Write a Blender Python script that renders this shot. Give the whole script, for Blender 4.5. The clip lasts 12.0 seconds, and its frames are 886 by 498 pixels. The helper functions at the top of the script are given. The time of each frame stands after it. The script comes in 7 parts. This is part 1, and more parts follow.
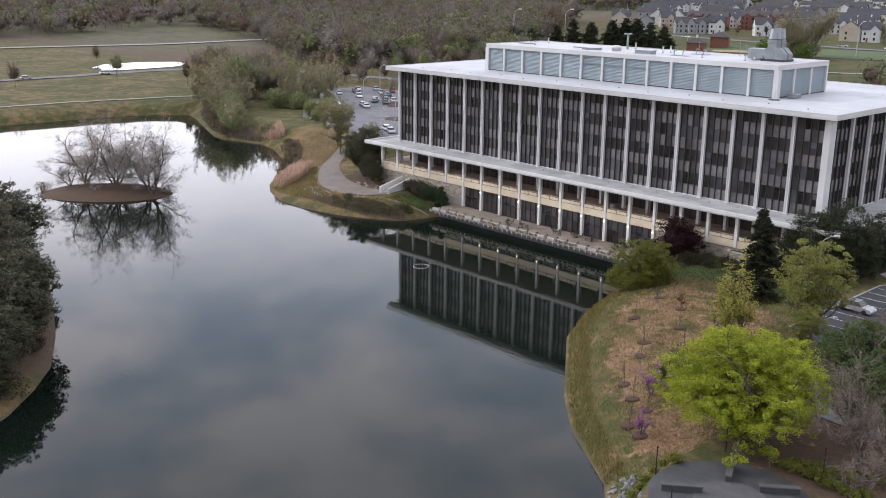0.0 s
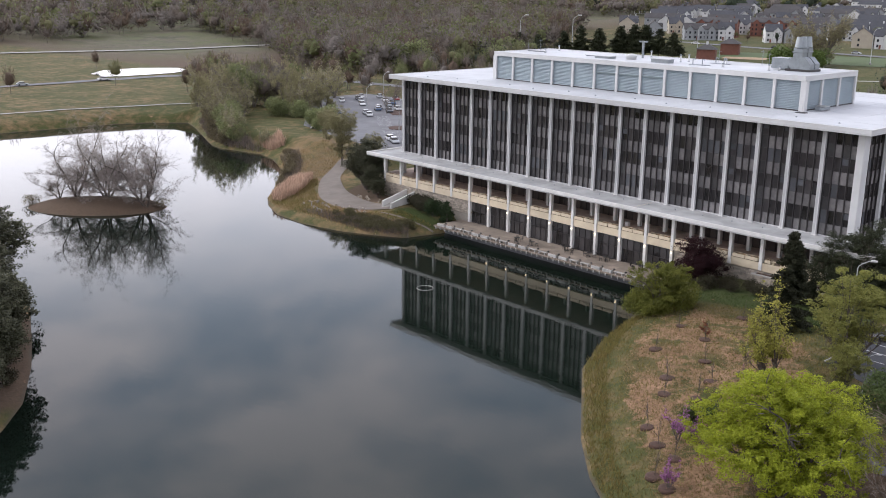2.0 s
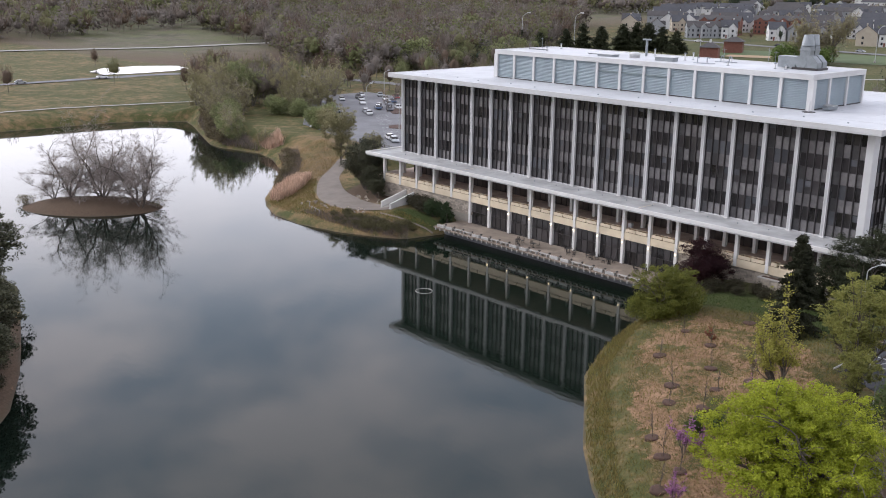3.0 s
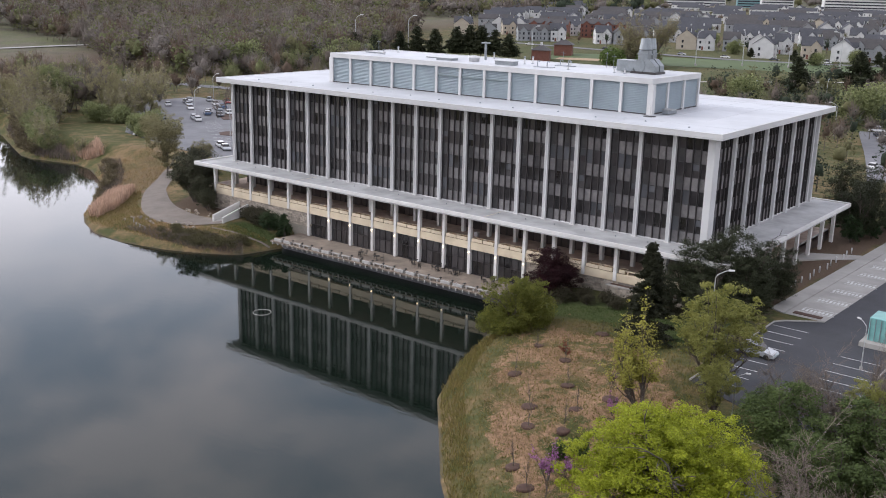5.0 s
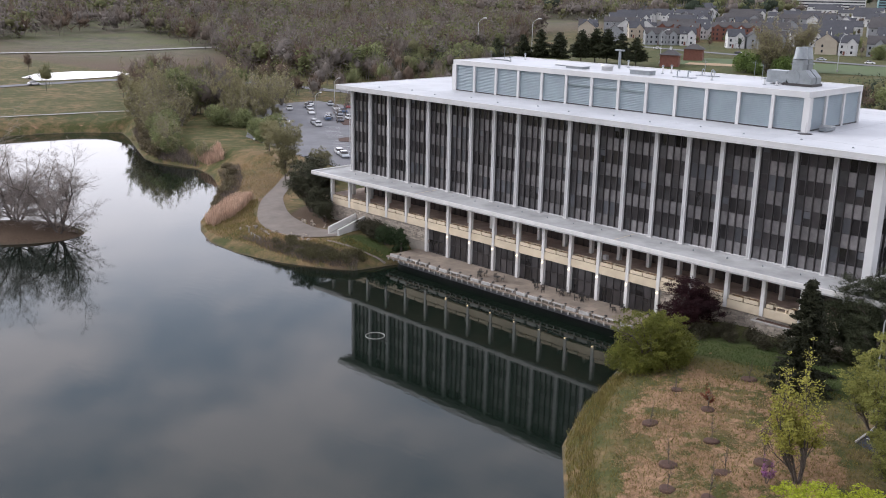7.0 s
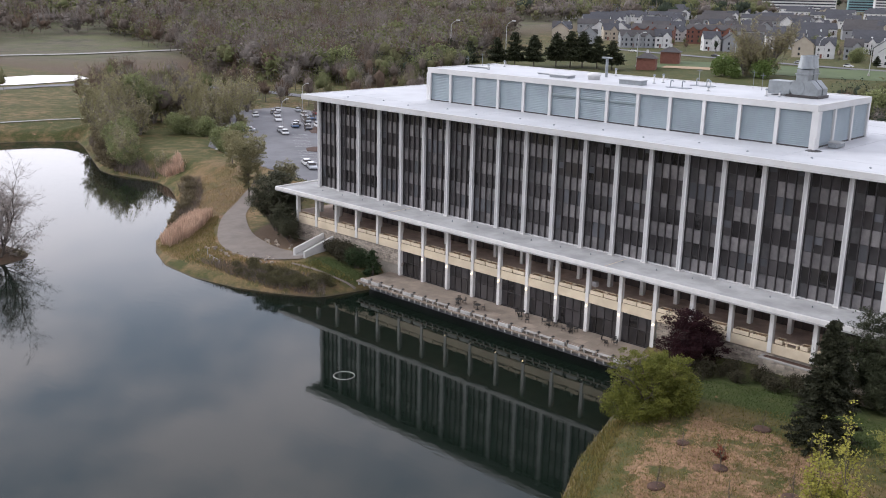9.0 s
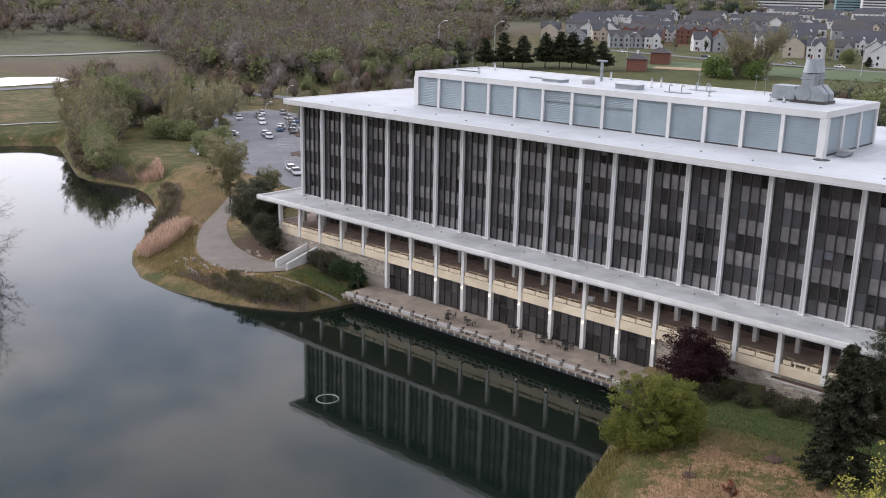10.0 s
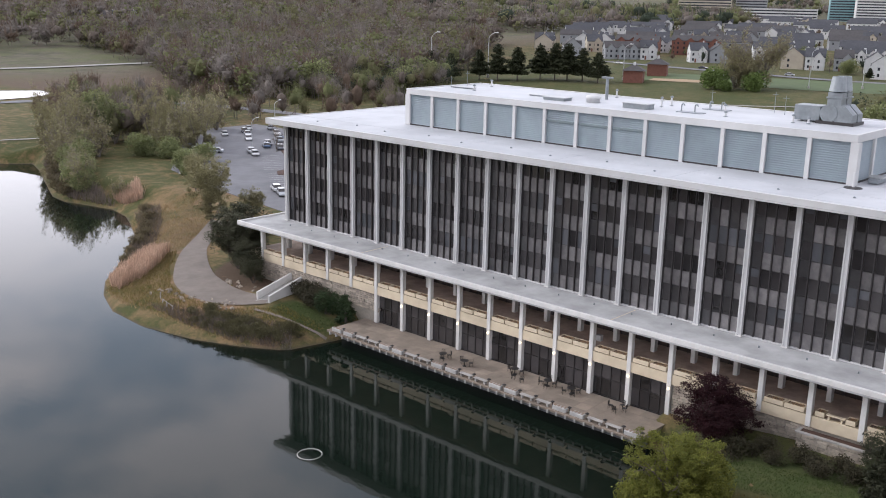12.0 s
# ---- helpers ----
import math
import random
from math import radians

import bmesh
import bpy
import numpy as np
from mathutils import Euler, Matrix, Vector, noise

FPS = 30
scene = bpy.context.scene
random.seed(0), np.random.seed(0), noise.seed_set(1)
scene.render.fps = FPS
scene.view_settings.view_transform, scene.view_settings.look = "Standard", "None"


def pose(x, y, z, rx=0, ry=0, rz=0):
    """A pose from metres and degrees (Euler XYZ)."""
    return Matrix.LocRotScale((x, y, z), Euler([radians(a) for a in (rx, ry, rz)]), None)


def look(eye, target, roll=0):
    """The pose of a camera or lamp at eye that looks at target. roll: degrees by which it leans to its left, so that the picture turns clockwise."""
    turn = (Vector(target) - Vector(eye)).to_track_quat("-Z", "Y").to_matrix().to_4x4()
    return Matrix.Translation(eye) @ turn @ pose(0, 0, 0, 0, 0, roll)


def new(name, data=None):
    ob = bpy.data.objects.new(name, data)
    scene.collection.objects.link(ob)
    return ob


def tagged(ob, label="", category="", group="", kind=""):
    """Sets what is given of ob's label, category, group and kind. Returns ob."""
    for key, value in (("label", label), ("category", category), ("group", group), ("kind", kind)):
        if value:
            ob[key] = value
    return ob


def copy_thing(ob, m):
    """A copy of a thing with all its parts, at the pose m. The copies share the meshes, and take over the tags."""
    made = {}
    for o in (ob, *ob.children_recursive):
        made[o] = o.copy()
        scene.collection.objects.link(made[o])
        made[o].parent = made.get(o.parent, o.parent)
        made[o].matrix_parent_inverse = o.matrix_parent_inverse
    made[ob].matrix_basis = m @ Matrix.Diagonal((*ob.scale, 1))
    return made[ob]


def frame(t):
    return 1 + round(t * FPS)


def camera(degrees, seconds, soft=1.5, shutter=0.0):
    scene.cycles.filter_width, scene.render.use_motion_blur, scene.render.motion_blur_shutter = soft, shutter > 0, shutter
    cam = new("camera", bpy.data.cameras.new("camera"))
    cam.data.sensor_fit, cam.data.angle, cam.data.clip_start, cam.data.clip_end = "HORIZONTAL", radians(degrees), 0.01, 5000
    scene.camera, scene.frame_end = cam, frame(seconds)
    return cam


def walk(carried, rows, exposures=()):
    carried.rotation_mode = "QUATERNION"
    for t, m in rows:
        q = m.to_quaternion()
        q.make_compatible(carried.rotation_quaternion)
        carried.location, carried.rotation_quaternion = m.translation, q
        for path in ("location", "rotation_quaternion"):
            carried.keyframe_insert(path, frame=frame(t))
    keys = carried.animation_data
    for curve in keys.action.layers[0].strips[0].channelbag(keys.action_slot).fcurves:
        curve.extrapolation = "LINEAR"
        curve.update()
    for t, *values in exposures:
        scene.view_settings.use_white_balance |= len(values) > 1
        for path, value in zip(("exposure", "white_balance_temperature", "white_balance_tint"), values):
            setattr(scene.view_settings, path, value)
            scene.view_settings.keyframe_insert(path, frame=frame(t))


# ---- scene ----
cam = camera(49.0, 12.0, soft=1.0)
PATH = [
    (0, (159.85, -135.293, 44.785), (158.436, -133.983, 44.251), 0.6),
    (0.5, (157.55, -133.4, 44.774), (156.136, -132.091, 44.238), 0.6),
    (1, (155.507, -131.656, 44.753), (154.09, -130.348, 44.225), 0.6),
    (1.5, (153.953, -130.228, 44.717), (152.533, -128.921, 44.192), 0.6),
    (2, (152.821, -129.058, 44.668), (151.399, -127.753, 44.144), 0.7),
    (2.5, (151.821, -127.935, 44.608), (150.396, -126.634, 44.08), 0.7),
    (4.3, (147.682, -123.404, 44.189), (146.291, -122.065, 43.665), 1.0),
    (4.5, (147.029, -122.859, 44.181), (145.697, -121.462, 43.658), 1.1),
    (5, (145.054, -121.408, 44.187), (143.87, -119.881, 43.669), 1.4),
    (5.5, (143.308, -119.815, 44.27), (142.048, -118.352, 43.749), 1.1),
    (6, (141.615, -118.262, 44.335), (140.278, -116.868, 43.814), 1.1),
    (6.5, (139.786, -116.571, 44.391), (138.434, -115.192, 43.871), 1.2),
    (7, (137.799, -114.686, 44.427), (136.438, -113.316, 43.908), 1.2),
    (9, (128.667, -106.087, 44.634), (127.346, -104.677, 44.118), 1.3),
    (9.5, (126.41, -103.783, 44.673), (125.101, -102.362, 44.157), 1.2),
    (10, (124.119, -101.356, 44.692), (122.815, -99.929, 44.176), 1.3),
    (10.5, (121.792, -98.876, 44.713), (120.493, -97.446, 44.198), 1.1),
    (11, (119.747, -96.598, 44.821), (118.449, -95.164, 44.313), 1.2),
    (11.5, (118.104, -94.808, 44.883), (116.807, -93.37, 44.385), 1.2),
    (12, (116.784, -93.54, 44.871), (115.487, -92.101, 44.375), 1.2),
]
walk(cam, [(t, look(eye, target, roll)) for t, eye, target, roll in PATH], exposures=((0, 0.23, 5880, 10), (12, 0.23, 5880, 10)))

# ---- world, sun, exposure ----
SUN_AZ = radians(203)      # direction to the bright part of the sky, from +x towards +y
SUN_EL = radians(30)
world = bpy.data.worlds.new("sky")
scene.world = world
world.use_nodes = True
wn, wl = world.node_tree.nodes, world.node_tree.links
wn.clear()
w_out = wn.new("ShaderNodeOutputWorld")
w_bg = wn.new("ShaderNodeBackground")
w_sky = wn.new("ShaderNodeTexSky")
w_sky.sky_type = "NISHITA"
w_sky.sun_disc = False
w_sky.sun_elevation = SUN_EL
w_sky.sun_rotation = radians(90) - SUN_AZ
w_sky.dust_density = 4.0
w_sky.air_density = 1.4
w_co = wn.new("ShaderNodeTexCoord")
w_map = wn.new("ShaderNodeMapping")
w_map.inputs["Scale"].default_value = (1.0, 1.0, 2.6)
w_n = wn.new("ShaderNodeTexNoise")
w_n.inputs["Scale"].default_value = 4.4
w_n.inputs["Detail"].default_value = 5.0
w_n.inputs["Roughness"].default_value = 0.55
w_ramp = wn.new("ShaderNodeValToRGB")
w_ramp.color_ramp.elements[0].position = 0.37
w_ramp.color_ramp.elements[0].color = (5.4, 5.9, 6.9, 1)
w_ramp.color_ramp.elements[1].position = 0.57
w_ramp.color_ramp.elements[1].color = (11.4, 10.2, 10.0, 1)
w_mix = wn.new("ShaderNodeMixRGB")
w_mix.inputs[0].default_value = 0.82
wl.new(w_co.outputs["Generated"], w_map.inputs["Vector"])
wl.new(w_map.outputs["Vector"], w_n.inputs["Vector"])
wl.new(w_n.outputs["Fac"], w_ramp.inputs["Fac"])
w_sep = wn.new("ShaderNodeSeparateXYZ")
w_rise = wn.new("ShaderNodeMapRange")
w_rise.inputs["From Min"].default_value = 0.17
w_rise.inputs["From Max"].default_value = 0.33
w_haze = wn.new("ShaderNodeMixRGB")
w_haze.inputs[1].default_value = (15.0, 13.8, 13.9, 1)
wl.new(w_co.outputs["Generated"], w_sep.inputs["Vector"])
wl.new(w_sep.outputs["Z"], w_rise.inputs["Value"])
wl.new(w_rise.outputs["Result"], w_haze.inputs[0])
wl.new(w_ramp.outputs["Color"], w_haze.inputs[2])
wl.new(w_sky.outputs["Color"], w_mix.inputs[1])
wl.new(w_haze.outputs["Color"], w_mix.inputs[2])
w_dot = wn.new("ShaderNodeVectorMath")
w_dot.operation = "DOT_PRODUCT"
w_dot.inputs[1].default_value = (math.cos(radians(165)), math.sin(radians(165)), 0.0)
w_side = wn.new("ShaderNodeMapRange")
for key, value in (("From Min", 0.35), ("From Max", 1.0), ("To Min", 1.0), ("To Max", 1.38)):
    w_side.inputs[key].default_value = value
w_glow = wn.new("ShaderNodeMixRGB")
w_glow.blend_type = "MULTIPLY"
w_glow.inputs[0].default_value = 1.0
wl.new(w_co.outputs["Generated"], w_dot.inputs[0])
wl.new(w_dot.outputs["Value"], w_side.inputs["Value"])
wl.new(w_mix.outputs["Color"], w_glow.inputs[1])
wl.new(w_side.outputs["Result"], w_glow.inputs[2])
wl.new(w_glow.outputs["Color"], w_bg.inputs["Color"])
w_bg.inputs["Strength"].default_value = 0.13
wl.new(w_bg.outputs["Background"], w_out.inputs["Surface"])

sun_data = bpy.data.lights.new("sun", "SUN")
sun_data.energy = 1.5
sun_data.angle = radians(14)
sun_data.color = (1.0, 0.955, 0.9)
sun = new("sun", sun_data)
sun.matrix_world = look((0, 0, 200), (-200 * math.cos(SUN_AZ) * math.cos(SUN_EL), -200 * math.sin(SUN_AZ) * math.cos(SUN_EL), 200 - 200 * math.sin(SUN_EL)))


# ---- materials ----
def mat(name, color, rough=0.7, metal=0.0, var=0.25, scale=1.0, bump=0.0, bump_scale=None, color2=None, island=0.0, objvar=0.0,
        spec=0.5, stain=0.0, stain_scale=0.08, trans=0.0, coat=0.0):
    """A procedural surface: two scales of colour change, fine relief, change from piece to piece."""
    m = bpy.data.materials.new(name)
    m.use_nodes = True
    nt = m.node_tree
    n, l = nt.nodes, nt.links
    b = n["Principled BSDF"]
    b.inputs["Roughness"].default_value = rough
    b.inputs["Metallic"].default_value = metal
    b.inputs["Specular IOR Level"].default_value = spec
    b.inputs["Coat Weight"].default_value = coat
    geo = n.new("ShaderNodeNewGeometry")
    c2 = color2 or tuple(c * 0.6 for c in color)
    tex = n.new("ShaderNodeTexNoise")
    tex.inputs["Scale"].default_value = scale
    tex.inputs["Detail"].default_value = 6
    tex.inputs["Roughness"].default_value = 0.65
    l.new(geo.outputs["Position"], tex.inputs["Vector"])
    rng = n.new("ShaderNodeMapRange")
    rng.inputs["From Min"].default_value = 0.32
    rng.inputs["From Max"].default_value = 0.68
    rng.inputs["To Max"].default_value = min(1.0, var * 2)
    l.new(tex.outputs["Fac"], rng.inputs["Value"])
    mix = n.new("ShaderNodeMixRGB")
    mix.inputs[1].default_value = (*color, 1)
    mix.inputs[2].default_value = (*c2, 1)
    l.new(rng.outputs["Result"], mix.inputs[0])
    last = mix.outputs["Color"]
    if stain:
        t2 = n.new("ShaderNodeTexNoise")
        t2.inputs["Scale"].default_value = stain_scale
        t2.inputs["Detail"].default_value = 4
        l.new(geo.outputs["Position"], t2.inputs["Vector"])
        r2 = n.new("ShaderNodeMapRange")
        r2.inputs["From Min"].default_value = 0.4
        r2.inputs["From Max"].default_value = 0.7
        r2.inputs["To Min"].default_value = 1.0
        r2.inputs["To Max"].default_value = 1.0 - stain
        l.new(t2.outputs["Fac"], r2.inputs["Value"])
        mu = n.new("ShaderNodeMixRGB")
        mu.blend_type = "MULTIPLY"
        mu.inputs[0].default_value = 1.0
        l.new(last, mu.inputs[1])
        l.new(r2.outputs["Result"], mu.inputs[2])
        last = mu.outputs["Color"]
    for amount, source in ((island, "island"), (objvar, "object")):
        if amount:
            hsv = n.new("ShaderNodeHueSaturation")
            if source == "island":
                rnd = geo.outputs["Random Per Island"]
            else:
                rnd = n.new("ShaderNodeObjectInfo").outputs["Random"]
            r3 = n.new("ShaderNodeMapRange")
            r3.inputs["To Min"].default_value = 1.0 - amount
            r3.inputs["To Max"].default_value = 1.0 + amount
            l.new(rnd, r3.inputs["Value"])
            l.new(r3.outputs["Result"], hsv.inputs["Value"])
            l.new(last, hsv.inputs["Color"])
            last = hsv.outputs["Color"]
    l.new(last, b.inputs["Base Color"])
    if bump:
        t3 = n.new("ShaderNodeTexNoise")
        t3.inputs["Scale"].default_value = bump_scale or scale * 6
        t3.inputs["Detail"].default_value = 4
        l.new(geo.outputs["Position"], t3.inputs["Vector"])
        bp = n.new("ShaderNodeBump")
        bp.inputs["Strength"].default_value = bump
        bp.inputs["Distance"].default_value = 0.05
        l.new(t3.outputs["Fac"], bp.inputs["Height"])
        l.new(bp.outputs["Normal"], b.inputs["Normal"])
    if trans:
        tr = n.new("ShaderNodeBsdfTranslucent")
        ms = n.new("ShaderNodeMixShader")
        ms.inputs[0].default_value = trans
        l.new(last, tr.inputs["Color"])
        l.new(b.outputs["BSDF"], ms.inputs[1])
        l.new(tr.outputs["BSDF"], ms.inputs[2])
        l.new(ms.outputs["Shader"], n["Material Output"].inputs["Surface"])
    return m


M = {}
M["white_paint"] = mat("white_paint", (0.56, 0.56, 0.56), 0.55, var=0.35, scale=0.5, color2=(0.49, 0.488, 0.48), stain=0.14)
M["concrete_white"] = mat("concrete_white", (0.66, 0.65, 0.63), 0.75, var=0.3, scale=0.8, color2=(0.5, 0.49, 0.47), stain=0.16, bump=0.2, bump_scale=12)
M["canopy"] = mat("canopy", (0.46, 0.46, 0.46), 0.8, var=0.45, scale=0.4, color2=(0.34, 0.34, 0.335), stain=0.28, stain_scale=0.3)
M["cream"] = mat("cream", (0.66, 0.57, 0.42), 0.75, var=0.3, scale=0.7, color2=(0.52, 0.42, 0.29), stain=0.2, stain_scale=0.25, bump=0.15)
M["roof_white"] = mat("roof_white", (0.50, 0.51, 0.53), 0.6, var=0.4, scale=0.35, color2=(0.43, 0.44, 0.46), stain=0.2, stain_scale=0.09)
M["roof_joint"] = mat("roof_joint", (0.33, 0.34, 0.36), 0.7, var=0.5, scale=0.6, color2=(0.44, 0.45, 0.47))
M["dark_core"] = mat("dark_core", (0.03, 0.03, 0.035), 0.6, var=0.2, scale=0.5)
M["mullion"] = mat("mullion", (0.048, 0.044, 0.044), 0.45, metal=0.4, var=0.2, scale=2)
M["glass_dark"] = mat("glass_dark", (0.034, 0.031, 0.032), 0.06, var=0.35, scale=0.4, color2=(0.056, 0.052, 0.052), objvar=0.6, spec=0.7)
M["blind"] = mat("blind", (0.095, 0.098, 0.106), 0.15, var=0.3, scale=0.8, color2=(0.065, 0.067, 0.073), objvar=0.35, spec=0.6)
M["spandrel"] = mat("spandrel", (0.21, 0.198, 0.196), 0.25, var=0.5, scale=0.9, color2=(0.12, 0.116, 0.117), objvar=0.25, spec=0.6)
# darker copy of the spandrel colour: painted shade of the fin beside it
M["spandrel_shaded"] = mat("spandrel_shaded", (0.085, 0.082, 0.082), 0.22, var=0.5, scale=0.9, color2=(0.055, 0.054, 0.056), objvar=0.3, spec=0.6)
M["louvre"] = mat("louvre", (0.325, 0.39, 0.42), 0.5, metal=0.2, var=0.3, scale=0.6, color2=(0.285, 0.325, 0.37), stain=0.15, stain_scale=0.2)
M["louvre_back"] = mat("louvre_back", (0.16, 0.20, 0.21), 0.6, var=0.3, scale=0.6)
M["galvanised"] = mat("galvanised", (0.27, 0.295, 0.31), 0.45, metal=0.5, var=0.35, scale=2.0, color2=(0.19, 0.21, 0.225), stain=0.2, stain_scale=0.6)
M["soffit"] = mat("soffit", (0.72, 0.68, 0.62), 0.8, var=0.3, scale=0.7)
M["gallery_floor"] = mat("gallery_floor", (0.58, 0.45, 0.37), 0.8, var=0.35, scale=0.6, stain=0.2, stain_scale=0.3)
M["bronze_wall"] = mat("bronze_wall", (0.07, 0.05, 0.042), 0.35, var=0.4, scale=0.6, color2=(0.03, 0.025, 0.025))
M["paver"] = mat("paver", (0.26, 0.212, 0.165), 0.85, var=0.4, scale=0.9, color2=(0.175, 0.142, 0.112), stain=0.3, stain_scale=0.2, objvar=0.14, bump=0.2)
M["stone"] = mat("stone", (0.38, 0.33, 0.27), 0.9, var=0.5, scale=1.8, color2=(0.22, 0.19, 0.16), objvar=0.25, island=0.25, bump=0.5, bump_scale=8)
M["mortar"] = mat("mortar", (0.30, 0.27, 0.23), 0.95, var=0.3, scale=2)
M["asphalt"] = mat("asphalt", (0.046, 0.047, 0.055), 0.85, var=0.45, scale=0.35, color2=(0.032, 0.033, 0.038), stain=0.25, stain_scale=0.12, bump=0.2, bump_scale=20)
M["asphalt_old"] = mat("asphalt_old", (0.17, 0.17, 0.18), 0.85, var=0.4, scale=0.3, color2=(0.12, 0.12, 0.13), stain=0.25, stain_scale=0.1, bump=0.2, bump_scale=20)
M["pavement"] = mat("pavement", (0.36, 0.345, 0.32), 0.85, var=0.3, scale=0.5, color2=(0.27, 0.26, 0.24), stain=0.2, stain_scale=0.2)
M["path"] = mat("path", (0.205, 0.173, 0.147), 0.9, var=0.45, scale=0.5, color2=(0.145, 0.125, 0.106), stain=0.2, stain_scale=0.15)
M["line_paint"] = mat("line_paint", (0.62, 0.62, 0.60), 0.7, var=0.45, scale=2.0, color2=(0.40, 0.40, 0.40))
M["bark"] = mat("bark", (0.13, 0.105, 0.085), 0.9, var=0.5, scale=3, color2=(0.06, 0.05, 0.042), bump=0.4)
M["bark_grey"] = mat("bark_grey", (0.19, 0.165, 0.145), 0.9, var=0.5, scale=3, color2=(0.11, 0.095, 0.085), bump=0.4)
M["twig_brown"] = mat("twig_brown", (0.18, 0.145, 0.118), 0.9, var=0.4, scale=1, color2=(0.12, 0.096, 0.08), island=0.35)
M["mulch"] = mat("mulch", (0.085, 0.046, 0.032), 0.95, var=0.5, scale=3, color2=(0.05, 0.028, 0.02), bump=0.6, bump_scale=14)
M["rock"] = mat("rock", (0.19, 0.185, 0.178), 0.85, var=0.5, scale=2, color2=(0.1, 0.098, 0.095), island=0.3, bump=0.4)
M["rim_concrete"] = mat("rim_concrete", (0.38, 0.365, 0.345), 0.8, var=0.4, scale=0.9, color2=(0.31, 0.295, 0.27), stain=0.25, stain_scale=0.5, bump=0.2, bump_scale=12)
M["boulder"] = mat("boulder", (0.33, 0.28, 0.22), 0.9, var=0.5, scale=2, color2=(0.2, 0.17, 0.135), objvar=0.3, bump=0.4)
M["iron"] = mat("iron", (0.03, 0.028, 0.028), 0.5, metal=0.5, var=0.3, scale=4)
M["lamp_grey"] = mat("lamp_grey", (0.45, 0.46, 0.46), 0.45, metal=0.5, var=0.2, scale=2)


def leaf_mat(name, color, color2, island=0.25, trans=0.35):
    return mat(name, color, 0.6, var=0.5, scale=0.5, color2=color2, island=island, trans=trans, spec=0.12)


M["twig_grey"] = mat("twig_grey", (0.28, 0.24, 0.21), 0.9, var=0.4, scale=1, color2=(0.19, 0.16, 0.14), island=0.25)
M["leaf_airy"] = leaf_mat("leaf_airy", (0.26, 0.26, 0.075), (0.18, 0.185, 0.05), 0.25)
M["leaf_pale"] = leaf_mat("leaf_pale", (0.30, 0.28, 0.15), (0.22, 0.20, 0.11), 0.25)
M["leaf_russet"] = leaf_mat("leaf_russet", (0.24, 0.085, 0.05), (0.16, 0.06, 0.035), 0.25)
M["leaf_bright"] = leaf_mat("leaf_bright", (0.335, 0.37, 0.03), (0.205, 0.235, 0.02), 0.3)
M["leaf_yellow"] = leaf_mat("leaf_yellow", (0.36, 0.34, 0.075), (0.25, 0.24, 0.05))
M["leaf_olive"] = leaf_mat("leaf_olive", (0.20, 0.205, 0.042), (0.11, 0.12, 0.026))
M["leaf_bank"] = leaf_mat("leaf_bank", (0.135, 0.122, 0.062), (0.085, 0.08, 0.04))
M["leaf_hedge"] = leaf_mat("leaf_hedge", (0.062, 0.055, 0.033), (0.036, 0.034, 0.02), trans=0.15)
M["leaf_fresh"] = leaf_mat("leaf_fresh", (0.15, 0.2, 0.06), (0.1, 0.14, 0.04))
M["lawn_blade"] = leaf_mat("lawn_blade", (0.075, 0.105, 0.03), (0.05, 0.075, 0.02))
M["leaf_green"] = leaf_mat("leaf_green", (0.10, 0.13, 0.042), (0.06, 0.085, 0.028))
M["leaf_ever"] = leaf_mat("leaf_ever", (0.055, 0.08, 0.035), (0.03, 0.048, 0.022), trans=0.15)
M["leaf_cedar"] = leaf_mat("leaf_cedar", (0.052, 0.058, 0.03), (0.028, 0.033, 0.018), 0.3, trans=0.15)
M["leaf_greyed"] = leaf_mat("leaf_greyed", (0.092, 0.092, 0.055), (0.052, 0.055, 0.033), 0.3, trans=0.15)
M["leaf_willow"] = leaf_mat("leaf_willow", (0.24, 0.26, 0.12), (0.16, 0.18, 0.08), 0.3)
M["leaf_spruce"] = leaf_mat("leaf_spruce", (0.04, 0.042, 0.024), (0.023, 0.025, 0.014), trans=0.1)
M["leaf_plum"] = leaf_mat("leaf_plum", (0.035, 0.011, 0.014), (0.02, 0.008, 0.01), trans=0.2)
M["leaf_redbud"] = leaf_mat("leaf_redbud", (0.40, 0.17, 0.37), (0.28, 0.12, 0.26))
M["leaf_bud"] = leaf_mat("leaf_bud", (0.17, 0.145, 0.085), (0.11, 0.09, 0.055))
M["reed"] = leaf_mat("reed", (0.56, 0.41, 0.31), (0.44, 0.31, 0.225), island=0.3)
M["grass_blade"] = leaf_mat("grass_blade", (0.15, 0.145, 0.042), (0.22, 0.165, 0.065), island=0.35)
M["dry_blade"] = leaf_mat("dry_blade", (0.36, 0.265, 0.14), (0.24, 0.18, 0.085), island=0.3)
M["planter_soil"] = mat("planter_soil", (0.24, 0.175, 0.13), 0.95, var=0.4, scale=2.0, color2=(0.15, 0.11, 0.08), bump=0.4)
M["straw"] = leaf_mat("straw", (0.39, 0.26, 0.155), (0.25, 0.165, 0.095), island=0.3)


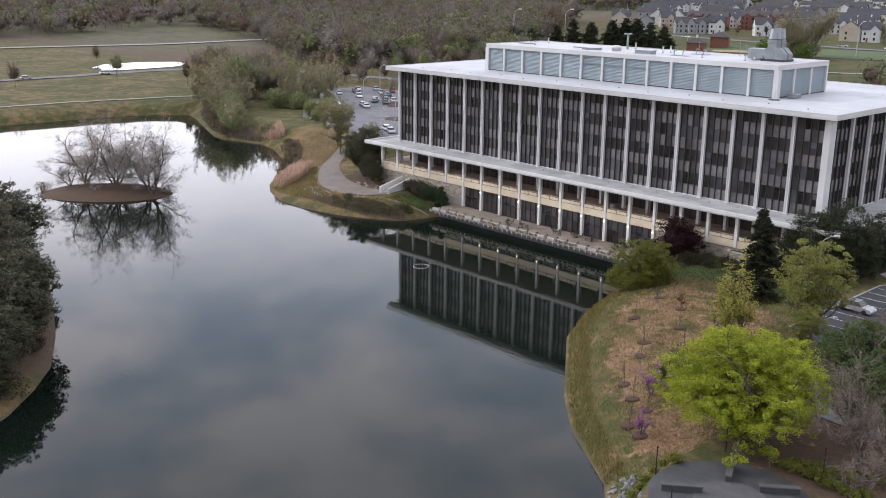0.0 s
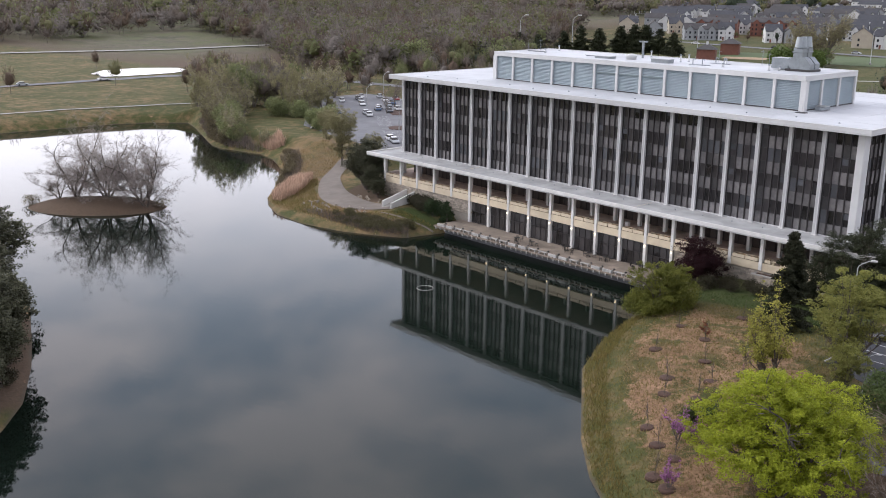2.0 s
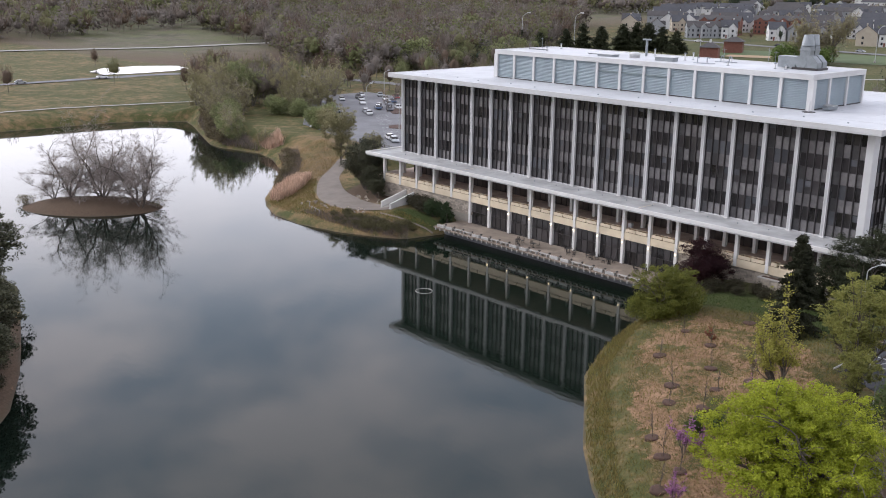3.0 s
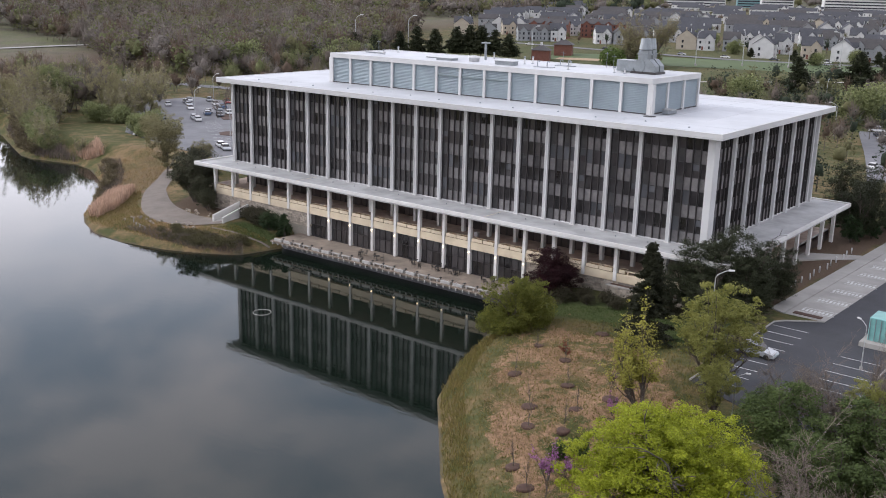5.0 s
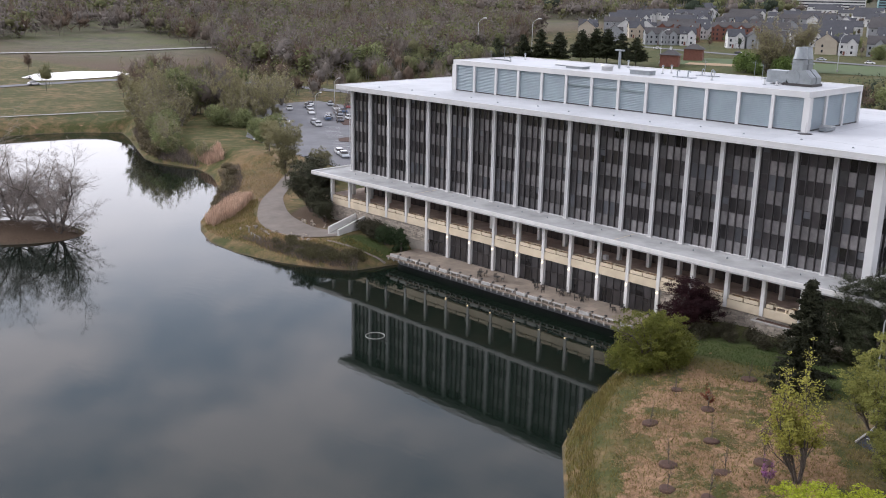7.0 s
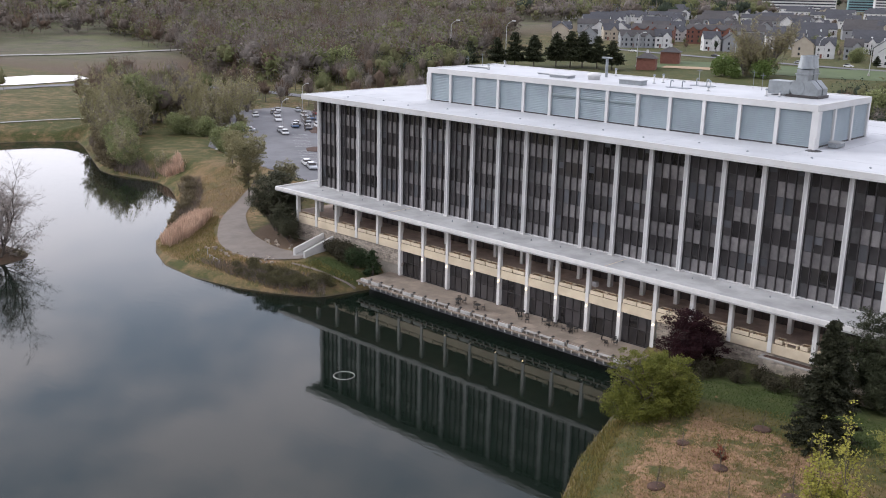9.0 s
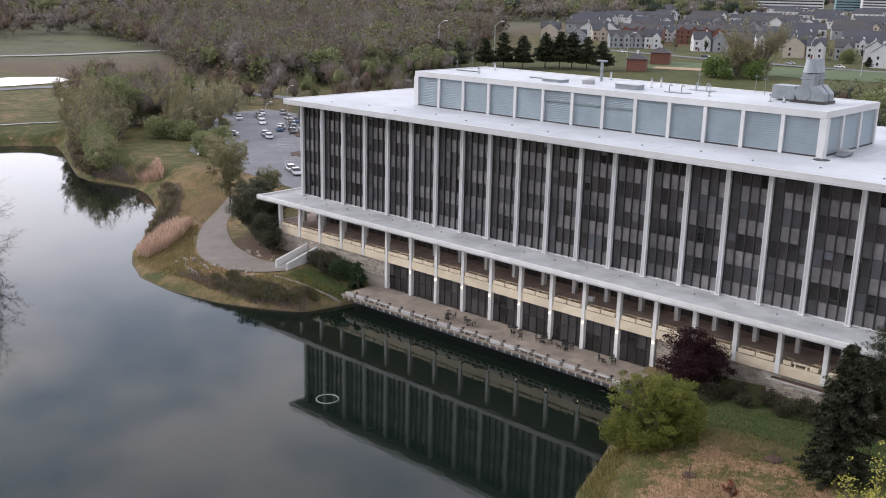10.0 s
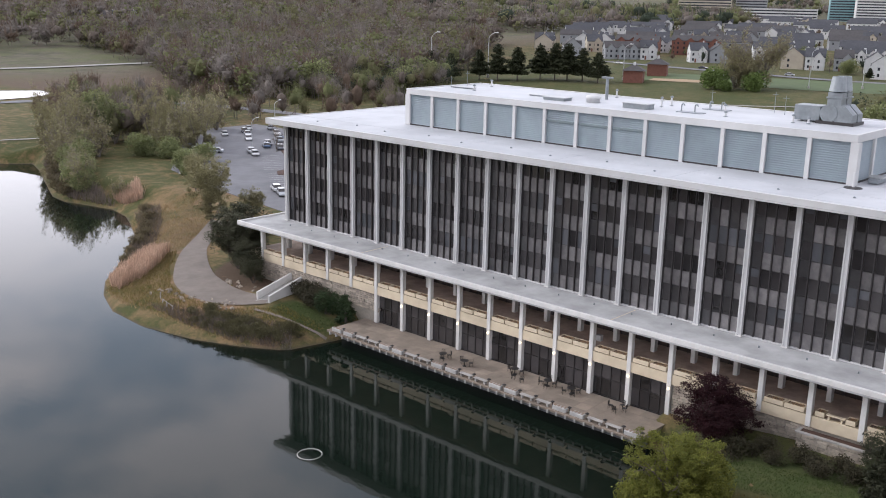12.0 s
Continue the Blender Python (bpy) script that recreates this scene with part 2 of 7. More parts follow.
# ---- geometry helpers ----
class Geo:
    """Collects vertices and faces of one mesh."""

    def __init__(self):
        self.v, self.f = [], []

    def add(self, verts, faces):
        o = len(self.v)
        self.v += [tuple(p) for p in verts]
        self.f += [tuple(i + o for i in q) for q in faces]
        return self

    def box(self, x0, x1, y0, y1, z0, z1, c=0.0, m=None):
        """A box, its edges cut by c."""
        if not c:
            vs = [(x, y, z) for x in (x0, x1) for y in (y0, y1) for z in (z0, z1)]
            fs = [(0, 1, 3, 2), (4, 6, 7, 5), (0, 4, 5, 1), (2, 3, 7, 6), (0, 2, 6, 4), (1, 5, 7, 3)]
        else:
            vs, fs, idx = [], [], {}
            X, Y, Z = (x0, x1), (y0, y1), (z0, z1)
            for i in (0, 1):
                for j in (0, 1):
                    for k in (0, 1):
                        sx, sy, sz = c * (1 - 2 * i), c * (1 - 2 * j), c * (1 - 2 * k)
                        for a, p in enumerate(((X[i], Y[j] + sy, Z[k] + sz), (X[i] + sx, Y[j], Z[k] + sz), (X[i] + sx, Y[j] + sy, Z[k]))):
                            idx[i, j, k, a] = len(vs)
                            vs.append(p)
            for i in (0, 1):
                q = [idx[i, 0, 0, 0], idx[i, 1, 0, 0], idx[i, 1, 1, 0], idx[i, 0, 1, 0]]
                fs.append(q if i else q[::-1])
                q = [idx[0, i, 0, 1], idx[0, i, 1, 1], idx[1, i, 1, 1], idx[1, i, 0, 1]]
                fs.append(q if i else q[::-1])
                q = [idx[0, 0, i, 2], idx[1, 0, i, 2], idx[1, 1, i, 2], idx[0, 1, i, 2]]
                fs.append(q if i else q[::-1])
                for j in (0, 1):
                    fs.append([idx[i, j, 0, 0], idx[i, j, 1, 0], idx[i, j, 1, 1], idx[i, j, 0, 1]])
                    fs.append([idx[i, 0, j, 0], idx[i, 1, j, 0], idx[i, 1, j, 2], idx[i, 0, j, 2]])
                    fs.append([idx[0, i, j, 1], idx[1, i, j, 1], idx[1, i, j, 2], idx[0, i, j, 2]])
                    for k in (0, 1):
                        fs.append([idx[i, j, k, 0], idx[i, j, k, 1], idx[i, j, k, 2]])
        if m is not None:
            vs = [tuple(m @ Vector(p)) for p in vs]
        return self.add(vs, fs)

    def tube(self, p0, p1, r0, r1, n=6, cap=True):
        p0, p1 = Vector(p0), Vector(p1)
        d = (p1 - p0).normalized()
        a = d.orthogonal().normalized()
        b = d.cross(a)
        vs = []
        for p, r in ((p0, r0), (p1, r1)):
            for i in range(n):
                t = 2 * math.pi * i / n
                vs.append(p + r * (math.cos(t) * a + math.sin(t) * b))
        fs = [(i, (i + 1) % n, n + (i + 1) % n, n + i) for i in range(n)]
        if cap:
            fs += [tuple(range(n))[::-1], tuple(range(n, 2 * n))]
        return self.add(vs, fs)

    def lathe(self, cx, cy, rows, n=16):
        """A turned body: rows of radius and height."""
        vs = [(cx + r * math.cos(2 * math.pi * i / n), cy + r * math.sin(2 * math.pi * i / n), z) for r, z in rows for i in range(n)]
        fs = [(k * n + i, k * n + (i + 1) % n, (k + 1) * n + (i + 1) % n, (k + 1) * n + i) for k in range(len(rows) - 1) for i in range(n)]
        fs += [tuple(range(n))[::-1], tuple(range((len(rows) - 1) * n, len(rows) * n))]
        return self.add(vs, fs)

    def mesh(self, name, material=None, smooth=False):
        me = bpy.data.meshes.new(name)
        me.from_pydata(self.v, [], self.f)
        if material:
            me.materials.append(material)
        bm = bmesh.new()
        bm.from_mesh(me)
        bmesh.ops.recalc_face_normals(bm, faces=bm.faces)
        bm.to_mesh(me)
        bm.free()
        if smooth:
            me.polygons.foreach_set("use_smooth", [True] * len(me.polygons))
        return me


def part(name, geo, material, parent, label="", smooth=False, m=None):
    """One mesh object under a thing or a part."""
    ob = new(name, geo.mesh(name, material, smooth) if isinstance(geo, Geo) else geo)
    ob.parent = parent
    if m is not None:
        ob.matrix_basis = m
    if label:
        ob["label"] = label
    return ob


def thing(name, label, category, group="", kind="", at=(0, 0, 0), rz=0.0):
    ob = new(name)
    ob.empty_display_size = 0.3
    ob.matrix_basis = pose(*at, 0, 0, rz)
    return tagged(ob, label, category, group, kind)


def solid(name, geo, material, label, category, group="", kind="", smooth=False, at=(0, 0, 0), rz=0.0):
    """A thing that is one mesh."""
    ob = new(name, geo.mesh(name, material, smooth))
    ob.matrix_basis = pose(*at, 0, 0, rz)
    return tagged(ob, label, category, group, kind)


def quads_mesh(name, corners, material, smooth=False):
    """A mesh of loose quads from an array of n x 4 x 3."""
    n = len(corners)
    me = bpy.data.meshes.new(name)
    me.vertices.add(4 * n)
    me.vertices.foreach_set("co", np.asarray(corners, np.float32).ravel())
    me.loops.add(4 * n)
    me.loops.foreach_set("vertex_index", np.arange(4 * n, dtype=np.int32))
    me.polygons.add(n)
    me.polygons.foreach_set("loop_start", np.arange(0, 4 * n, 4, dtype=np.int32))
    me.materials.append(material)
    me.update(calc_edges=True)
    return me


# ---- shape of the land ----
SHORE = [(200, -150), (160, -120), (130, -92), (114, -73), (111, -69.5), (101.4, -62.8), (95.5, -57), (90, -50.3), (83.4, -42.3),
         (79, -33), (76.5, -25), (73.5, -16), (72, -9.5), (23.5, -9.5), (21.5, -18), (16.5, -21.2), (9.5, -24.2), (0, -26.2), (-9, -25.6), (-17, -22.6),
         (-23.5, -18.7), (-30, -13), (-38.5, -6.5), (-48, 1), (-56, 5), (-64, 8.5), (-72, 10), (-80.5, 8), (-86, 6.5), (-93, 7.2), (-103, 11), (-127, 20.5), (-138, 24), (-146, 14.5), (-150, 4), (-152, -40), (-152, -90), (-60, -130),
         (-30, -95), (-8, -81), (6, -80.3), (17.7, -84), (32, -89), (40, -92), (49.8, -96.5), (55.2, -100.5), (60, -105), (75, -125), (95, -160), (140, -220), (200, -220)]
shore_a = np.array(SHORE, float)
shore_b = np.roll(shore_a, -1, axis=0)


def shore_distance(px, py):
    """Distance to the lake's edge, positive on land."""
    p = np.stack([px, py], -1)[..., None, :]
    d = shore_b - shore_a
    t = np.clip(((p - shore_a) * d).sum(-1) / (d * d).sum(-1), 0, 1)
    q = shore_a + t[..., None] * d
    dist = np.sqrt(((p - q) ** 2).sum(-1)).min(-1)
    x, y = px[..., None], py[..., None]
    cross = ((shore_a[:, 1] > y) != (shore_b[:, 1] > y)) & (x < d[:, 0] * (y - shore_a[:, 1]) / np.where(d[:, 1] == 0, 1e-9, d[:, 1]) + shore_a[:, 0])
    inside = cross.sum(-1) % 2 == 1
    isle = np.hypot((px + 38.5) / 13.5, (py + 50.5) / 7.0)
    rot = np.hypot(((px + 38) * 0.70 + (py + 50) * 0.71) / 14.0, (-(px + 38) * 0.71 + (py + 50) * 0.70) / 8.0)
    dist = np.where(inside, -np.minimum(dist, (rot - 1) * 8), dist)
    return dist


LEVELS = np.array([(95, -42, 4.0), (112, -62, 4.2), (100, -15, 4.3), (115, 0, 5.0), (122, 45, 5.2), (84, -8, 4.2), (2, -16, 2.3), (-14, -14, 2.3), (12, -10, 3.2),
                   (-22, -5, 2.6), (-45, 15, 3.4), (-50, 35, 4.8), (-120, 70, 5.0), (50, 20, 4.5), (50, 60, 5.5), (40, -100, 2.2), (-170, 0, 4.2), (-38, -50, 2.7), (125, -80, 4.2), (150, -40, 5.0)])


def smooth(a, b, x):
    t = np.clip((x - a) / (b - a), 0, 1)
    return t * t * (3 - 2 * t)


def level_at(px, py):
    px, py = np.asarray(px, float), np.asarray(py, float)
    w = 1.0 / (np.hypot(px[..., None] - LEVELS[:, 0], py[..., None] - LEVELS[:, 1]) + 4.0) ** 3
    top = (w * LEVELS[:, 2]).sum(-1) / w.sum(-1)
    top = top + 10 * smooth(140, 400, py) + 5 * smooth(350, 900, -px) + 6 * smooth(450, 780, np.hypot(px, py)) + 17 * smooth(760, 1250, np.hypot(px, py)) * (0.35 + 0.65 * smooth(0.58, 0.95, (140 - px) / np.maximum(py + 115, 1))) + 34 * smooth(1480, 2300, np.hypot(px, py))
    d = shore_distance(px, py)
    rise = 0.25 + (top - 0.25) * (1 - np.exp(-np.maximum(d, 0) / 5.5))
    z = np.where(d > 0, np.minimum(rise, 0.62 * d), d * 0.62)
    z = z + np.where(z > 0.6, 0.12 * np.sin(px * 0.31 + 1.3 * np.sin(py * 0.23)) * np.sin(py * 0.27), 0) * ((px < 100) & (np.hypot(px, py) < 300))
    # the terrace, the cellar wall and the flat yards
    for x0, x1, y0, y1, z1, soft in ((104, 160, -44, 90, 5.0, 5.0), (-140, -27, 19, 100, 4.9, 7.0), (117, 131, -77, -62, 4.2, 2.0)):
        e = np.maximum(np.maximum(x0 - px, px - x1), np.maximum(y0 - py, py - y1))
        k = (1 - smooth(0, soft, e)) * smooth(0.5, 7.0, d)
        z = z * (1 - k) + z1 * k
    e = np.maximum(np.maximum(21.0 - px, px - 69), np.maximum(-9 - py, py - 42))
    z = np.where(e < 0, np.minimum(z, 1.0), z)
    return z


def level(x, y):
    return float(level_at(np.array([x]), np.array([y]))[0])

# ---- ground, water ----
def axis(lo, hi, step, far_lo, far_hi, ratio=1.13):
    a = list(np.arange(lo, hi + step, step))
    s = step
    while a[-1] < far_hi:
        s = min(s * ratio, 260)
        a.append(a[-1] + s)
    s = step
    while a[0] > far_lo:
        s = min(s * ratio, 260)
        a.insert(0, a[0] - s)
    return np.array(a)


def in_poly(px, py, poly):
    a = np.array(poly, float)
    b = np.roll(a, -1, axis=0)
    x, y = px[..., None], py[..., None]
    dy = np.where(b[:, 1] == a[:, 1], 1e-9, b[:, 1] - a[:, 1])
    return (((a[:, 1] > y) != (b[:, 1] > y)) & (x < (b[:, 0] - a[:, 0]) * (y - a[:, 1]) / dy + a[:, 0])).sum(-1) % 2 == 1


STRAW = [(82.5, -25), (92, -21), (101, -24), (106, -30), (110, -38), (113, -50), (117, -60), (116, -66), (110, -64.5), (104, -58), (97, -51), (91.5, -45), (87, -37), (84, -30)]
gx, gy = axis(-155, 132, 1.05, -4200, 2600), axis(-115, 60, 1.05, -1500, 4600)
GX, GY = np.meshgrid(gx, gy, indexing="ij")
GZ = np.concatenate([level_at(GX[i:i + 20], GY[i:i + 20]) for i in range(0, len(gx), 20)])
nx, ny = len(gx), len(gy)
ground_me = bpy.data.meshes.new("ground")
ground_me.vertices.add(nx * ny)
ground_me.vertices.foreach_set("co", np.stack([GX, GY, GZ], -1).astype(np.float32).ravel())
ii = (np.arange(nx - 1)[:, None] * ny + np.arange(ny - 1)[None]).ravel()
gq = np.stack([ii, ii + ny, ii + ny + 1, ii + 1], -1).astype(np.int32)
ground_me.loops.add(gq.size)
ground_me.loops.foreach_set("vertex_index", gq.ravel())
ground_me.polygons.add(len(gq))
ground_me.polygons.foreach_set("loop_start", np.arange(0, gq.size, 4, dtype=np.int32))
ground_me.update(calc_edges=True)
ground_me.polygons.foreach_set("use_smooth", [True] * len(gq))


def blur(a, n=1):
    for _ in range(n):
        a = (a + np.roll(a, 1, 0) + np.roll(a, -1, 0) + np.roll(a, 1, 1) + np.roll(a, -1, 1)) / 5
    return a


straw_mask = blur(in_poly(GX, GY, STRAW) * 1.0 + in_poly(GX, GY, [(-24, -19), (-29, -12), (-24, -4), (-48, 12), (-60, 26), (-40, 24), (-14, -4), (-2, -9), (8, -12), (12, -15), (20, -16), (8, -23), (-8, -24)]) * 0.3 + in_poly(GX, GY, [(-6, -17.6), (3, -17.4), (9.5, -14.2), (11, -16), (7, -18.6), (9, -23), (4, -23.6), (0, -20.5), (-6, -20)]) * 0.6, 1)
dist_mask = np.concatenate([shore_distance(GX[i:i + 20], GY[i:i + 20]) for i in range(0, len(gx), 20)])
wood_mask = np.clip(smooth(-190, -215, GX) * smooth(85, 115, GY) * smooth(200, 330, 40 - GX * 0.9 - GY * 0.15) + smooth(-470, -560, GX) + smooth(1250, 1500, np.hypot(GX, GY)) + in_poly(GX, GY, [(-44, -12), (-20, -14), (-18, -6), (-30, 12), (-60, 30), (-48, 8)]) * 0.3
                    + (np.hypot(GX - 30, GY + 108) < 24) * 0.6 + (np.hypot(GX + 38, GY + 50) < 16) * 0.9 + in_poly(GX, GY, [(112, -51), (119, -46), (137, -46), (137, -66), (120, -63), (114, -58)]) * 0.75 + in_poly(GX, GY, [(-5, -22), (20, -20), (22, -14), (12, -15.5), (2, -18)]) * 0.6 + in_poly(GX, GY, [(-14, 0), (-10, -8), (-2, -11), (5, -9.5), (5, -5), (-6, 4)]) * 0.9 + in_poly(GX, GY, [(94, -5), (104.6, -2), (107, 60), (96, 60)]) * 0.95, 0, 1)
dry_mask = blur(in_poly(GX, GY, [(-26, -20), (-32, -11), (-62, 10), (-66, 20), (-52, 28), (-30, 18), (-14, -5), (8, -12.5), (21, -16), (16, -23), (-8, -25.5)]) * 1.0, 3)
lawn_mask = blur(in_poly(GX, GY, [(79, -19), (80, -12), (90, -6), (104, -12), (104, -21), (97, -18.5), (89, -17.5), (83, -19)]) * 1.0, 6) + 0.9 * blur(in_poly(GX, GY, [(10.5, -13.5), (12, -8.5), (21.5, -8.5), (21.5, -12.5), (16, -14)]) * 1.0, 1) + 0.9 * blur(in_poly(GX, GY, [(94, -12), (103, -22), (105, -12), (104, -2), (99, -4)]) * 1.0, 1) + 0.25 * blur(in_poly(GX, GY, STRAW) * 1.0, 2) + 0.5 * smooth(150, 200, GY) * smooth(-260, -200, GX) * (np.hypot(GX, GY) < 460)
for name, values in (("lawn", lawn_mask), ("dryness", dry_mask), ("straw", straw_mask), ("shore", dist_mask), ("wood", blur(wood_mask, 2)), ("canopy", smooth(-300, -400, GX) * smooth(60, 160, GY) + smooth(1150, 1400, np.hypot(GX, GY)) - smooth(-300, -400, GX) * smooth(60, 160, GY) * smooth(1150, 1400, np.hypot(GX, GY)))):
    ground_me.attributes.new(name, "FLOAT", "POINT").data.foreach_set("value", values.astype(np.float32).ravel())


def ground_material():
    m = bpy.data.materials.new("meadow")
    m.use_nodes = True
    n, l = m.node_tree.nodes, m.node_tree.links
    b = n["Principled BSDF"]
    b.inputs["Roughness"].default_value = 0.95
    b.inputs["Specular IOR Level"].default_value = 0.2
    geo = n.new("ShaderNodeNewGeometry")

    def tex(scale, detail=6, rough=0.65):
        t = n.new("ShaderNodeTexNoise")
        t.inputs["Scale"].default_value = scale
        t.inputs["Detail"].default_value = detail
        t.inputs["Roughness"].default_value = rough
        l.new(geo.outputs["Position"], t.inputs["Vector"])
        return t.outputs["Fac"]

    def ramp(v, a, c, lo=0.0, hi=1.0):
        r = n.new("ShaderNodeMapRange")
        for key, x in (("From Min", a), ("From Max", c), ("To Min", lo), ("To Max", hi)):
            r.inputs[key].default_value = x
        l.new(v, r.inputs["Value"])
        return r.outputs["Result"]

    def math_node(op, a, c):
        r = n.new("ShaderNodeMath")
        r.operation = op
        for i, x in enumerate((a, c)):
            if isinstance(x, (int, float)):
                r.inputs[i].default_value = x
            else:
                l.new(x, r.inputs[i])
        return r.outputs[0]

    def mixed(f, a, c):
        r = n.new("ShaderNodeMixRGB")
        for i, x in enumerate((f, a, c)):
            if isinstance(x, tuple):
                r.inputs[i].default_value = (*x, 1)
            else:
                l.new(x, r.inputs[i])
        return r.outputs["Color"]

    def attr(name):
        a = n.new("ShaderNodeAttribute")
        a.attribute_name = name
        return a.outputs["Fac"]

    fine, mid, broad = tex(3.0), tex(0.35), tex(0.06)
    grass = mixed(ramp(fine, 0.3, 0.7), (0.078, 0.083, 0.026), (0.046, 0.05, 0.017))
    dry = mixed(ramp(fine, 0.3, 0.7), (0.22, 0.15, 0.075), (0.135, 0.096, 0.05))
    col = mixed(ramp(math_node("ADD", math_node("ADD", mid, math_node("MULTIPLY", broad, 0.6)), math_node("MULTIPLY", attr("dryness"), 0.14)), 0.74, 1.0), grass, dry)
    col = mixed(ramp(math_node("ADD", attr("lawn"), math_node("MULTIPLY", math_node("SUBTRACT", mid, 0.5), 1.2)), 0.2, 0.8, 0.0, 0.85), col, mixed(ramp(fine, 0.3, 0.7), (0.054, 0.074, 0.022), (0.032, 0.046, 0.014)))
    soil = mixed(ramp(fine, 0.3, 0.7), (0.12, 0.083, 0.056), (0.07, 0.05, 0.034))
    far = mixed(ramp(tex(0.09, 5, 0.8), 0.38, 0.62), (0.13, 0.108, 0.083), (0.065, 0.068, 0.04))
    far = mixed(ramp(tex(0.03, 4, 0.7), 0.4, 0.65), far, (0.10, 0.105, 0.05))
    col = mixed(ramp(math_node("ADD", attr("wood"), math_node("MULTIPLY", mid, 0.5)), 0.45, 0.8), col, soil)
    col = mixed(attr("canopy"), col, far)
    straw_tex = mixed(ramp(tex(2.2, 8, 0.75), 0.35, 0.62), (0.34, 0.215, 0.13), (0.14, 0.088, 0.05))
    patch = math_node("ADD", attr("straw"), math_node("MULTIPLY", math_node("SUBTRACT", tex(0.75, 8, 0.75), 0.5), 3.2))
    patch = math_node("ADD", patch, math_node("MULTIPLY", math_node("SUBTRACT", tex(0.2, 3), 0.5), 3.4))
    col = mixed(ramp(patch, 0.72, 1.0), col, straw_tex)
    edge = math_node("ADD", attr("shore"), math_node("MULTIPLY", math_node("SUBTRACT", mid, 0.5), 1.6))
    col = mixed(ramp(edge, -0.15, 0.4), (0.085, 0.068, 0.048), col)
    l.new(col, b.inputs["Base Color"])
    bp = n.new("ShaderNodeBump")
    bp.inputs["Strength"].default_value = 0.7
    bp.inputs["Distance"].default_value = 0.12
    l.new(tex(4.0, 8, 0.75), bp.inputs["Height"])
    l.new(bp.outputs["Normal"], b.inputs["Normal"])
    return m


ground_me.materials.append(ground_material())
tagged(new("ground", ground_me), "grassy banks, meadow and soil round the lake", "ground", kind="structure")


def water_material():
    m = bpy.data.materials.new("lake_water")
    m.use_nodes = True
    n, l = m.node_tree.nodes, m.node_tree.links
    b = n["Principled BSDF"]
    b.inputs["Base Color"].default_value = (0.006, 0.010, 0.007, 1)
    b.inputs["Roughness"].default_value = 0.03
    b.inputs["IOR"].default_value = 1.333
    b.inputs["Specular IOR Level"].default_value = 0.44
    b.inputs["Specular Tint"].default_value = (1.0, 1.0, 0.93, 1)
    geo = n.new("ShaderNodeNewGeometry")
    mp = n.new("ShaderNodeMapping")
    mp.inputs["Rotation"].default_value = (0, 0, radians(40))
    mp.inputs["Scale"].default_value = (0.5, 1.6, 1.0)
    l.new(geo.outputs["Position"], mp.inputs["Vector"])
    t = n.new("ShaderNodeTexNoise")
    t.inputs["Scale"].default_value = 0.9
    t.inputs["Detail"].default_value = 3
    l.new(mp.outputs["Vector"], t.inputs["Vector"])
    bp = n.new("ShaderNodeBump")
    bp.inputs["Strength"].default_value = 0.09
    bp.inputs["Distance"].default_value = 0.05
    l.new(t.outputs["Fac"], bp.inputs["Height"])
    l.new(bp.outputs["Normal"], b.inputs["Normal"])
    return m


water_me = bpy.data.meshes.new("water")
water_me.from_pydata([(-170, -240, 0), (220, -240, 0), (220, 40, 0), (-170, 40, 0)], [], [(0, 1, 2, 3)])
water_me.materials.append(water_material())
tagged(new("water", water_me), "calm lake mirroring the cloudy evening sky", "water", kind="structure")

# ---- the office building ----
BAY, BAYS = 5.0, 19
SIDE0, SIDE_BAY, SIDE_BAYS = 0.96, 5.88, 7
Z_TERRACE, Z_GALLERY, Z_SOFFIT, Z_CANOPY, Z_EAVES, Z_ROOF, Z_TOP = 1.7, 6.75, 10.7, 11.2, 26.2, 27.0, 32.2
FLOOR = (Z_EAVES - Z_CANOPY) / 4
office = thing("office_building", "long white office building with tall fins, by the lake", "building")

part("core", Geo().box(0.2, 94.8, 1.2, 41.3, Z_CANOPY - 0.3, Z_EAVES + 0.2), M["dark_core"], office)

# tall fins
def ribbed(profile):
    """An upright of one profile from the canopy to the eaves."""
    n = len(profile)
    return Geo().add([(x, y, z) for z in (Z_CANOPY, Z_EAVES) for x, y in profile], [(i, (i + 1) % n, n + (i + 1) % n, n + i) for i in range(n)] + [tuple(range(n))[::-1], tuple(range(n, 2 * n))])


RIB = [(-0.27, 0.62), (-0.27, -0.45), (-0.11, -0.45), (-0.11, -0.37), (0.11, -0.37), (0.11, -0.45), (0.27, -0.45), (0.27, 0.62)]
fin = ribbed(RIB).mesh("fin", M["white_paint"])
foot = Geo().box(-0.36, 0.36, -0.55, 0.62, Z_CANOPY, Z_CANOPY + 0.14, 0.02).mesh("fin_foot", M["concrete_white"])
for k in range(BAYS):
    f = part("fin", fin, None, office, m=pose(k * BAY, 0, 0))
    part("fin_foot", foot, None, f)
part("corner_pier", Geo().box(94.73, 95.75, -0.45, 1.25, Z_CANOPY, Z_EAVES, 0.03), M["white_paint"], office)
sfin = ribbed([(-y + (0.05 if y < 0 else 0), x) for x, y in RIB]).mesh("fin", M["white_paint"])
for j in range(1, SIDE_BAYS + 1):
    f = part("fin", sfin, None, office, m=pose(95.25, SIDE0 + j * SIDE_BAY, 0))
part("rear_wall", Geo().box(-0.3, 95.3, 41.4, 42.2, Z_CANOPY, Z_EAVES), M["white_paint"], office)
part("end_wall", Geo().box(-0.3, 0.18, 0.66, 41.38, Z_CANOPY, Z_EAVES), M["white_paint"], office)

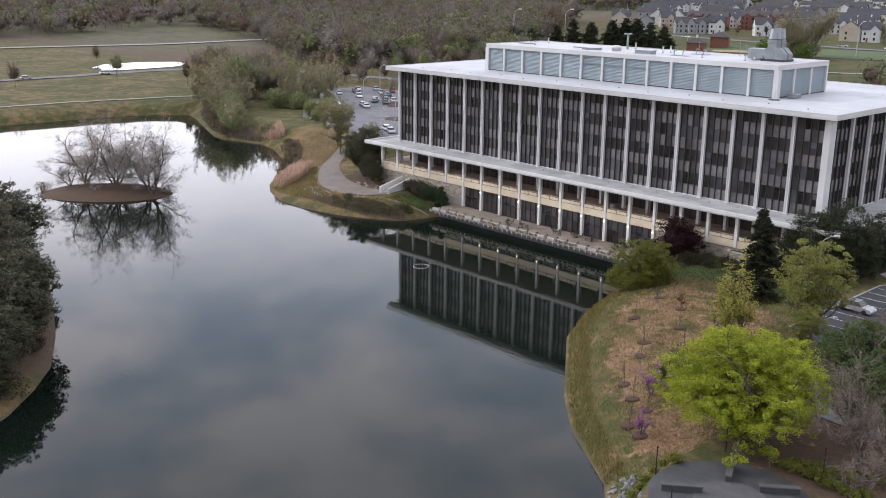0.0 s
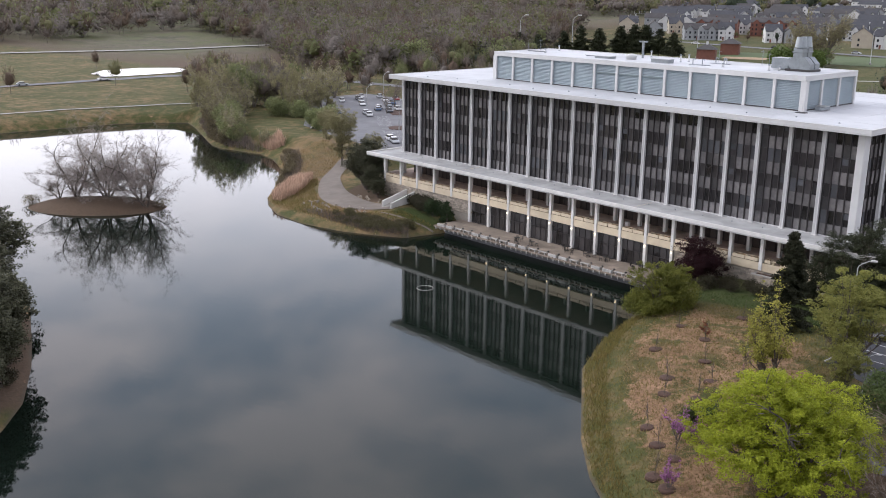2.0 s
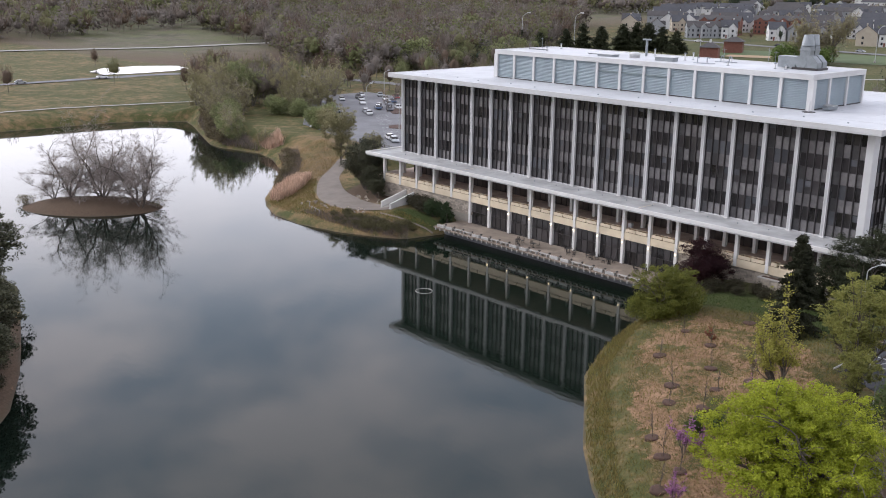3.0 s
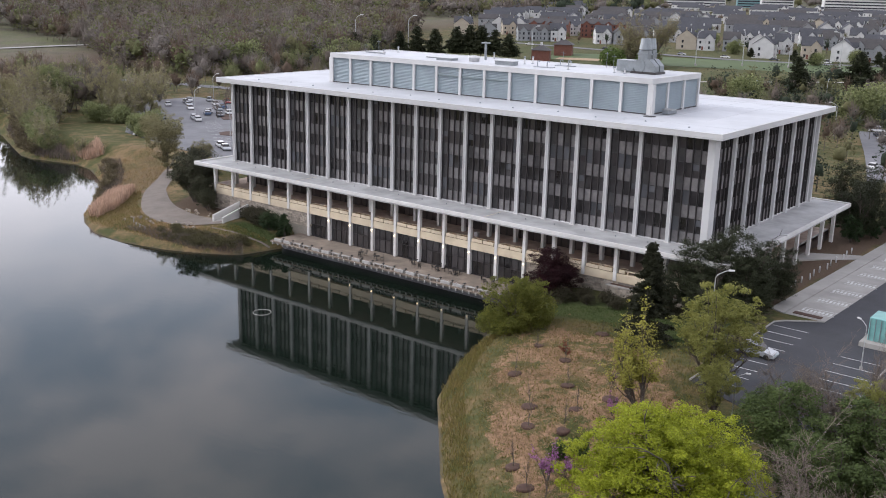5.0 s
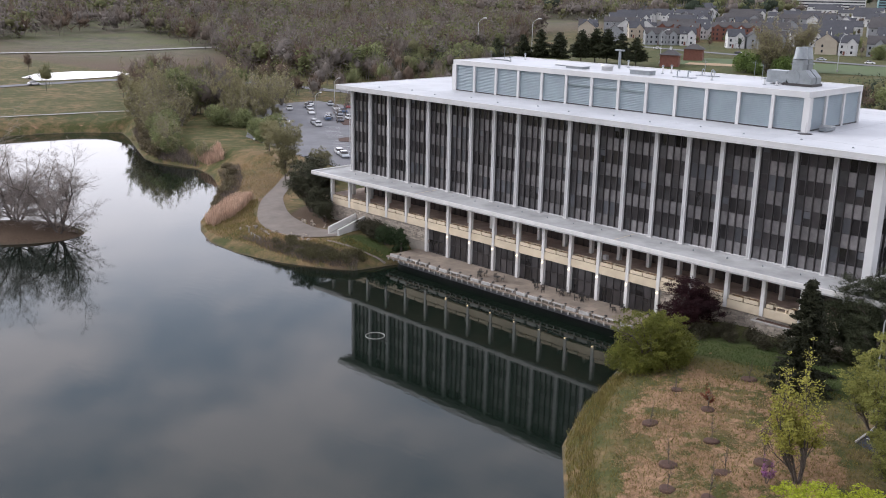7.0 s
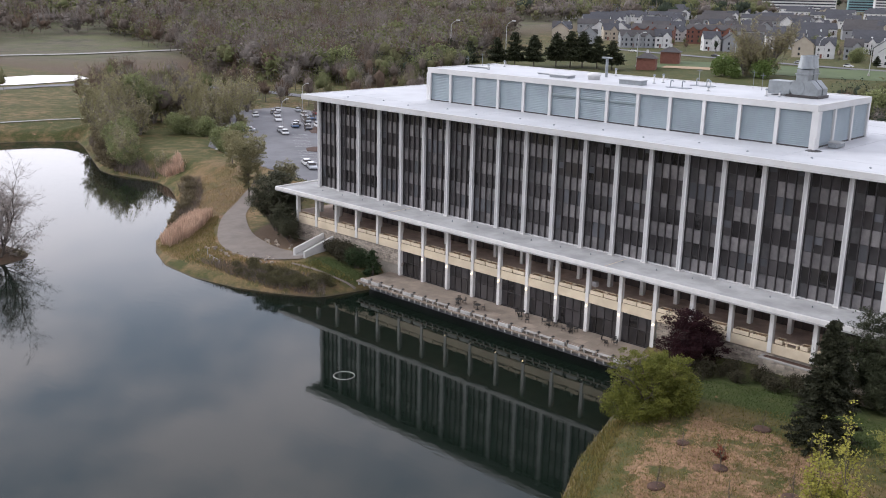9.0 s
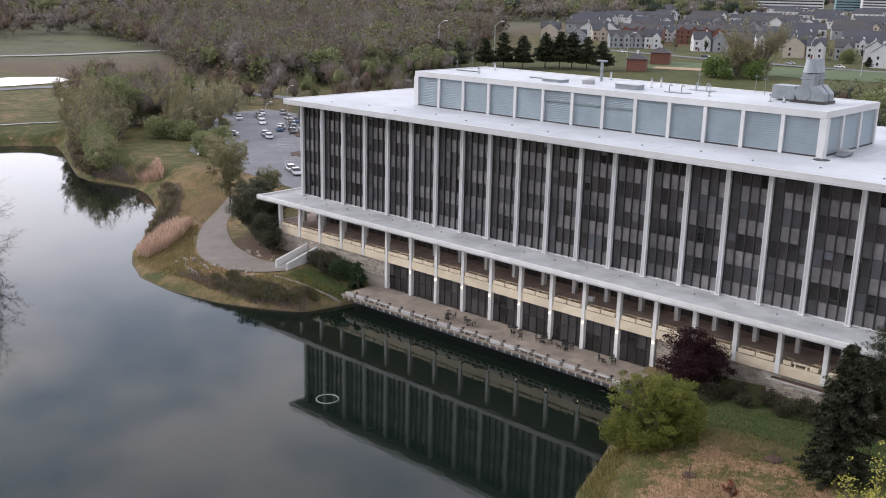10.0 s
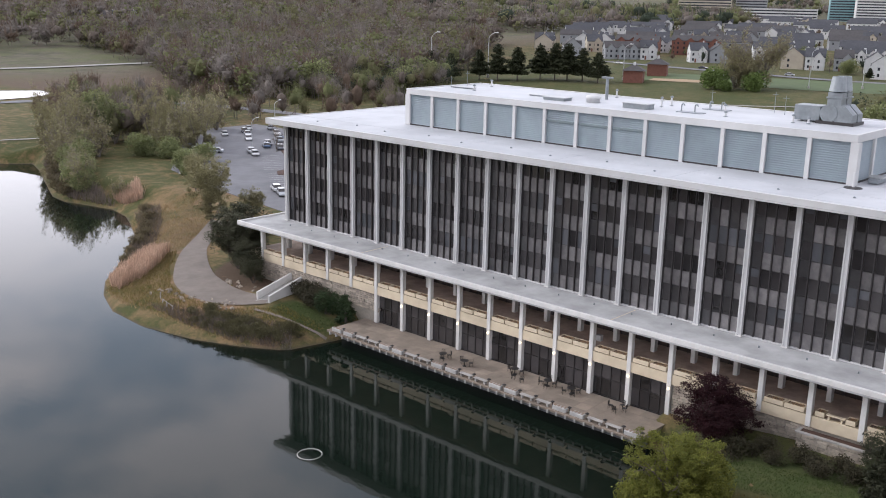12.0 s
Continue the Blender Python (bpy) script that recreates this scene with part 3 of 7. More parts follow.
# glazing: each bay holds four floors of four panes over four spandrels
PANE_H, SPAN_H = FLOOR * 0.52, FLOOR * 0.48


def upright(name="mullion"):
    return Geo().box(-0.06, 0.06, -0.26, 0.1, Z_CANOPY + 0.12, Z_EAVES).mesh(name, M["mullion"])


def sheet(width, height, name, material):
    return Geo().box(-width / 2, width / 2, 0, 0.06, 0, height, 0.012).mesh(name, material)


def glaze(bays, width, place):
    panes = 4
    w = width / panes
    post_me = upright()
    rail_me = Geo().box(-width / 2, width / 2, -0.05, 0.1, -0.025, 0.025).mesh("transom", M["mullion"])
    sill_me = Geo().box(-width / 2, width / 2, -0.3, 0.1, Z_CANOPY, Z_CANOPY + 0.14, 0.02).mesh("sill", M["white_paint"])
    shaded = sheet(w - 0.09, SPAN_H - 0.05, "spandrel_panel", M["spandrel_shaded"])
    dark = sheet(w - 0.2, PANE_H - 0.05, "window_pane", M["glass_dark"])
    veiled = sheet(w - 0.2, PANE_H - 0.05, "window_pane", M["blind"])
    blind_half = sheet(w - 0.12, PANE_H * 0.45, "blind", M["blind"])
    span = sheet(w - 0.09, SPAN_H - 0.05, "spandrel_panel", M["spandrel"])
    backing = sheet(w - 0.09, PANE_H - 0.03, "spandrel_panel", M["spandrel"])
    rng = random.Random(11 + bays)
    for k in range(bays):
        bay = part("window_bay", sill_me, None, office, m=place(k))
        for i in range(panes + 1):
            part("mullion", post_me, None, bay, m=pose(-width / 2 + i * w, 0, 0))
        for f in range(4):
            z0 = Z_CANOPY + f * FLOOR
            mood = rng.random()
            part("transom", rail_me, None, bay, m=pose(0, 0, z0 + SPAN_H))
            part("transom", rail_me, None, bay, m=pose(0, 0, z0 + FLOOR - 0.005))
            for i in range(panes):
                x = -width / 2 + (i + 0.5) * w
                # first column mostly takes the painted fin shade, a few others at random
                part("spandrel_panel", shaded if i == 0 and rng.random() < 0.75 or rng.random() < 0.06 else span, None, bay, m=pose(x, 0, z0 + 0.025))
                part("spandrel_panel", backing, None, bay, m=pose(x, 0.03, z0 + SPAN_H + 0.01))
                shut = rng.random() < (0.6 if mood < 0.22 else 0.07) and f < 3
                part("window_pane", veiled if shut else dark, None, bay, m=pose(x, rng.uniform(0, 0.012), z0 + SPAN_H + 0.025, rng.uniform(-0.35, 0.35), 0, rng.uniform(-0.35, 0.35)))
                if not shut and rng.random() < 0.12:
                    part("blind", blind_half, None, bay, m=pose(x, -0.025, z0 + SPAN_H + PANE_H * 0.5))


glaze(BAYS, BAY - 0.54, lambda k: pose((k + 0.5) * BAY, 0.24, 0))
glaze(SIDE_BAYS, SIDE_BAY - 0.54, lambda k: pose(95.02, SIDE0 + (k + 0.5) * SIDE_BAY, 0, 0, 0, 90))

# main roof
roof = part("roof", Geo().box(-2.28, 97.28, -2.28, 44.4, Z_EAVES, Z_ROOF - 0.08, 0.03), M["white_paint"], office)
part("roof_membrane", Geo().box(-1.7, 96.7, -1.7, 43.8, Z_ROOF - 0.1, Z_ROOF, 0.02), M["roof_white"], roof, "white single-ply roof membrane")
rim = Geo()
for x0, x1, y0, y1 in ((-2.3, 97.3, -2.3, -2.0), (-2.3, 97.3, 44.1, 44.42), (-2.3, -2.0, -2.0, 44.1), (97.0, 97.3, -2.0, 44.1)):
    rim.box(x0, x1, y0, y1, Z_ROOF - 0.12, Z_ROOF + 0.06, 0.02)
part("roof_edge", rim, M["white_paint"], roof)
groove = Geo()
groove.box(-2.29, 97.29, -2.305, -2.27, Z_EAVES + 0.2, Z_EAVES + 0.23)
groove.box(97.27, 97.305, -2.28, 44.4, Z_EAVES + 0.2, Z_EAVES + 0.23)
groove.box(-1.98, 96.98, -1.98, -1.9, Z_ROOF, Z_ROOF + 0.05)
groove.box(96.9, 96.98, -1.9, 44.0, Z_ROOF, Z_ROOF + 0.05)
part("drip_groove", groove, M["lamp_grey"], roof)
seams = Geo()
for x in np.arange(5, 95, 15.2):
    seams.box(x, x + 0.08, -1.6, 9.0, Z_ROOF, Z_ROOF + 0.012)
for y in (-1.2, 30.0, 38.0):
    seams.box(-1.5, 96.5, y, y + 0.07, Z_ROOF, Z_ROOF + 0.012)
for y in (4.0,):
    seams.box(-1.5, 96.5, y, y + 0.05, Z_ROOF, Z_ROOF + 0.012)
for x in np.arange(84, 96, 6.0):
    seams.box(x, x + 0.08, 9.0, 43, Z_ROOF, Z_ROOF + 0.012)
part("roof_seams", seams, M["roof_joint"], roof)
drain = Geo().lathe(0, 0, [(0.16, 0), (0.14, 0.1), (0.05, 0.16), (0.0, 0.16)], 8).mesh("roof_drain", M["galvanised"])
for k in range(13):
    part("roof_drain", drain, None, roof, m=pose(6 + 7.1 * k, 1.0 + 1.4 * (k % 2), Z_ROOF))

# plant room on the roof
PX0, PX1, PY0, PY1 = 16.38, 81.38, 9.23, 25.98
plant = part("plant_room", Geo().box(PX0 + 0.4, PX1 - 0.4, PY0 + 0.4, PY1 - 0.4, Z_ROOF - 0.1, Z_TOP - 0.35), M["louvre_back"], office)
part("plant_roof", Geo().box(PX0 - 0.05, PX1 + 0.05, PY0 - 0.05, PY1 + 0.05, Z_TOP - 0.75, Z_TOP - 0.06, 0.03), M["white_paint"], plant)
part("roof_membrane", Geo().box(PX0 + 0.35, PX1 - 0.35, PY0 + 0.35, PY1 - 0.35, Z_TOP - 0.1, Z_TOP - 0.03), M["roof_white"], plant)
prim = Geo()
for x0, x1, y0, y1 in ((PX0 - 0.06, PX1 + 0.06, PY0 - 0.06, PY0 + 0.3), (PX0 - 0.06, PX1 + 0.06, PY1 - 0.3, PY1 + 0.06), (PX0 - 0.06, PX0 + 0.3, PY0 + 0.3, PY1 - 0.3), (PX1 - 0.3, PX1 + 0.06, PY0 + 0.3, PY1 - 0.3)):
    prim.box(x0, x1, y0, y1, Z_TOP - 0.1, Z_TOP + 0.08, 0.02)
part("roof_edge", prim, M["white_paint"], plant)
post = Geo().box(-0.24, 0.24, -0.24, 0.5, Z_ROOF, Z_TOP - 0.74, 0.02).mesh("post", M["white_paint"])
wide_post = Geo().box(-0.45, 0.45, -0.26, 0.6, Z_ROOF, Z_TOP - 0.74, 0.02).mesh("post", M["white_paint"])
base_rail = Geo().box(PX0, PX1, PY0 + 0.1, PY0 + 0.4, Z_ROOF, Z_ROOF + 0.18)
base_rail.box(PX1 - 0.4, PX1 - 0.1, PY0, PY1, Z_ROOF, Z_ROOF + 0.18)
part("base_rail", base_rail, M["mullion"], plant)
PSIDE = (PY1 - PY0) / 3


def louvres(width, name="louvre_panel"):
    g = Geo()
    z = Z_ROOF + 0.2
    while z < Z_TOP - 0.85:
        g.add([(-width / 2, -0.06, z), (width / 2, -0.06, z), (width / 2, 0.12, z + 0.2), (-width / 2, 0.12, z + 0.2), (-width / 2, -0.05, z - 0.03), (width / 2, -0.05, z - 0.03)],
              [(0, 1, 2, 3), (4, 5, 1, 0)])
        z += 0.25
    return g.mesh(name, M["louvre"])


lp = louvres(4.5)
for k in range(14):
    part("post", post if 0 < k < 13 else wide_post, None, plant, m=pose(PX0 + 5 * k + (0.2 if k == 0 else -0.2 if k == 13 else 0), PY0 + 0.22, 0))
    if k < 13:
        part("louvre_panel", lp, None, plant, m=pose(PX0 + 5 * k + 2.5, PY0 + 0.26, 0))
    if k in (5, 6, 7):
        part("louvre_slot", Geo().box(PX0 + 5 * k + 0.3, PX0 + 5 * k + 4.7, PY0 + 0.12, PY0 + 0.2, Z_TOP - 2.3, Z_TOP - 2.02), M["louvre_back"], plant)
lps = louvres(PSIDE - 0.5)
for j in range(4):
    if j:
        part("post", post, None, plant, m=pose(PX1 - 0.22, PY0 + PSIDE * j - (0.2 if j == 3 else 0), 0, 0, 0, 90))
    if j < 3:
        part("louvre_panel", lps, None, plant, m=pose(PX1 - 0.26, PY0 + PSIDE * (j + 0.5), 0, 0, 0, 90))
part("louvre_wall", Geo().box(PX0 + 0.05, PX0 + 0.38, PY0 + 0.5, PY1, Z_ROOF, Z_TOP - 0.74), M["louvre"], plant)
part("louvre_wall", Geo().box(PX0 + 0.4, PX1 - 0.4, PY1 - 0.38, PY1 - 0.05, Z_ROOF, Z_TOP - 0.74), M["louvre"], plant)

# canopy slab over the gallery
CX0, CX1, CY0, CY1 = -4.4, 101.5, -6.5, 45.0
canopy = part("canopy", Geo().box(CX0, CX1, CY0, CY1, Z_SOFFIT, Z_CANOPY - 0.02, 0.03), M["canopy"], office, "weathered pale concrete canopy slab")
lip = Geo()
for x0, x1, y0, y1 in ((CX0 - 0.02, CX1 + 0.02, CY0 - 0.02, CY0 + 0.35), (CX0 - 0.02, CX1 + 0.02, CY1 - 0.35, CY1 + 0.02), (CX0 - 0.02, CX0 + 0.35, CY0 + 0.35, CY1 - 0.35), (CX1 - 0.35, CX1 + 0.02, CY0 + 0.35, CY1 - 0.35)):
    lip.box(x0, x1, y0, y1, Z_CANOPY - 0.3, Z_CANOPY + 0.22, 0.03)
part("canopy_lip", lip, M["concrete_white"], canopy)
vent = Geo().tube((0, 0, 0), (0, 0, 0.22), 0.09, 0.07, 8).mesh("roof_drain", M["galvanised"])
for k in range(BAYS):
    part("roof_drain", vent, None, canopy, m=pose(5 * k + 3.1, -2.2, Z_CANOPY - 0.02))
joints = Geo()
for x in (22.4, 62.5):
    joints.box(x, x + 0.1, CY0 + 0.36, -0.5, Z_CANOPY - 0.02, Z_CANOPY)
part("canopy_joint", joints, M["cream"], canopy)
part("soffit", Geo().box(CX0 + 0.5, CX1 - 0.5, CY0 + 0.5, CY1 - 0.5, Z_SOFFIT - 0.05, Z_SOFFIT + 0.02), M["soffit"], office)

# gallery: floor, edge beam, inner wall, two rows of columns
gallery = part("gallery_floor", Geo().box(-3.5, 98.9, -4.7, 43.6, Z_GALLERY - 0.5, Z_GALLERY), M["gallery_floor"], office)
part("edge_beam", Geo().box(-3.6, 99.6, -5.2, -4.7, Z_GALLERY - 1.05, Z_GALLERY + 0.15, 0.03), M["cream"], gallery, "cream concrete edge beam")
part("side_glazing", Geo().box(98.6, 98.9, -4.6, 43.5, 4.6, Z_GALLERY + 0.02), M["bronze_wall"], gallery, "dark bronze glazed side wall")
part("inner_wall", Geo().box(0.5, 94.5, 2.4, 41, Z_GALLERY, Z_SOFFIT - 0.05), M["bronze_wall"], gallery, "dark bronze glazed inner wall")
imull = Geo()
for x in np.arange(0.5, 94.6, 1.25):
    imull.box(x - 0.04, x + 0.04, 2.28, 2.4, Z_GALLERY, Z_SOFFIT - 0.05)
imull.box(0.5, 94.5, 2.3, 2.4, Z_GALLERY + 2.4, Z_GALLERY + 2.5)
part("inner_mullions", imull, M["mullion"], gallery)
ocol = Geo().box(-0.26, 0.26, -0.3, 0.3, Z_GALLERY - 1.0, Z_SOFFIT - 0.03, 0.03).mesh("column", M["concrete_white"])
tcol = Geo().box(-0.26, 0.26, -0.3, 0.3, Z_TERRACE, Z_SOFFIT - 0.03, 0.03).mesh("column", M["concrete_white"])
scol = Geo().box(-0.26, 0.26, -0.3, 0.3, 4.5, Z_SOFFIT - 0.03, 0.03).mesh("column", M["concrete_white"])
icol = Geo().box(-0.26, 0.26, -0.35, 0.35, Z_GALLERY, Z_SOFFIT - 0.03, 0.03).mesh("column", M["concrete_white"])
for k in range(0, 21):
    part("column", tcol if 5 <= k <= 14 else ocol, None, gallery, m=pose(5 * k - (0.4 if k == 20 else 0), -5.0, 0))
    if 0 <= k <= 19:
        part("column", icol, None, gallery, m=pose(5 * k, 0, 0))
for j in range(1, 8):
    part("column", scol, None, gallery, m=pose(99.8, SIDE0 + j * SIDE_BAY, 0))

# lower storey towards the terrace
LX0, LX1 = 24.74, 70.3
lower = part("lower_storey", Geo().box(LX0, LX1, -4.6, 41, Z_TERRACE - 1.4, Z_GALLERY - 0.5), M["dark_core"], office)
lw = Geo()
for x in np.arange(LX0 + 0.26, LX1, 1.25):
    lw.box(x - 0.04, x + 0.04, -4.78, -4.62, Z_TERRACE, Z_GALLERY - 0.5)
lw.box(LX0, LX1, -4.76, -4.62, Z_TERRACE + 2.1, Z_TERRACE + 2.2)
lw.box(LX0, LX1, -4.78, -4.62, Z_TERRACE, Z_TERRACE + 0.12)
part("window_frames", lw, M["mullion"], lower)
lpane = Geo().box(0.05, 1.2, -0.03, 0.03, 0.13, 2.08).mesh("window_pane", M["glass_dark"])
lpane2 = Geo().box(0.05, 1.2, -0.03, 0.03, 2.22, 4.5).mesh("window_pane", M["glass_dark"])
for k in range(36):
    part("window_pane", lpane, None, lower, m=pose(LX0 + 0.26 + 1.25 * k, -4.66, Z_TERRACE, 0, 0, 0.25 * math.sin(k * 7.3)))
    part("window_pane", lpane2, None, lower, m=pose(LX0 + 0.26 + 1.25 * k, -4.66, Z_TERRACE, 0, 0, 0.25 * math.sin(k * 3.1)))
bulb = bpy.data.materials.new("lamp_glow")
bulb.use_nodes = True
bulb.node_tree.nodes["Principled BSDF"].inputs["Emission Color"].default_value = (1, 0.72, 0.36, 1)
bulb.node_tree.nodes["Principled BSDF"].inputs["Emission Strength"].default_value = 7.0
lamp_me = Geo().lathe(0, 0, [(0.05, 0), (0.09, 0.05), (0.09, 0.18), (0.04, 0.22)], 8).mesh("wall_lamp", bulb)
for k in range(6, 15):
    part("wall_lamp", lamp_me, None, lower, "small glowing wall lamp" if k == 6 else "", m=pose(5 * k + 0.05, -5.42, Z_GALLERY - 1.6))

# earth-retaining stone walls on both sides of the lower storey
for x0, x1, z0 in ((-3.5, LX0 - 0.02, 1.0), (LX1 + 0.02, 99.6, 2.0)):
    part("retaining_wall", Geo().box(x0, x1, -4.95, -4.3, z0, Z_GALLERY - 0.52), M["mortar"], office, "rough fieldstone retaining wall")

# ---- terrace on the water ----
TX0, TX1, TY0, TY1 = 22.6, 70.6, -11.9, -4.8
terrace = thing("terrace", "paved lakeside terrace on a cantilevered slab above the water", "terrace", kind="structure")
part("slab", Geo().box(TX0, TX1, TY0 + 0.25, TY1 + 0.1, Z_TERRACE - 0.5, Z_TERRACE - 0.05, 0.02), M["mortar"], terrace)
# wall set back and coloured darker to deepen the shade under the slab
part("quay_wall", Geo().box(TX0 + 0.5, TX1 - 0.3, TY0 + 2.1, TY0 + 2.6, -1.5, Z_TERRACE - 0.45), M["asphalt_old"], terrace)
corbel = Geo().box(-0.12, 0.12, -0.02, 1.5, -0.45, 0, 0.03).mesh("corbel", M["rim_concrete"])
for k in range(40):
    part("corbel", corbel, None, terrace, m=pose(TX0 + 0.6 + 1.2 * k, TY0 - 0.12, Z_TERRACE - 0.1))
slabs = Geo().box(0.004, 1.596, 0.004, 1.556, -0.06, 0.0, 0.004).mesh("paving_slab", M["paver"])
for a in range(30):
    for b2 in range(4):
        part("paving_slab", slabs, None, terrace, m=pose(TX0 + 1.6 * a, TY0 + 0.75 + 1.56 * b2, Z_TERRACE))
part("edge_course", Geo().box(TX0, TX1, TY0 - 0.1, TY0 + 0.72, Z_TERRACE - 0.22, Z_TERRACE + 0.03, 0.02), M["paver"], terrace)

# ---- plants ----
def leaf_quads(rng, centres, size, flat=0.35, long=1.4):
    """Small leaf blades round the given points."""
    n = len(centres)
    nor = rng.normal(size=(n, 3))
    nor[:, 2] = np.abs(nor[:, 2]) + flat
    nor /= np.linalg.norm(nor, axis=1)[:, None]
    a = np.cross(nor, rng.normal(size=(n, 3)))
    a /= np.linalg.norm(a, axis=1)[:, None]
    b = np.cross(nor, a)
    s = size * rng.uniform(0.6, 1.3, (n, 1))
    a, b = a * s * long * 0.5, b * s * 0.5
    return np.stack([centres - a, centres - b * 0.9 + a * 0.1, centres + a, centres + b * 0.9 + a * 0.1], 1)


def limbs(rng, stems, levels, kids, spread, up=0.25, ratio=0.62, clear=0.35):
    """Branches of each level as bent lines: start points, directions and lengths grow from the level before."""
    out = []
    az = rng.uniform(0, 2 * math.pi) + np.arange(stems) * 2 * math.pi / stems + rng.normal(size=stems) * 0.3
    lean = (0.6 if stems > 1 else 0.05) * rng.uniform(0.5, 1.3, stems)
    d = np.stack([np.cos(az) * lean, np.sin(az) * lean, np.ones(stems)], -1)
    p = np.stack([np.cos(az), np.sin(az), np.zeros(stems)], -1) * (0.02 * (stems > 1))
    p[:, 2] = -0.02
    ln = np.full(stems, 0.5) * rng.uniform(0.85, 1.15, stems)
    for lev in range(levels + 1):
        d = d / np.linalg.norm(d, axis=1)[:, None]
        k = 4 if lev < 3 else 2
        line, dirs = [p], [d]
        for s in range(k):
            p = p + d * (ln / k)[:, None]
            d = d + rng.normal(size=d.shape) * (0.13 + 0.03 * lev)
            d[:, 2] += up * 0.16
            d = d / np.linalg.norm(d, axis=1)[:, None]
            line.append(p)
            dirs.append(d)
        line, dirs = np.stack(line, 1), np.stack(dirs, 1)
        out.append((line, ln))
        n = len(line)
        lo = clear if lev == 0 else 0.25
        t = lo + (1 - lo) * (np.arange(kids)[None] + rng.uniform(0, 0.9, (n, kids))) / (kids - 0.1)
        t[:, -1] = 1.0
        f = np.clip(t * k, 0, k - 1e-6)
        i = f.astype(int)
        rows = np.arange(n)[:, None]
        w = (f - i)[..., None]
        p = (line[rows, i] * (1 - w) + line[rows, i + 1] * w).reshape(-1, 3)
        d0 = dirs[rows, i].reshape(-1, 3)
        side = np.cross(d0, rng.normal(size=d0.shape))
        side /= np.linalg.norm(side, axis=1)[:, None]
        amount = spread * rng.uniform(0.6, 1.15, (len(p), 1))
        amount[kids - 1::kids] *= 0.4
        d = d0 * (1 - 0.3 * amount) + side * amount
        d[:, 2] += up * 0.3
        ln = np.repeat(ln, kids) * ratio * rng.uniform(0.7, 1.2, len(p)) * (1.15 - 0.45 * t.ravel() * (t.ravel() < 1))
    return out


def grown(rng, height, radius, stems, levels, kids, spread, trunk_r, up=0.25, clear=0.35, ratio=0.62, fine=0.006):
    """A tree's limbs at their true size: wood as tubes, twigs as thin blades, and the ends of the twigs."""
    lev = limbs(rng, stems, levels, kids, spread, up, ratio, clear)
    tips = lev[-1][0][:, -1]
    s = np.array([radius / np.percentile(np.hypot(tips[:, 0], tips[:, 1]), 95)] * 2 + [height / np.percentile(tips[:, 2], 99)])
    g, thin = Geo(), []
    for i, (line, ln) in enumerate(lev):
        line = line * s
        r = trunk_r * 0.5 ** i
        k = line.shape[1] - 1
        if i < 3:
            for b in line:
                for j in range(k):
                    g.tube(b[j], b[j + 1], max(0.012, r * (1 - 0.5 * j / k)), max(0.01, r * (1 - 0.5 * (j + 1) / k)), (7, 5, 3)[i], cap=False)
        else:
            a, b = line[:, :-1].reshape(-1, 3), line[:, 1:].reshape(-1, 3)
            side = np.cross(b - a, rng.normal(size=a.shape))
            side = side / np.linalg.norm(side, axis=1)[:, None] * max(fine, r)
            thin.append(np.stack([a - side, a + side, b + side * 0.6, b - side * 0.6], 1))
    ends = np.concatenate([lev[-1][0][:, 1:].reshape(-1, 3), lev[-2][0][:, -1]]) * s
    return g, np.concatenate(thin) if thin else None, ends


def lobed(rng, n, radius, height, base, lobes=16, full=False):
    """Places on a crown of overlapping lobes."""
    d = rng.normal(size=(lobes, 3))
    d[:, 2] = d[:, 2] * 0.9 if full else np.abs(d[:, 2]) * 0.9 - 0.3
    d /= np.linalg.norm(d, axis=1)[:, None]
    half = (height - base) / 2
    size = np.array([radius, radius, half])
    c = np.array([0, 0, base + half * 0.95]) + d * size * rng.uniform(0.48, 0.66, (lobes, 1))
    u = rng.normal(size=(n, 3))
    u /= np.linalg.norm(u, axis=1)[:, None]
    p = c[rng.integers(0, lobes, n)] + u * size * 0.4 * rng.uniform(0.6, 1.0, (n, 1))
    p[:, 2] = np.maximum(p[:, 2], base)
    return p


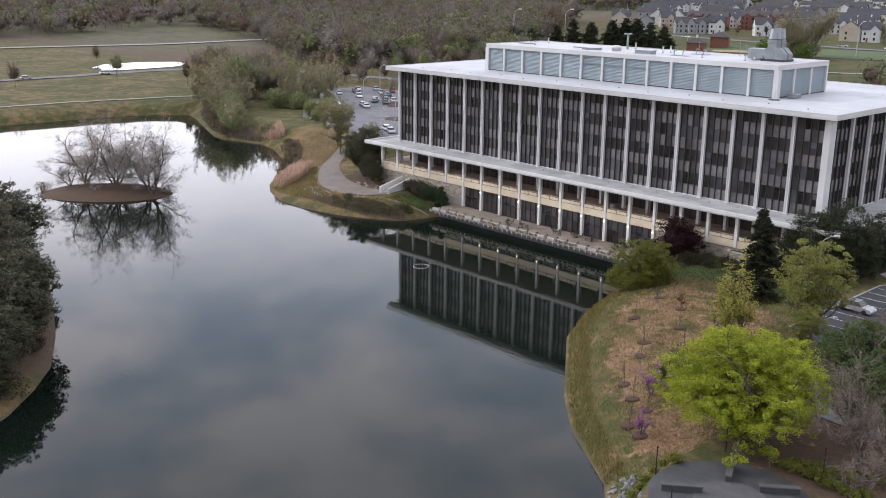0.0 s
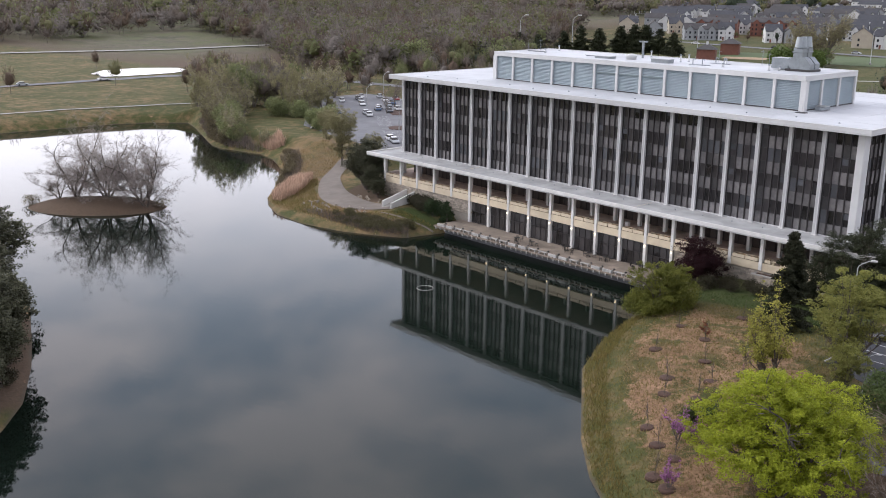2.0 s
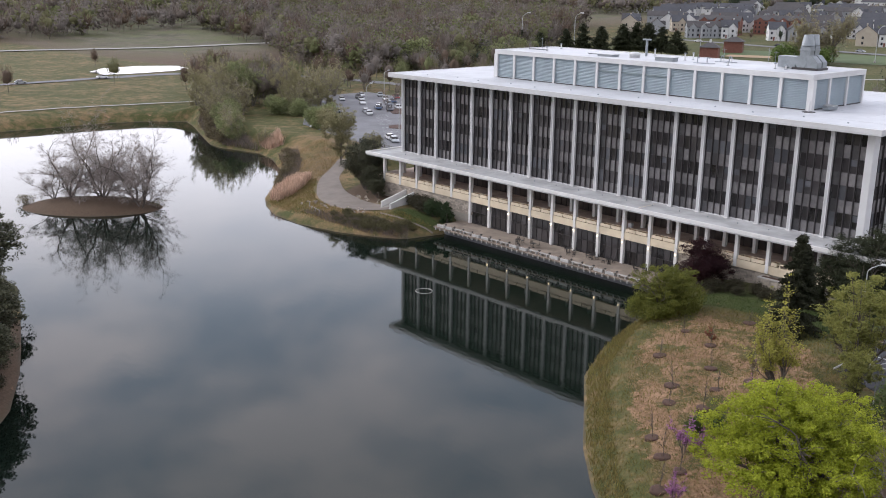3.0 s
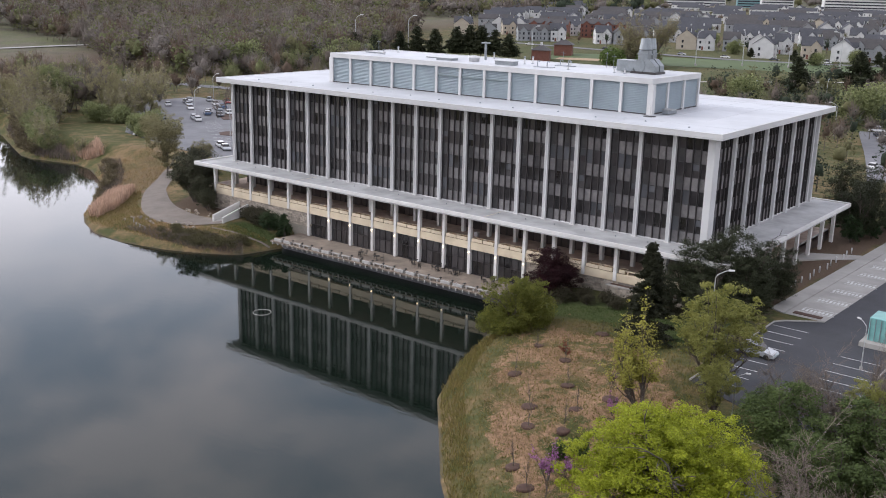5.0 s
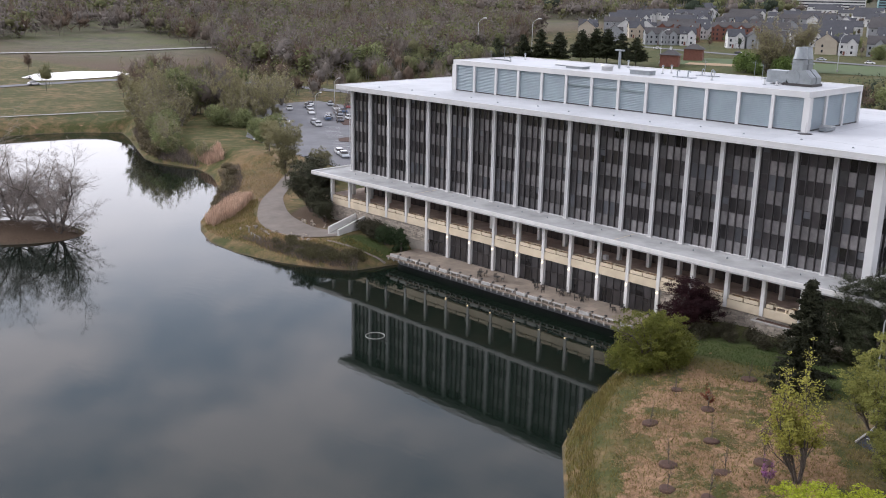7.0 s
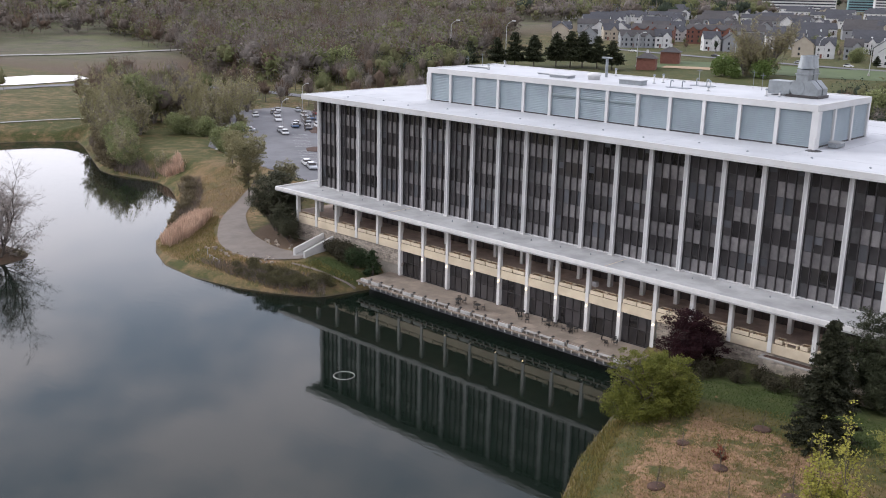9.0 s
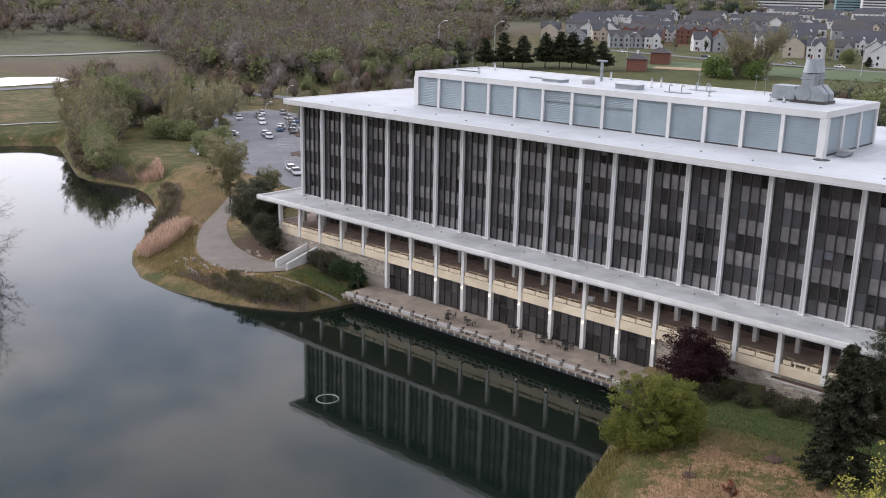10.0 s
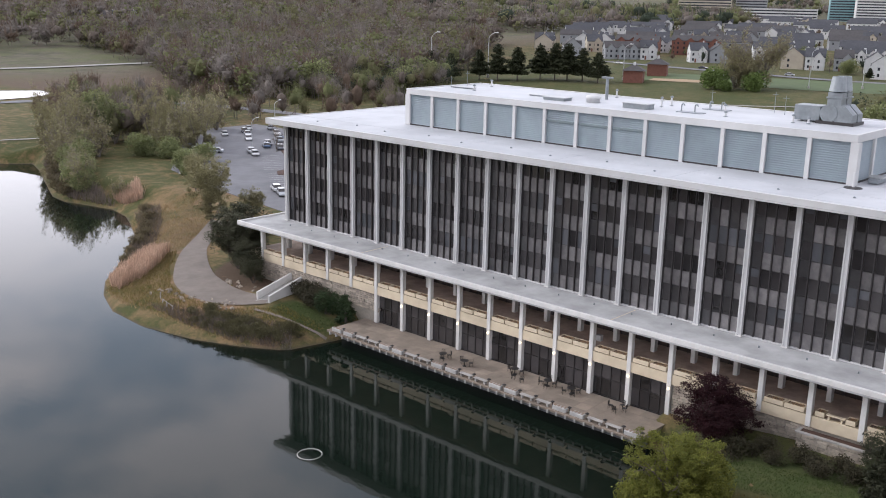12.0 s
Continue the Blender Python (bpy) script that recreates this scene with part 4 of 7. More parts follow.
def leafy_tree(name, label, seed, height, radius, leaf, bark="bark", count=6000, size=0.3, trunk_r=0.28, stems=1, kids=5, spread=0.9, group="", clump=0.5, clear=0.35, category="tree", low=0.3, up=0.2, twig="twig_brown", skirt=0.0, dome=0):
    """A tree in leaf: leaves in flat clumps on the ends of the limbs."""
    rng = np.random.default_rng(seed)
    g, thin, ends = grown(rng, (height - clump) * (0.9 if dome else 1.0), (radius - clump) * (0.85 if dome else 1.0), stems, 3, kids, spread, trunk_r, up, clear)
    ends = ends[ends[:, 2] > low]
    if skirt:
        more = ends[rng.integers(0, len(ends), int(len(ends) * skirt))].copy()
        more[:, 2] = rng.uniform(low, height * 0.5, len(more))
        out = more[:, :2] / (np.linalg.norm(more[:, :2], axis=1)[:, None] + 1e-6)
        more[:, :2] = out * radius * rng.uniform(0.55, 0.95, (len(more), 1))
        ends = np.concatenate([ends, more])
    if dome:
        ends = np.concatenate([ends[rng.integers(0, len(ends), int(dome * 0.5))], lobed(rng, dome, radius, height, low, full=low < 0.35)])
    weight = rng.uniform(0.35, 1.0, len(ends))
    pick = rng.choice(len(ends), count, p=weight / weight.sum())
    u = rng.normal(size=(count, 3))
    u /= np.linalg.norm(u, axis=1)[:, None]
    pts = ends[pick] + u * rng.uniform(0.2, 1.0, (count, 1)) ** 0.5 * np.array([clump, clump, clump * 0.55]) * rng.uniform(0.6, 1.2, len(ends))[pick][:, None]
    pts[:, 2] = np.maximum(pts[:, 2], 0.12)
    t = thing(name, label, category, group)
    g.add([tuple(p) for p in thin.reshape(-1, 3)], [(i, i + 1, i + 2, i + 3) for i in range(0, 4 * len(thin), 4)])
    part("trunk", g, M[bark], t, smooth=True)
    part("crown", quads_mesh("crown", leaf_quads(rng, pts, size, flat=0.9), M[leaf]), None, t)
    return t


def bare_tree(name, label, seed, height, radius, bark="bark_grey", trunk_r=0.25, stems=1, levels=5, kids=5, spread=0.75, group="", twig="twig_brown", clear=0.3, buds=0, bud_leaf="leaf_bud", bud_size=0.16, up=0.3, fine=0.01):
    """A leafless tree whose twigs grow from its limbs."""
    rng = np.random.default_rng(seed)
    g, thin, ends = grown(rng, height, radius, stems, levels, kids, spread, trunk_r, up, clear, fine=fine)
    t = thing(name, label, "tree", group)
    part("trunk", g, M[bark], t, smooth=True)
    part("crown", quads_mesh("crown", thin, M[twig]), None, t, "bare brown twigs")
    if buds:
        pts = ends[rng.integers(0, len(ends), buds)] + rng.normal(size=(buds, 3)) * 0.18
        part("young_foliage", quads_mesh("young_foliage", leaf_quads(rng, pts, bud_size), M[bud_leaf]), None, t)
    return t


def conifer(name, label, seed, height, radius, leaf="leaf_spruce", count=9000, group="", size=0.42, base=0.06):
    rng = np.random.default_rng(seed)
    g = Geo().tube((0, 0, -0.3), (0, 0, height * 0.55), 0.24, 0.14, 8).tube((0, 0, height * 0.55), (0, 0, height), 0.14, 0.015, 6)
    whorls = int(height / 0.42)
    pts, dirs = [], []
    for w in range(whorls):
        f = w / whorls
        z = height * (base + (0.98 - base) * f)
        reach = radius * (1 - f) ** 0.85 + 0.15
        for k in range(7):
            a = rng.uniform(0, 2 * math.pi)
            r = reach * rng.uniform(0.6, 1.12)
            g.tube((0, 0, z), (r * math.cos(a), r * math.sin(a), z - 0.18 * r), 0.035, 0.01, 3, cap=False)
            n = max(3, int(count / whorls / 7))
            s = rng.uniform(0.12, 1.0, n) ** 0.7
            p = np.stack([s * r * math.cos(a), s * r * math.sin(a), z - 0.18 * r * s], -1) + rng.normal(size=(n, 3)) * np.array([0.16, 0.16, 0.1])
            pts.append(p)
    pts = np.concatenate(pts)
    t = thing(name, label, "tree", group)
    part("trunk", g, M["bark"], t)
    part("crown", quads_mesh("crown", leaf_quads(rng, pts, size, flat=0.6, long=1.8), M[leaf]), None, t)
    return t


def shrub(name, label, seed, radius, height, leaf, count=1500, size=0.25, group="", squash=1.0, category="shrub"):
    rng = np.random.default_rng(seed)
    g = Geo()
    lobes = [(rng.uniform(-0.5, 0.5) * radius, rng.uniform(-0.5, 0.5) * radius * squash, height * rng.uniform(0.38, 0.62), rng.uniform(0.42, 0.62)) for _ in range(7)]
    for x, y, z, s in lobes:
        g.tube((x * 0.15, y * 0.15, -0.2), (x, y, z), 0.06, 0.02, 4, cap=False)
    d = rng.normal(size=(count, 3))
    d /= np.linalg.norm(d, axis=1)[:, None]
    which = rng.integers(0, 7, count)
    lo = np.array(lobes)[which]
    rad = rng.uniform(0.62, 1.06, (count, 1)) * lo[:, 3:4]
    pts = lo[:, :3] + d * rad * np.array([radius, radius * squash, height * 0.85])
    pts[:, 2] = np.clip(pts[:, 2], 0.12, height * 1.1)
    t = thing(name, label, category, group)
    part("stem", g, M["bark"], t)
    part("foliage", quads_mesh("foliage", leaf_quads(rng, pts, size), M[leaf]), None, t)
    return t


def put(ob, x, y, rz=0.0, scale=1.0, dz=0.0):
    ob.matrix_basis = pose(x, y, level(x, y) + dz, 0, 0, rz) @ Matrix.Diagonal((scale, scale, scale, 1))
    return ob


def again(ob, x, y, rz=0.0, scale=1.0, dz=0.0, label=""):
    c = copy_thing(ob, Matrix.Identity(4))
    c.matrix_basis = pose(x, y, level(x, y) + dz, 0, 0, rz) @ Matrix.Diagonal((scale, scale, scale, 1))
    if label:
        c["label"] = label
    return c


# right bank
put(leafy_tree("tree", "wide spreading tree with fresh yellow-green leaves", 3, 10.8, 8.9, "leaf_bright", "bark", 130000, 0.125, 0.34, 5, 5, 0.95, clump=0.62, clear=0.3, low=0.9, up=0.05, dome=1000), 118.0, -58.7)
put(leafy_tree("tree", "slender tree with sparse yellow-green leaves", 5, 10.8, 3.3, "leaf_yellow", "bark", 9000, 0.15, 0.12, 5, 5, 0.7, clump=0.42, clear=0.2, low=3.4, up=0.4), 107.2, -41.3)
olive_tree = put(leafy_tree("tree", "airy tree with small olive-yellow leaves and bare twigs", 6, 13.0, 5.2, "leaf_airy", "bark", 30000, 0.14, 0.22, 3, 5, 0.85, clump=0.6, clear=0.2, low=1.8, up=0.2, dome=230), 111.3, -33.0)
again(olive_tree, 108.4, -28.6, 130, 0.62, label="small airy tree with yellow-green leaves")
again(olive_tree, 113.2, -37.6, 220, 0.5, label="small airy tree with yellow-green leaves")
put(conifer("spruce_tree", "dark green spruce on the lawn", 8, 12.5, 3.5, count=46000, size=0.17), 97.6, -20.5)
big_ever = put(leafy_tree("evergreen_tree", "broad dark evergreen tree beside the building corner", 9, 11.5, 5.6, "leaf_cedar", "bark", 52000, 0.14, 0.3, 4, 5, 0.85, clump=0.75, clear=0.1, low=0.2, dome=600), 101.2, -3.4)
again(big_ever, 96.6, -4.8, 75, 0.84)
again(big_ever, 103.6, 3.0, 20, 0.72)
again(big_ever, 99.0, -5.6, 290, 0.9)
again(big_ever, 103.9, -5.2, 100, 0.72)
again(big_ever, 94.2, -9.6, 200, 0.52)
again(big_ever, 99.6, -9.2, 310, 0.6)
again(big_ever, 102.6, 49.0, 250, 0.92, label="tall dark evergreen tree behind the walkway")
again(big_ever, 107.6, 58.0, 130, 1.0, label="tall dark evergreen tree behind the walkway")
again(big_ever, 98.0, 58.0, 10, 1.05, label="tall dark evergreen tree behind the walkway")
again(big_ever, 113.0, 68.0, 60, 0.9, label="tall dark evergreen tree behind the walkway")
small_ever = put(leafy_tree("evergreen_tree", "small dark evergreen tree by the walkway", 10, 5.0, 2.2, "leaf_ever", "bark", 5000, 0.22, 0.12, 3, 4, 0.8, clump=0.5, clear=0.1, low=0.2, dome=90, group="trees by the walkway"), 102.4, 44.0)
for i, (x, y) in enumerate(((104.4, 49), (102, 54), (105.5, 57), (100, 60), (96, 56))):
    again(small_ever, x, y, 70 * i, 0.75 + 0.1 * (i % 4))
put(leafy_tree("plum_tree", "round purple-leaved plum tree below the gallery", 12, 7.2, 4.6, "leaf_plum", "bark", 48000, 0.12, 0.16, 4, 5, 0.9, clump=0.6, clear=0.1, low=0.3, dome=700), 77.0, -9.2)
put(leafy_tree("tree", "bushy olive-green tree at the water's edge", 13, 7.8, 5.2, "leaf_olive", "bark", 44000, 0.12, 0.16, 4, 5, 0.85, clump=0.55, clear=0.05, low=0.1, dome=420), 80.6, -22.8)
olive_shrub = put(shrub("shrub", "spreading olive-green bush at the water's edge", 113, 3.2, 3.4, "leaf_olive", 7000, 0.15), 79.0, -23.6)
again(olive_shrub, 82.4, -21.2, 100, 0.95)
again(olive_shrub, 80.6, -24.6, 200, 0.8)
dark_shrub = put(shrub("shrub", "low dark evergreen shrub along the stone wall", 14, 1.9, 2.0, "leaf_hedge", 1800, 0.15, "shrubs along the wall"), 80.5, -11.5)
for i in range(13):
    again(dark_shrub, 82 + 1.35 * i + 0.4 * math.sin(i * 5), -10.4 + 1.2 * math.sin(i * 2.3) + 0.05 * i, 47 * i, 0.6 + 0.25 * abs(math.sin(i * 1.7)))
green_tree = put(leafy_tree("tree", "dense dark green tree beside the car park", 15, 8.6, 4.4, "leaf_green", "bark", 14000, 0.18, 0.2, 3, 5, 0.85, clump=0.7, clear=0.1, low=0.2, dome=220), 121.5, -43.5)
again(green_tree, 127.5, -41.0, 60, 0.9)
again(green_tree, 133.5, -37.0, 160, 1.0)
again(green_tree, 118.0, -37.0, 260, 0.55)
again(green_tree, 131.0, -47.5, 20, 0.8)
again(olive_tree, 134.0, -42.0, 320, 0.7, label="small airy tree with yellow-green leaves")
bare_a = put(bare_tree("bare_tree", "leafless grey-brown tree beside the plaza", 16, 10.8, 6.0, "bark", 0.19, 4, 5, 5, 0.85, up=0.3, fine=0.014), 130.2, -58.8)
again(green_tree, 126.6, -49.6, 100, 0.95)
for i, (x, y, s) in enumerate(((124.5, -37.0, 0.75), (129.5, -33.0, 0.8), (119.6, -34.0, 0.6))):
    again(bare_a, x, y, 70 * i, s, label="leafless grey-brown tree beside the car park")
again(olive_tree, 127.0, -36.4, 45, 0.6, label="small airy tree with yellow-green leaves")
again(green_tree, 136.0, -49.0, 210, 0.9)
put(bare_tree("bare_tree", "thin leafless tree in the car park island", 17, 7.0, 2.6, "bark", 0.11, 2, 4, 5, 0.7, up=0.5), 124.8, -25.5)

redbud = put(leafy_tree("redbud_tree", "small redbud in pink-purple bloom", 18, 2.9, 1.2, "leaf_redbud", "bark", 1100, 0.09, 0.05, 3, 4, 0.7, clump=0.16, clear=0.2, up=0.4, group="redbuds"), 110.1, -62.9)
again(redbud, 106.0, -55.6, 80, 1.2)
again(redbud, 107.2, -54.8, 200, 0.95)
again(redbud, 105.5, -43.3, 140, 0.75)
round_bush = put(shrub("shrub", "small rounded green bush in the straw bed", 19, 1.1, 1.5, "leaf_green", 1500, 0.16), 104.8, -51.6)
again(round_bush, 106.2, -50.2, 90, 1.1)
sapling = put(bare_tree("sapling", "thin young tree just planted", 20, 3.0, 0.55, "bark", 0.035, 1, 3, 4, 0.55, group="young trees", up=0.6), 88.6, -30.0)
RINGS = [(87.7, -28.3), (92.2, -21.2), (90.3, -37.3), (96.9, -37.1), (96.3, -43.5), (101.7, -43.3), (98.7, -47.4), (102.6, -47.3), (103.5, -40.0), (101.9, -54.7), (105.0, -57.3), (107.9, -61.8), (107.8, -58.7), (110.1, -62.9), (100.2, -32.3), (93.0, -31.1)]
ring_geo = Geo().lathe(0, 0, [(1.0, -0.3), (0.97, -0.02), (0.75, 0.03), (0.3, 0.04), (0.0, 0.03)], 14).mesh("mulch_ring", M["mulch"], True)
for i, (x, y) in enumerate(RINGS):
    ring = new("mulch_ring", ring_geo)
    tagged(ring, "round dark brown mulch ring in the straw", "mulch ring", "mulch rings")
    ring.matrix_basis = pose(x, y, level(x, y) + 0.13, 0, 0, 40 * i) @ Matrix.Diagonal((0.68 + 0.25 * abs(math.sin(i * 2.1)), 0.62 + 0.25 * abs(math.sin(i * 1.3)), 1, 1))
    if i and i != 13:
        again(sapling, x, y, 77 * i, 0.75 + 0.4 * abs(math.sin(i * 3.3)), 0.05)
put(leafy_tree("sapling", "young maple with reddish leaves", 21, 2.6, 0.9, "leaf_russet", "bark", 700, 0.11, 0.04, 1, 4, 0.7, clump=0.16), 92.9, -30.9)

# island
isle_tree = put(bare_tree("bare_tree", "large leafless tree on the small island", 31, 15.0, 9.2, "bark", 0.26, 3, 5, 5, 0.95, group="island trees", clear=0.12, twig="twig_grey", up=0.12, fine=0.017), -43.6, -52.0)
isle_b = put(bare_tree("bare_tree", "leafless many-stemmed tree on the small island", 33, 13.5, 8.6, "bark", 0.24, 3, 5, 5, 0.95, group="island trees", clear=0.12, twig="twig_grey", up=0.12, fine=0.017), -32.2, -43.2)
again(isle_tree, -37.8, -47.4, 140, 0.92)
again(isle_b, -29.0, -43.8, 80, 0.85)
again(isle_tree, -45.0, -55.0, 250, 0.55)
again(isle_b, -40.8, -47.0, 300, 0.95)
isle_bush = put(shrub("shrub", "tangled brown bush at the island's edge", 34, 2.2, 2.2, "leaf_bud", 700, 0.2, "island bushes"), -48.5, -59.5)
again(isle_bush, -28.5, -40.5, 100, 0.8)

# near left bank
pine = put(leafy_tree("pine_tree", "dark pine leaning over the lake bank", 41, 13.0, 4.4, "leaf_greyed", "bark", 9000, 0.26, 0.3, 1, 6, 0.95, clump=0.8, group="pines on the bank", clear=0.25, low=0.8, up=0.1, dome=160), 43.5, -98.0, 0, 0.85)
for i, (x, y, s) in enumerate(((38.0, -95.5, 0.9), (30.0, -92.5, 0.85), (47.5, -103.0, 0.75), (22.0, -90.0, 0.9), (39.5, -101.0, 0.9), (31.0, -99.0, 1.0), (8.0, -84.0, 1.0), (3.0, -85.0, 1.05), (14.0, -90.0, 1.0), (24.0, -98.0, 1.1), (-4.0, -86.0, 1.0), (51.5, -106.5, 0.75))):
    again(pine, x, y, 75 * i, s)
bank_bare = put(bare_tree("bare_tree", "leafless tree among pines on the bank", 42, 10.0, 4.4, "bark_grey", 0.2, 2, 4, 5, 0.75), 44.5, -105.0)
again(bank_bare, 50.0, -112.0, 90, 0.9)
again(bank_bare, 38.0, -109.0, 190, 1.0)
again(dark_shrub, 47.5, -99.5, 0, 0.9, label="low dark shrub on the lake bank")
again(dark_shrub, 50.5, -103.5, 50, 0.7, label="low dark shrub on the lake bank")
for i, (x, y) in enumerate(((45, -96.5), (53, -105.5), (55.5, -108), (40, -94.5), (35, -92.5), (28, -90), (20, -88), (12, -85), (57, -104.5), (49, -107), (43, -104))):
    again(dark_shrub, x, y, 61 * i, 0.9 + 0.3 * (i % 3), label="low dark shrub on the lake bank")
again(pine, 54.0, -111.0, 33, 0.65)
for i, (x, y, s) in enumerate(((52.0, -101.5, 0.72), (55.2, -104.2, 0.6), (45.6, -97.4, 0.8), (36.5, -93.2, 0.9), (49.6, -104.6, 0.8), (57.0, -108.0, 0.7))):
    again(pine, x, y, 50 * i + 20, s)
again(pine, 48.5, -100.0, 133, 0.6)

# promontory and the wood edge on the far side
point_ever = put(leafy_tree("evergreen_tree", "broad grey-green juniper at the building's end", 109, 9.6, 4.6, "leaf_greyed", "bark", 30000, 0.15, 0.26, 3, 5, 0.85, clump=0.7, clear=0.1, low=0.2, dome=360, group="junipers by the path"), -8.0, -3.6, 0, 1.22)
again(point_ever, -2.4, -6.0, 140, 0.72)
again(point_ever, -10.2, -0.6, 230, 0.85)
again(point_ever, 0.6, -7.4, 40, 0.5)
bud_tree = put(bare_tree("budding_tree", "tall tree just coming into pale leaf", 51, 15.5, 5.2, "bark_grey", 0.24, 3, 5, 4, 0.9, buds=30000, bud_size=0.16, up=0.3, clear=0.1, bud_leaf="leaf_pale"), -123.0, 27.0, 0, 0.95)
point_tree = put(leafy_tree("budding_tree", "tall round-crowned tree just coming into pale leaf", 251, 15.2, 5.0, "leaf_pale", "bark_grey", 40000, 0.16, 0.24, 1, 6, 0.8, clump=0.75, clear=0.2, low=2.2, up=0.35, dome=340), -32.0, 7.6)
again(point_tree, -27.0, 13.0, 120, 0.55)
again(point_tree, -57.0, 21.0, 200, 0.6)
hedge_bush = put(shrub("shrub", "dark brownish hedge bush behind the ramp wall", 52, 1.8, 2.2, "leaf_hedge", 1800, 0.17, "hedge by the ramp"), 11.0, -6.6)
for i, (x, y) in enumerate(((12.4, -7.4), (13.9, -7.8), (15.4, -8.0), (16.9, -8.2), (13.2, -6.4), (15.0, -6.6), (16.6, -6.8))):
    again(hedge_bush, x, y, 90 * i, 1.0 + 0.08 * (i % 3))
put(conifer("juniper", "upright dark green juniper by the terrace", 53, 4.6, 1.6, "leaf_ever", 4000, size=0.2), 21.3, -7.4)
put(shrub("shrub", "rounded dark green shrub by the terrace", 54, 2.0, 3.4, "leaf_ever", 3600, 0.17), 18.6, -8.4)
bank_shrub = put(shrub("shrub", "low scrubby olive-brown shrub on the bank", 55, 1.6, 1.2, "leaf_bank", 1300, 0.11, "scrub on the bank"), 18.0, -17.6)
for i in range(44):
    a = (i % 28) / 27
    again(bank_shrub, 20.0 - 15.5 * a + 0.7 * math.sin(i * 4.1), -15.6 - 4.6 * math.sin(a * 2.0) + 1.7 * math.sin(i * 2.7), 65 * i, 0.5 + 0.5 * abs(math.sin(i * 1.9)))
meadow_bush = put(shrub("shrub", "pale green bush coming into leaf", 56, 4.2, 5.0, "leaf_willow", 5200, 0.26, "bushes by the cove"), -79.5, 34.0)
for i, (x, y, s) in enumerate(((-85, 11, 0.9), (-90, 11.5, 1.1), (-96, 14, 1.15), (-102, 17, 1.2), (-97, 40, 1.0), (-82, 37, 0.8), (-104, 38, 1.1), (-72, 30, 0.7), (-116, 26, 1.2), (-88, 43, 0.9))):
    again(meadow_bush, x, y, 50 * i, s)
cove_tree = put(bare_tree("budding_tree", "brown tree just budding on the cove's edge", 58, 8.5, 4.2, "bark_grey", 0.18, 4, 4, 5, 0.95, fine=0.016, buds=3600, bud_size=0.26, clear=0.1, up=0.1, bud_leaf="leaf_pale", twig="twig_grey"), -86.0, 10.5)
for i, (x, y, s) in enumerate(((-97, 15, 0.8), (-107, 18, 0.95), (-114, 21, 1.2), (-121, 25, 1.3), (-110, 28, 1.2), (-74, 13, 0.5), (-128, 30, 1.4), (-134, 36, 1.5))):
    again(cove_tree, x, y, 83 * i, s)
for i, (x, y, s) in enumerate(((-133, 31, 1.0), (-142, 30, 0.95), (-113, 46, 0.95), (-120, 53, 1.05), (-104, 54, 0.85))):
    again(bud_tree, x, y, 77 * i, s, label="tall tree just coming into pale leaf by the cove")
willow = put(leafy_tree("willow_tree", "tall pale green willow behind the cove", 159, 16.5, 6.4, "leaf_willow", "bark_grey", 20000, 0.24, 0.3, 3, 5, 0.8, clump=0.9, clear=0.15, low=1.5, up=0.2, dome=260, group="willows by the cove"), -137.0, 41.0)
again(willow, -128.0, 43.0, 100, 0.82)
again(willow, -148.0, 50.0, 200, 0.9)
brush = put(shrub("shrub", "brown leafless brush on the cove's edge", 57, 2.4, 2.6, "leaf_bud", 1200, 0.24, "brush on the cove"), -36.5, -5.0, 0, 0.8)
for i, (x, y, s) in enumerate(((-40, -1.5, 0.8), (-45, 2, 0.8), (-33, -8.5, 0.6), (-51, 6, 0.9), (-29, -12, 0.6), (-58, 9.5, 0.7), (-88, 8.5, 1.3), (-96, 10, 1.3), (-104, 14, 1.4), (-112, 18, 1.5), (-120, 22, 1.4))):
    again(brush, x, y, 70 * i, s)


def blades(name, label, category, places, height, lean, width, material, seed):
    """A stand of upright blades as one object."""
    rng = np.random.default_rng(seed)
    n = len(places)
    base = np.array(places)
    z = level_at(base[:, 0], base[:, 1])
    p = np.stack([base[:, 0], base[:, 1], z - 0.05], -1)
    h = height * rng.uniform(0.6, 1.15, n)
    tip = p + np.stack([rng.normal(size=n) * lean * h, rng.normal(size=n) * lean * h, h], -1)
    a = rng.uniform(0, math.pi, n)
    side = np.stack([np.cos(a), np.sin(a), np.zeros(n)], -1) * width
    return tagged(new(name, quads_mesh(name, np.stack([p - side, p + side, tip + side * 0.45, tip - side * 0.45], 1), material)), label, category, kind="stuff")


def scatter(poly, n, seed, keep=lambda x, y: True):
    rng = np.random.default_rng(seed)
    a = np.array(poly, float)
    out = []
    lo, hi = a.min(0), a.max(0)
    pts = rng.uniform(lo, hi, (n * 4, 2))
    ok = in_poly(pts[:, 0], pts[:, 1], poly)
    return pts[ok][:n]


PATH_LINE = [(-36, 12, 3.2), (-29, 4, 3.4), (-23, -2.3, 4.0), (-15.5, -7.8, 5.4), (-8, -12.2, 6.6), (-1, -14.2, 7.0), (5.2, -13.6, 5.4), (9.6, -11.4, 3.4)]


def patchy(p):
    """Leaves out irregular patches of a scatter."""
    x, y = p[:, 0], p[:, 1]
    v = np.sin(x * 0.71 + 1.3 * np.sin(y * 0.43)) + np.sin(y * 0.83 + 1.7 * np.sin(x * 0.37)) + 0.8 * np.sin(x * 1.9 + y * 1.3 + 2 * np.sin(y * 0.9)) + np.random.default_rng(9).normal(size=len(p)) * 0.5
    return p[v + 0.035 * (-y - 38) > -0.1]


